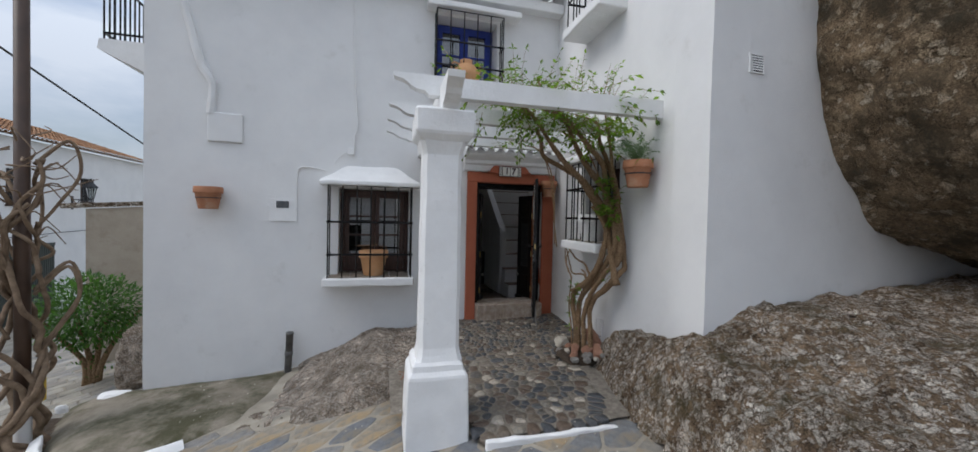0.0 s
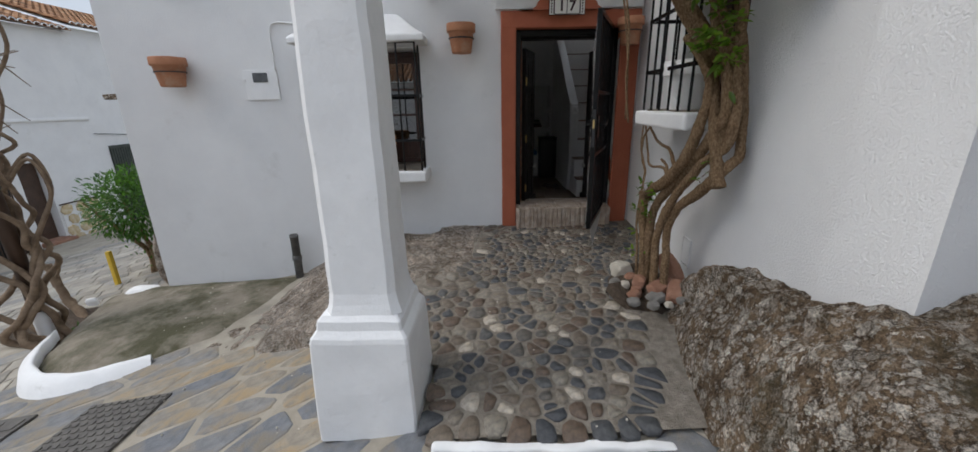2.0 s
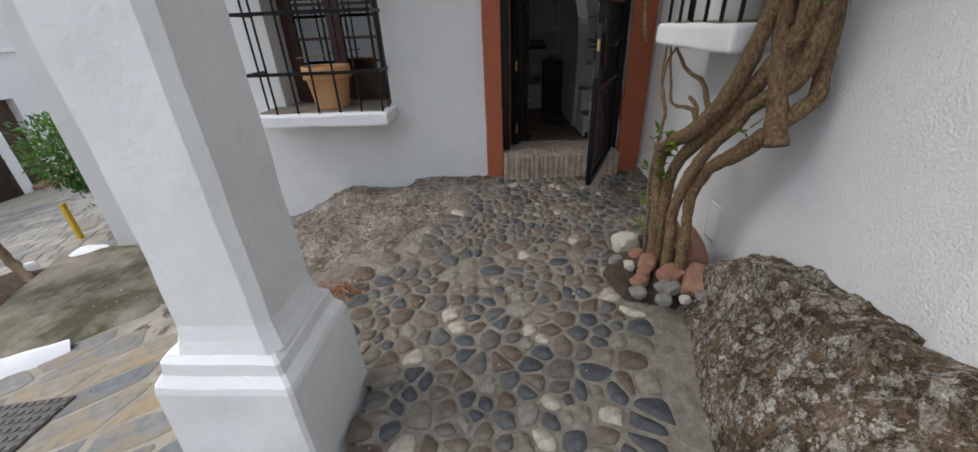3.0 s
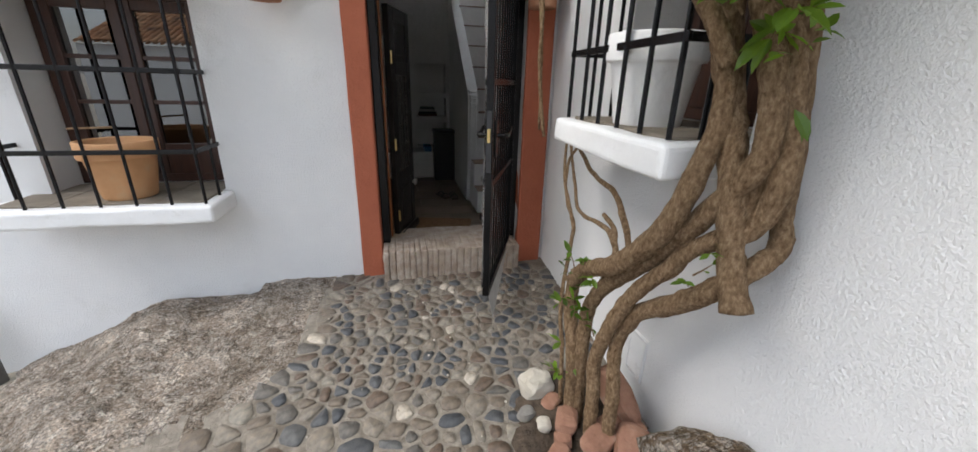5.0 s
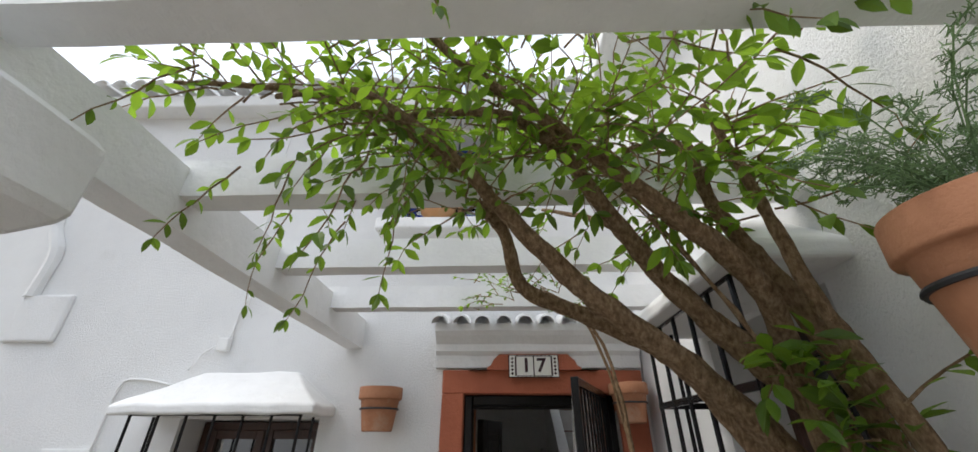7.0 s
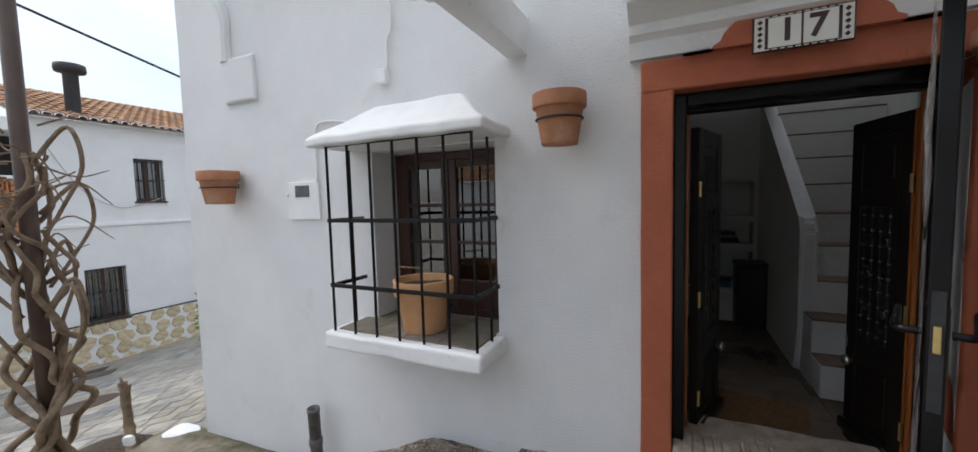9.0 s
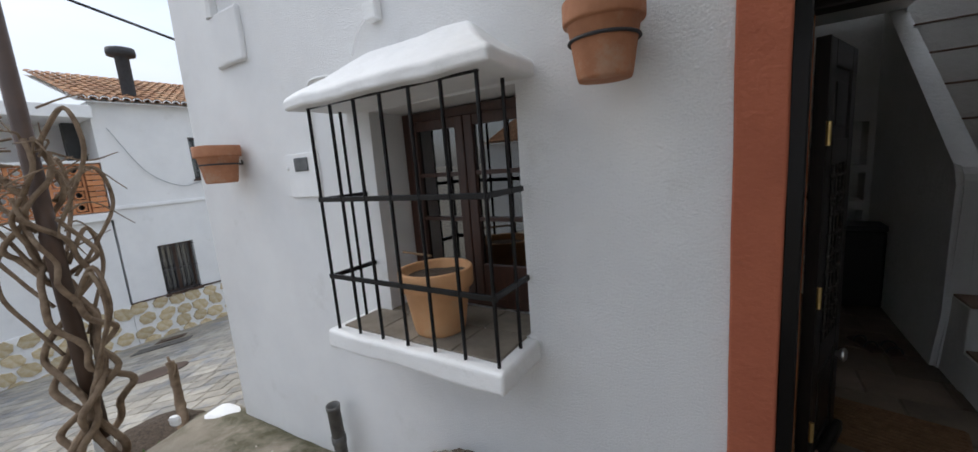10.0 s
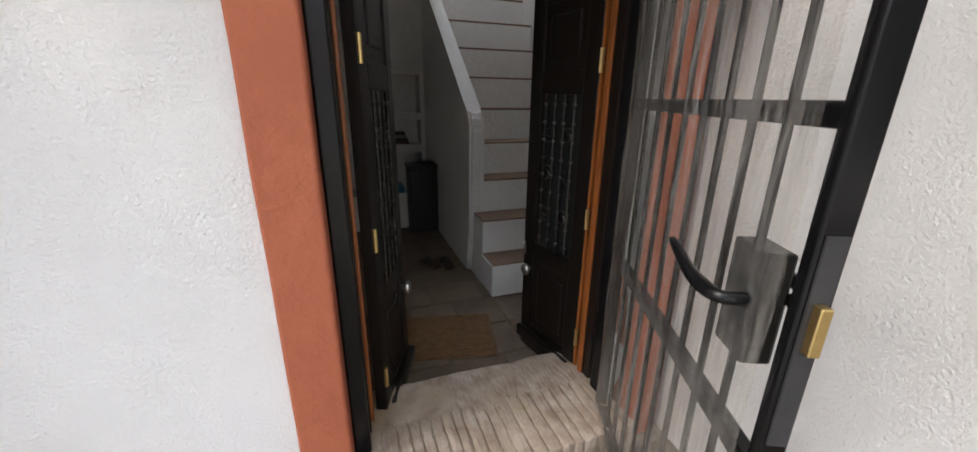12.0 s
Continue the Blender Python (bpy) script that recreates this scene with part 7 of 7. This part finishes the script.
# round leafy bush with a short trunk
bush = thing("bush", "dense rounded green shrub on a short trunk", "shrub", (-4.4, 7.55, -0.92))
for k in range(4):
    pts, rad = curve_points([(0.04 * k - 0.05, 0.02 * k, 0, 0.05), (0.08 * k - 0.1, 0.05, 0.35, 0.04), (0.22 * k - 0.3, 0.12 * (k - 1.5), 0.85, 0.028), (0.4 * k - 0.55, 0.2 * (k - 1.5), 1.25, 0.014)], 5)
    part("trunk", tube(pts, rad, 8, rough=0.1, seed=k), M_BARK, bush, "", True)
bl = bmesh.new()
BR = random.Random(9)
for k in range(3800):
    d = rvec(BR)
    lump = 1 + 0.22 * noise.noise(d * 2.6 + Vector((4, 4, 4)))
    r = BR.random() ** 0.35 * lump
    p = Vector((d.x * 0.66, d.y * 0.62, d.z * 0.56)) * r + Vector((0, 0, 1.15))
    if p.z < 0.62:
        continue
    L = BR.uniform(0.06, 0.10)
    leaf_into(bl, p, (d + rvec(BR) * 0.8 + Vector((0, 0, 0.2))), Vector((0, 0, 1)) + rvec(BR) * 0.6, L, L * 0.34, 0.2, 0.3)
for k in range(60):
    p0 = Vector((BR.gauss(0, 0.15), BR.gauss(0, 0.15), BR.uniform(0.1, 0.6)))
    leaf_into(bl, p0, rvec(BR), Vector((0, 0, 1)), 0.07, 0.03)
tagged(part("crown", bl, M_LEAF_D, bush, "many narrow green leaves", recalc=False), kind="stuff")

# rock at the gable foot beside the bush
loose = loose_stone("rounded brown rock at the gable foot", (-3.45, 6.95, -0.35), (0.28, 0.32, 0.55), M_ROCK_PALE, 9.0)
loose["group"] = "rocks at the gable foot"

# planting pit with a sawn stump
pit = wobble(lathe([(0, 0.05), (0.35, 0.05), (0.62, 0.02), (0.70, -0.05)], 22), 0.06, 4)
solo("planting_pit", pit, M_SOIL, "dark soil planting pit at the street edge", "soil", kind="structure", smooth=True, at=pose(-3.85, 5.75, -0.80) @ Matrix.Diagonal((1.1, 0.65, 1, 1)))
stump = thing("stump", "pruned bare stump growing from the pit", "stump", (-4.2, 5.95, -0.84))
pts, rad = curve_points([(0.32, -0.10, 0.02, 0.055), (0.16, -0.02, 0.12, 0.05), (0.02, 0.02, 0.26, 0.048), (-0.05, 0.04, 0.48, 0.045), (-0.10, 0.05, 0.70, 0.04)], 6)
part("trunk", wobble(tube(pts, rad, 9, rough=0.12, seed=3), 0.01, 12), M_BARK_GREY, stump, "", True)
for c in ([(-0.06, 0.04, 0.5, 0.022), (0.02, 0.05, 0.62, 0.014), (0.06, 0.05, 0.70, 0.008)], [(-0.09, 0.05, 0.64, 0.02), (-0.16, 0.05, 0.74, 0.012)]):
    pts, rad = curve_points(c, 4)
    part("branch_stub", tube(pts, rad, 7), M_BARK_GREY, stump, "", True)
weeds = bmesh.new()
for k in range(60):
    p = Vector((BR.gauss(0, 0.10), BR.gauss(0, 0.08), 0))
    leaf_into(weeds, p, Vector((BR.uniform(-1, 1), BR.uniform(-1, 1), 0.8)), Vector((0, 0, 1)), 0.09, 0.022)
wd = part("weeds", weeds, M_LEAF_D, None, recalc=False, at=pose(-3.55, 5.45, -0.76))
tagged(wd, "tuft of green weeds in the soil pit", "weeds", kind="stuff")
post = thing("marker_post", "short yellow marker post in the pit", "post", (-4.75, 7.2, -0.98))
part("post", box(-0.03, 0.03, -0.03, 0.03, 0, 0.56, 0.006), M_YELLOW, post)

# iron pole wrapped in twisted dry vine
PX, PY = -3.62, 5.22
pole = thing("pole", "rusty dark iron pole with a whitewashed foot", "pole", (PX, PY, -0.78))
part("shaft", lathe([(0.0, 0.0), (0.062, 0.0), (0.062, 2.2), (0.068, 2.22), (0.068, 2.3), (0.060, 2.32), (0.056, 7.4), (0, 7.4)], 14), M_BROWN, pole, "", True)
part("painted_foot", lathe([(0.067, 0.0), (0.067, 0.42), (0.063, 0.44)], 14), M_TRIM, pole, "whitewashed foot", True)
dry = thing("dry_vine", "leafless twisted grey-brown vine wound round the pole", "vine", (PX, PY, -0.75))
VR = random.Random(21)
for k in range(7):
    ph, hand = VR.uniform(0, 6.28), (1 if k % 2 else -1)
    ctrl = [(VR.uniform(0.1, 0.4), VR.uniform(-0.15, 0.15), 0.0, 0.035)]
    h = VR.uniform(2.3, 3.3)
    n = 15
    for i in range(1, n):
        z = h * i / n
        R = 0.10 + 0.09 * VR.random() + (0.10 if VR.random() < 0.18 else 0)
        a = ph + hand * z * VR.uniform(2.8, 3.4)
        ctrl.append((R * math.cos(a), R * math.sin(a), z, 0.034 * (1 - 0.5 * z / h)))
    pts, rad = curve_points(ctrl, 6)
    part("stem", wobble(tube(pts, rad, 7, rough=0.08, seed=k), 0.006, 12), M_BARK_GREY, dry, "", True)
for k in range(9):
    a, z = VR.uniform(0, 6.28), VR.uniform(1.6, 3.1)
    R = VR.uniform(0.30, 0.52)
    c, s = math.cos(a), math.sin(a)
    ctrl = [(0.08 * c, 0.08 * s, z, 0.02), (R * 0.8 * c, R * 0.8 * s, z + 0.28, 0.018), (R * c, R * s, z - 0.05, 0.017), (R * 0.6 * c, R * 0.6 * s, z - 0.40, 0.016), (0.1 * c, 0.1 * s, z - 0.65, 0.015)]
    pts, rad = curve_points(ctrl, 6)
    part("loop", tube(pts, rad, 7, rough=0.06, seed=k), M_BARK_GREY, dry, "", True)
for k in range(34):
    a, z = VR.uniform(0, 6.28), VR.uniform(2.0, 3.3)
    R = VR.uniform(0.25, 0.6)
    c, s = math.cos(a), math.sin(a)
    b2 = a + VR.uniform(-0.9, 0.9)
    ctrl = [(0.1 * c, 0.1 * s, z, 0.010), (R * 0.6 * c, R * 0.6 * s, z + VR.uniform(-0.1, 0.15), 0.008), (R * math.cos(b2), R * math.sin(b2), z + VR.uniform(-0.15, 0.2), 0.004)]
    pts, rad = curve_points(ctrl, 4)
    part("twig", tube(pts, rad, 5), M_BARK_GREY, dry)

# iron covers and gratings in the street
def cover(label, x, y, w, d, turn, ribs, material=M_IRON_MATT):
    z = street_z(x, y)
    c = thing("drain_cover", label, "drain cover", kind="structure")
    c.matrix_world = pose(x, y, z - 0.004, 0, -math.degrees(math.atan(0.17)), 0) @ pose(0, 0, 0, 0, 0, turn)
    part("plate", box(-w / 2, w / 2, -d / 2, d / 2, -0.01, 0.008, 0.003, 1), material, c)
    for i in range(ribs):
        for j in range(int(ribs * d / w)):
            m = max(int(ribs * d / w), 1)
            part("stud", box(-w / 2 + w * (i + 0.2) / ribs, -w / 2 + w * (i + 0.8) / ribs, -d / 2 + d * (j + 0.25) / m, -d / 2 + d * (j + 0.75) / m, 0.008, 0.014), material, c)


M_COVER = mat("worn_cast_iron", [(0.3, (0.06, 0.055, 0.05)), (0.7, (0.13, 0.12, 0.105))], 12, 0.6, bump=0.002, bscale=50)
cover("square studded iron cover set in the paving", -1.62, 3.68, 0.62, 0.62, 0, 10, M_COVER)
cover("plain iron cover let into the street", -2.62, 3.80, 0.5, 0.4, 0, 3, M_COVER)
cover("long iron cover in the street", -10.6, 7.7, 1.1, 0.6, 60, 4, M_COVER)
cover("small rusty cover in the street", -11.3, 8.1, 0.6, 0.5, 60, 3, M_BROWN)
rd = thing("drain_cover", "round rusty iron cover in the street", "drain cover", (-7.6, 6.75, street_z(-7.6, 6.75) - 0.005), kind="structure")
rd.matrix_world = pose(-7.6, 6.75, street_z(-7.6, 6.75) - 0.008, 0, -math.degrees(math.atan(0.17)), 0)
part("plate", lathe([(0, 0.01), (0.38, 0.01), (0.42, 0.004), (0.43, -0.02)], 30), M_BROWN, rd)

# house across the street, behind the walker: it shows in the window panes
opp = thing("opposite_house", "white house with tiled roof across the street", "house", (0, 0, 0))
part("wall", plaster_wall((9.0, -7.5), (-9.0, -7.5), -2.5, 2.6, 0.4, [(4.0, 5.0, 0.0, 1.3), (10.0, 11.0, 0.0, 1.3)], 0.6, 0.02, 6.0), M_PLASTER, opp)
part("roof", tiled_roof(-9.0, 9.0, 0.25, 2.6, 4.0, 1.6, M_ROOF), M_ROOF, opp, "curved clay tiles, orange and brown", False, pose(0, -7.5, 0, 0, 0, 90), recalc=False)
# black board in place of shaded rooms behind the two openings
part("room_board", box(-8.5, 8.5, -9.0, -8.8, -2.5, 2.5), M_BLACKP_ROOM, opp, "black board standing in for the unlit rooms behind the windows")

# ---------------------------------------------------------------- pieces of floors: cobbles, flagstones, slabs
CR = random.Random(33)


def cell_of(i, seeds, joint, reach):
    """Outline of the stone at seed i: its share of the ground, kept half a joint away from each neighbour's."""
    px, py = seeds[i]
    poly = [(px - reach, py - reach), (px + reach, py - reach), (px + reach, py + reach), (px - reach, py + reach)]
    near = sorted((q for k, q in enumerate(seeds) if k != i and abs(q[0] - px) < 2 * reach and abs(q[1] - py) < 2 * reach), key=lambda q: (q[0] - px) ** 2 + (q[1] - py) ** 2)[:16]
    for qx, qy in near:
        dx, dy = qx - px, qy - py
        far_off = math.hypot(dx, dy)
        dx, dy = dx / far_off, dy / far_off
        limit = far_off / 2 - joint
        cut = []
        for (ax, ay), (bx2, by2) in zip(poly, poly[1:] + poly[:1]):
            da, db = (ax - px) * dx + (ay - py) * dy - limit, (bx2 - px) * dx + (by2 - py) * dy - limit
            if da <= 0:
                cut.append((ax, ay))
            if da * db < 0:
                t = da / (da - db)
                cut.append((ax + (bx2 - ax) * t, ay + (by2 - ay) * t))
        poly = cut
        if len(poly) < 3:
            return []
    return poly


def rounded(poly, share=0.26):
    """Cut the corners of an outline, once."""
    out = []
    for (ax, ay), (bx2, by2) in zip(poly, poly[1:] + poly[:1]):
        out += [(ax + (bx2 - ax) * share, ay + (by2 - ay) * share), (bx2 + (ax - bx2) * share, by2 + (ay - by2) * share)]
    return out


def stone_into(bm, outline, cx, cy, height, crown, low=-0.02):
    """A low stone on the outline: upright side, worn shoulder and slightly domed top; height(x, y) is the ground."""
    rings = []
    for scale, z in ((1.0, low), (0.99, 0.0), (0.94, crown * 0.85)):
        rings.append([bm.verts.new((x * scale, y * scale, height(cx + x * scale, cy + y * scale) + z)) for x, y in outline])
    n = len(outline)
    for lo, hi in zip(rings, rings[1:]):
        for k in range(n):
            bm.faces.new((lo[k], lo[(k + 1) % n], hi[(k + 1) % n], hi[k]))
    top = bm.verts.new((0, 0, height(cx, cy) + crown))
    for k in range(n):
        bm.faces.new((rings[-1][k], rings[-1][(k + 1) % n], top))


def scatter(x0, x1, y0, y1, gap_at, keep, rng, tries):
    """Places at least gap_at(x, y) apart, by throwing darts."""
    spots, grid = [], {}
    for _ in range(tries):
        x, y = rng.uniform(x0, x1), rng.uniform(y0, y1)
        if not keep(x, y):
            continue
        g = gap_at(x, y)
        cell = (int(x / 0.2), int(y / 0.2))
        if any((x - a) ** 2 + (y - b) ** 2 < (0.5 * (g + c)) ** 2 for i in (-1, 0, 1) for j in (-1, 0, 1) for a, b, c in grid.get((cell[0] + i, cell[1] + j), ())):
            continue
        grid.setdefault(cell, []).append((x, y, g))
        spots.append((x, y))
    return spots


INNER = [(0.72, 3.2), (1.80, 3.16), (1.96, 3.5), (2.08, 4.05), (2.05, 4.3), (2.04, 4.75), (2.3, 4.85), (2.62, 5.1), (2.64, 6.1), (1.05, 6.1), (0.99, 5.75), (0.91, 5.25), (0.7, 4.84), (0.36, 4.62), (0.42, 4.3), (0.5, 3.95), (0.74, 3.86)]
cobble_spots = scatter(0.2, 2.8, 3.0, 6.3, lambda x, y: CR.choice((0.055, 0.08, 0.11, 0.14, 0.165)) * (1.0 if y < 4.9 else 0.72), lambda x, y: inside(INNER, x, y) and not (x > 1.2 and y > WALL_Y - 0.17), CR, 26000)
order = sorted(range(len(cobble_spots)), key=lambda i: cobble_spots[i][1])
small = bmesh.new()
made = 0
for i in order:
    x, y = cobble_spots[i]
    cell = cell_of(i, cobble_spots, CR.uniform(0.005, 0.012), 0.09)
    if len(cell) < 3:
        continue
    mx, my = sum(p[0] for p in cell) / len(cell), sum(p[1] for p in cell) / len(cell)
    outline = rounded([((px - mx) * CR.uniform(0.88, 1.0), (py - my) * CR.uniform(0.88, 1.0)) for px, py in cell], 0.2)
    crown = CR.uniform(0.004, 0.008)
    if made < 300 and max(math.hypot(*p) for p in outline) > 0.035:
        one = bmesh.new()
        stone_into(one, outline, mx, my, lambda px, py: patio_z(px, py) - patio_z(mx, my), crown)
        o = new("cobble", mesh_of("cobble", one, M_COB, True))
        o.parent, o.matrix_basis = patio, pose(mx, my, patio_z(mx, my) + 0.003)
        made += 1
    else:
        start = len(small.verts)
        stone_into(small, outline, mx, my, lambda px, py: patio_z(px, py) + 0.003, crown)
        small.verts.ensure_lookup_table()
        for v in small.verts[start:]:
            v.co.x += mx
            v.co.y += my
rest = part("small_cobbles", small, M_COB_SMALL, patio, "many small river stones near the doorway", True)
tagged(rest, kind="stuff")


# flagstones in slanting rows over the street
ground = bpy.data.objects["ground"]
far = bmesh.new()
ang = radians(34)
ca, sa = math.cos(ang), math.sin(ang)
v = -14.0
far_list = []
while v < 14.0:
    h = CR.uniform(0.20, 0.30)
    u = -20.0 + CR.uniform(0, 0.3)
    while u < 14.0:
        w = CR.uniform(0.20, 0.50)
        x, y = (u + w / 2) * ca - (v + h / 2) * sa, (u + w / 2) * sa + (v + h / 2) * ca
        ok = -11.9 < x < 2.05 and -2.6 < y < 14.0
        ok = ok and not (y > 3.1 and 0.15 < x) and not inside(ROCK_R, x, y) and not inside(ROCK_L, x, y) and not inside(MOUND, x, y)
        ok = ok and not (x > -3.1 and y > 6.05) and not (x > -5.3 and y > 8.6) and not ((x - 0.368) ** 2 + (y - 3.535) ** 2 < 0.10)
        ok = ok and not any(abs(x - a) < b and abs(y - c) < d for a, b, c, d in ((-1.62, 0.42, 3.68, 0.42), (-2.62, 0.35, 3.8, 0.3), (-3.85, 0.8, 5.75, 0.5), (-7.6, 0.55, 6.75, 0.55), (-10.6, 0.6, 7.7, 0.6)))
        if ok:
            if not (-3.0 < x < 2.05 and 0.8 < y < 6.0):
                far_list.append((x, y, w, h))
        u += w + 0.012
    v += h + 0.014
# the nearer ones are irregular slabs, longer along the slant of the rows
def paved(x, y):
    ok = -3.0 < x < 2.05 and 0.8 < y < 6.0 and not (y > 3.1 and 0.15 < x)
    ok = ok and not inside(ROCK_R, x, y) and not inside(ROCK_L, x, y) and not inside(MOUND, x, y) and not ((x - 0.368) ** 2 + (y - 3.535) ** 2 < 0.10)
    return ok and not (abs(x + 1.62) < 0.42 and abs(y - 3.68) < 0.42) and not (abs(x + 2.62) < 0.35 and abs(y - 3.8) < 0.3)


LONG = 1.9
turned = scatter(-4.5, 4.5, -4.5, 6.5, lambda u, v: CR.choice((0.15, 0.19, 0.23, 0.27)), lambda u, v: paved(u * LONG * ca - v * sa, u * LONG * sa + v * ca), CR, 30000)
placed = []
for i in range(len(turned)):
    cell = cell_of(i, turned, 0.006, 0.17)
    if len(cell) < 3:
        continue
    plan = [(u * LONG * ca - v * sa, u * LONG * sa + v * ca) for u, v in cell]
    mx, my = sum(p[0] for p in plan) / len(plan), sum(p[1] for p in plan) / len(plan)
    placed.append((my, mx, [((px - mx) * CR.uniform(0.92, 1.0), (py - my) * CR.uniform(0.92, 1.0)) for px, py in plan]))
placed.sort(reverse=True)
for my, mx, plan in placed[:300]:
    one = bmesh.new()
    stone_into(one, rounded(plan, 0.16), mx, my, lambda px, py: street_z(px, py) - street_z(mx, my), CR.uniform(0.004, 0.007), -0.012)
    o = new("flagstone", mesh_of("flagstone", one, M_SLAB))
    o.parent, o.matrix_basis = ground, pose(mx, my, street_z(mx, my) - 0.0175)
verts, faces = [], []
for x, y, w, h in far_list:
    a = ang + CR.uniform(-0.08, 0.08)
    c, s = math.cos(a), math.sin(a)
    i = len(verts)
    for k in range(3):
        f = (1.0, 1.0, 0.94)[k]
        dz = (-0.04, -0.012, -0.006)[k]
        for sx, sy in ((-0.5, -0.5), (0.5, -0.5), (0.5, 0.5), (-0.5, 0.5)):
            rx, ry = sx * w * f * 0.97, sy * h * f * 0.96
            px, py = x + rx * c - ry * s, y + rx * s + ry * c
            verts.append((px, py, street_z(px, py) + dz))
    for k in range(2):
        for j in range(4):
            faces.append((i + 4 * k + j, i + 4 * k + (j + 1) % 4, i + 4 * k + 4 + (j + 1) % 4, i + 4 * k + 4 + j))
    faces.append((i + 8, i + 9, i + 10, i + 11))
M_SLAB_FAR = mat("street_flagstone", [(0.3, (0.22, 0.205, 0.18)), (0.5, (0.31, 0.285, 0.24)), (0.7, (0.38, 0.345, 0.285))], 4, 0.75, bump=0.006, bscale=24, stain=((0.20, 0.205, 0.21), 1.6, 0.5, 0.66), vary=0.24, island=True, detail=8)
me = bpy.data.meshes.new("street_paving")
me.from_pydata(verts, [], faces)
me.materials.append(M_SLAB_FAR)
pv = new("street_paving", me)
pv.parent = ground
tagged(pv, "many grey and tan flagstones of the street", kind="stuff")

# hall floor slabs
hf = bpy.data.objects["hall_floor_bed"]
y = WALL_Y + 0.43
while y < 10.0:
    d = CR.uniform(0.30, 0.42)
    x = 0.96
    while x < 2.4:
        w = CR.uniform(0.32, 0.5)
        part("floor_slab", box(x + 0.006, min(x + w, 2.46) - 0.006, y + 0.006, y + d - 0.006, FZ - 0.03, FZ + CR.uniform(-0.003, 0.002), 0.006, 1), M_FLOORIN, hf)
        x += w
    y += d

# bits of litter and grit on the paving
grit_r = random.Random(4)
gb = bmesh.new()
for k in range(260):
    x, y = grit_r.uniform(-2.6, 2.0), grit_r.uniform(1.5, 6.0)
    if inside(ROCK_L, x, y) or inside(ROCK_R, x, y) or (0.1 < x < 0.75 and 3.1 < y < 3.8):
        continue
    z = patio_z(x, y) + 0.012 if inside(PATIO, x, y) else street_z(x, y) - 0.004
    if inside(MOUND, x, y):
        z = mound_z(x, y) + 0.004
    r = grit_r.uniform(0.003, 0.008)
    s = bmesh.ops.create_icosphere(gb, subdivisions=1, radius=r)
    bmesh.ops.translate(gb, vec=(x, y, z), verts=s["verts"])
gr = part("grit", gb, M_PALESTONE, None)
tagged(gr, "scattered pale grit on the paving", "grit", kind="stuff")
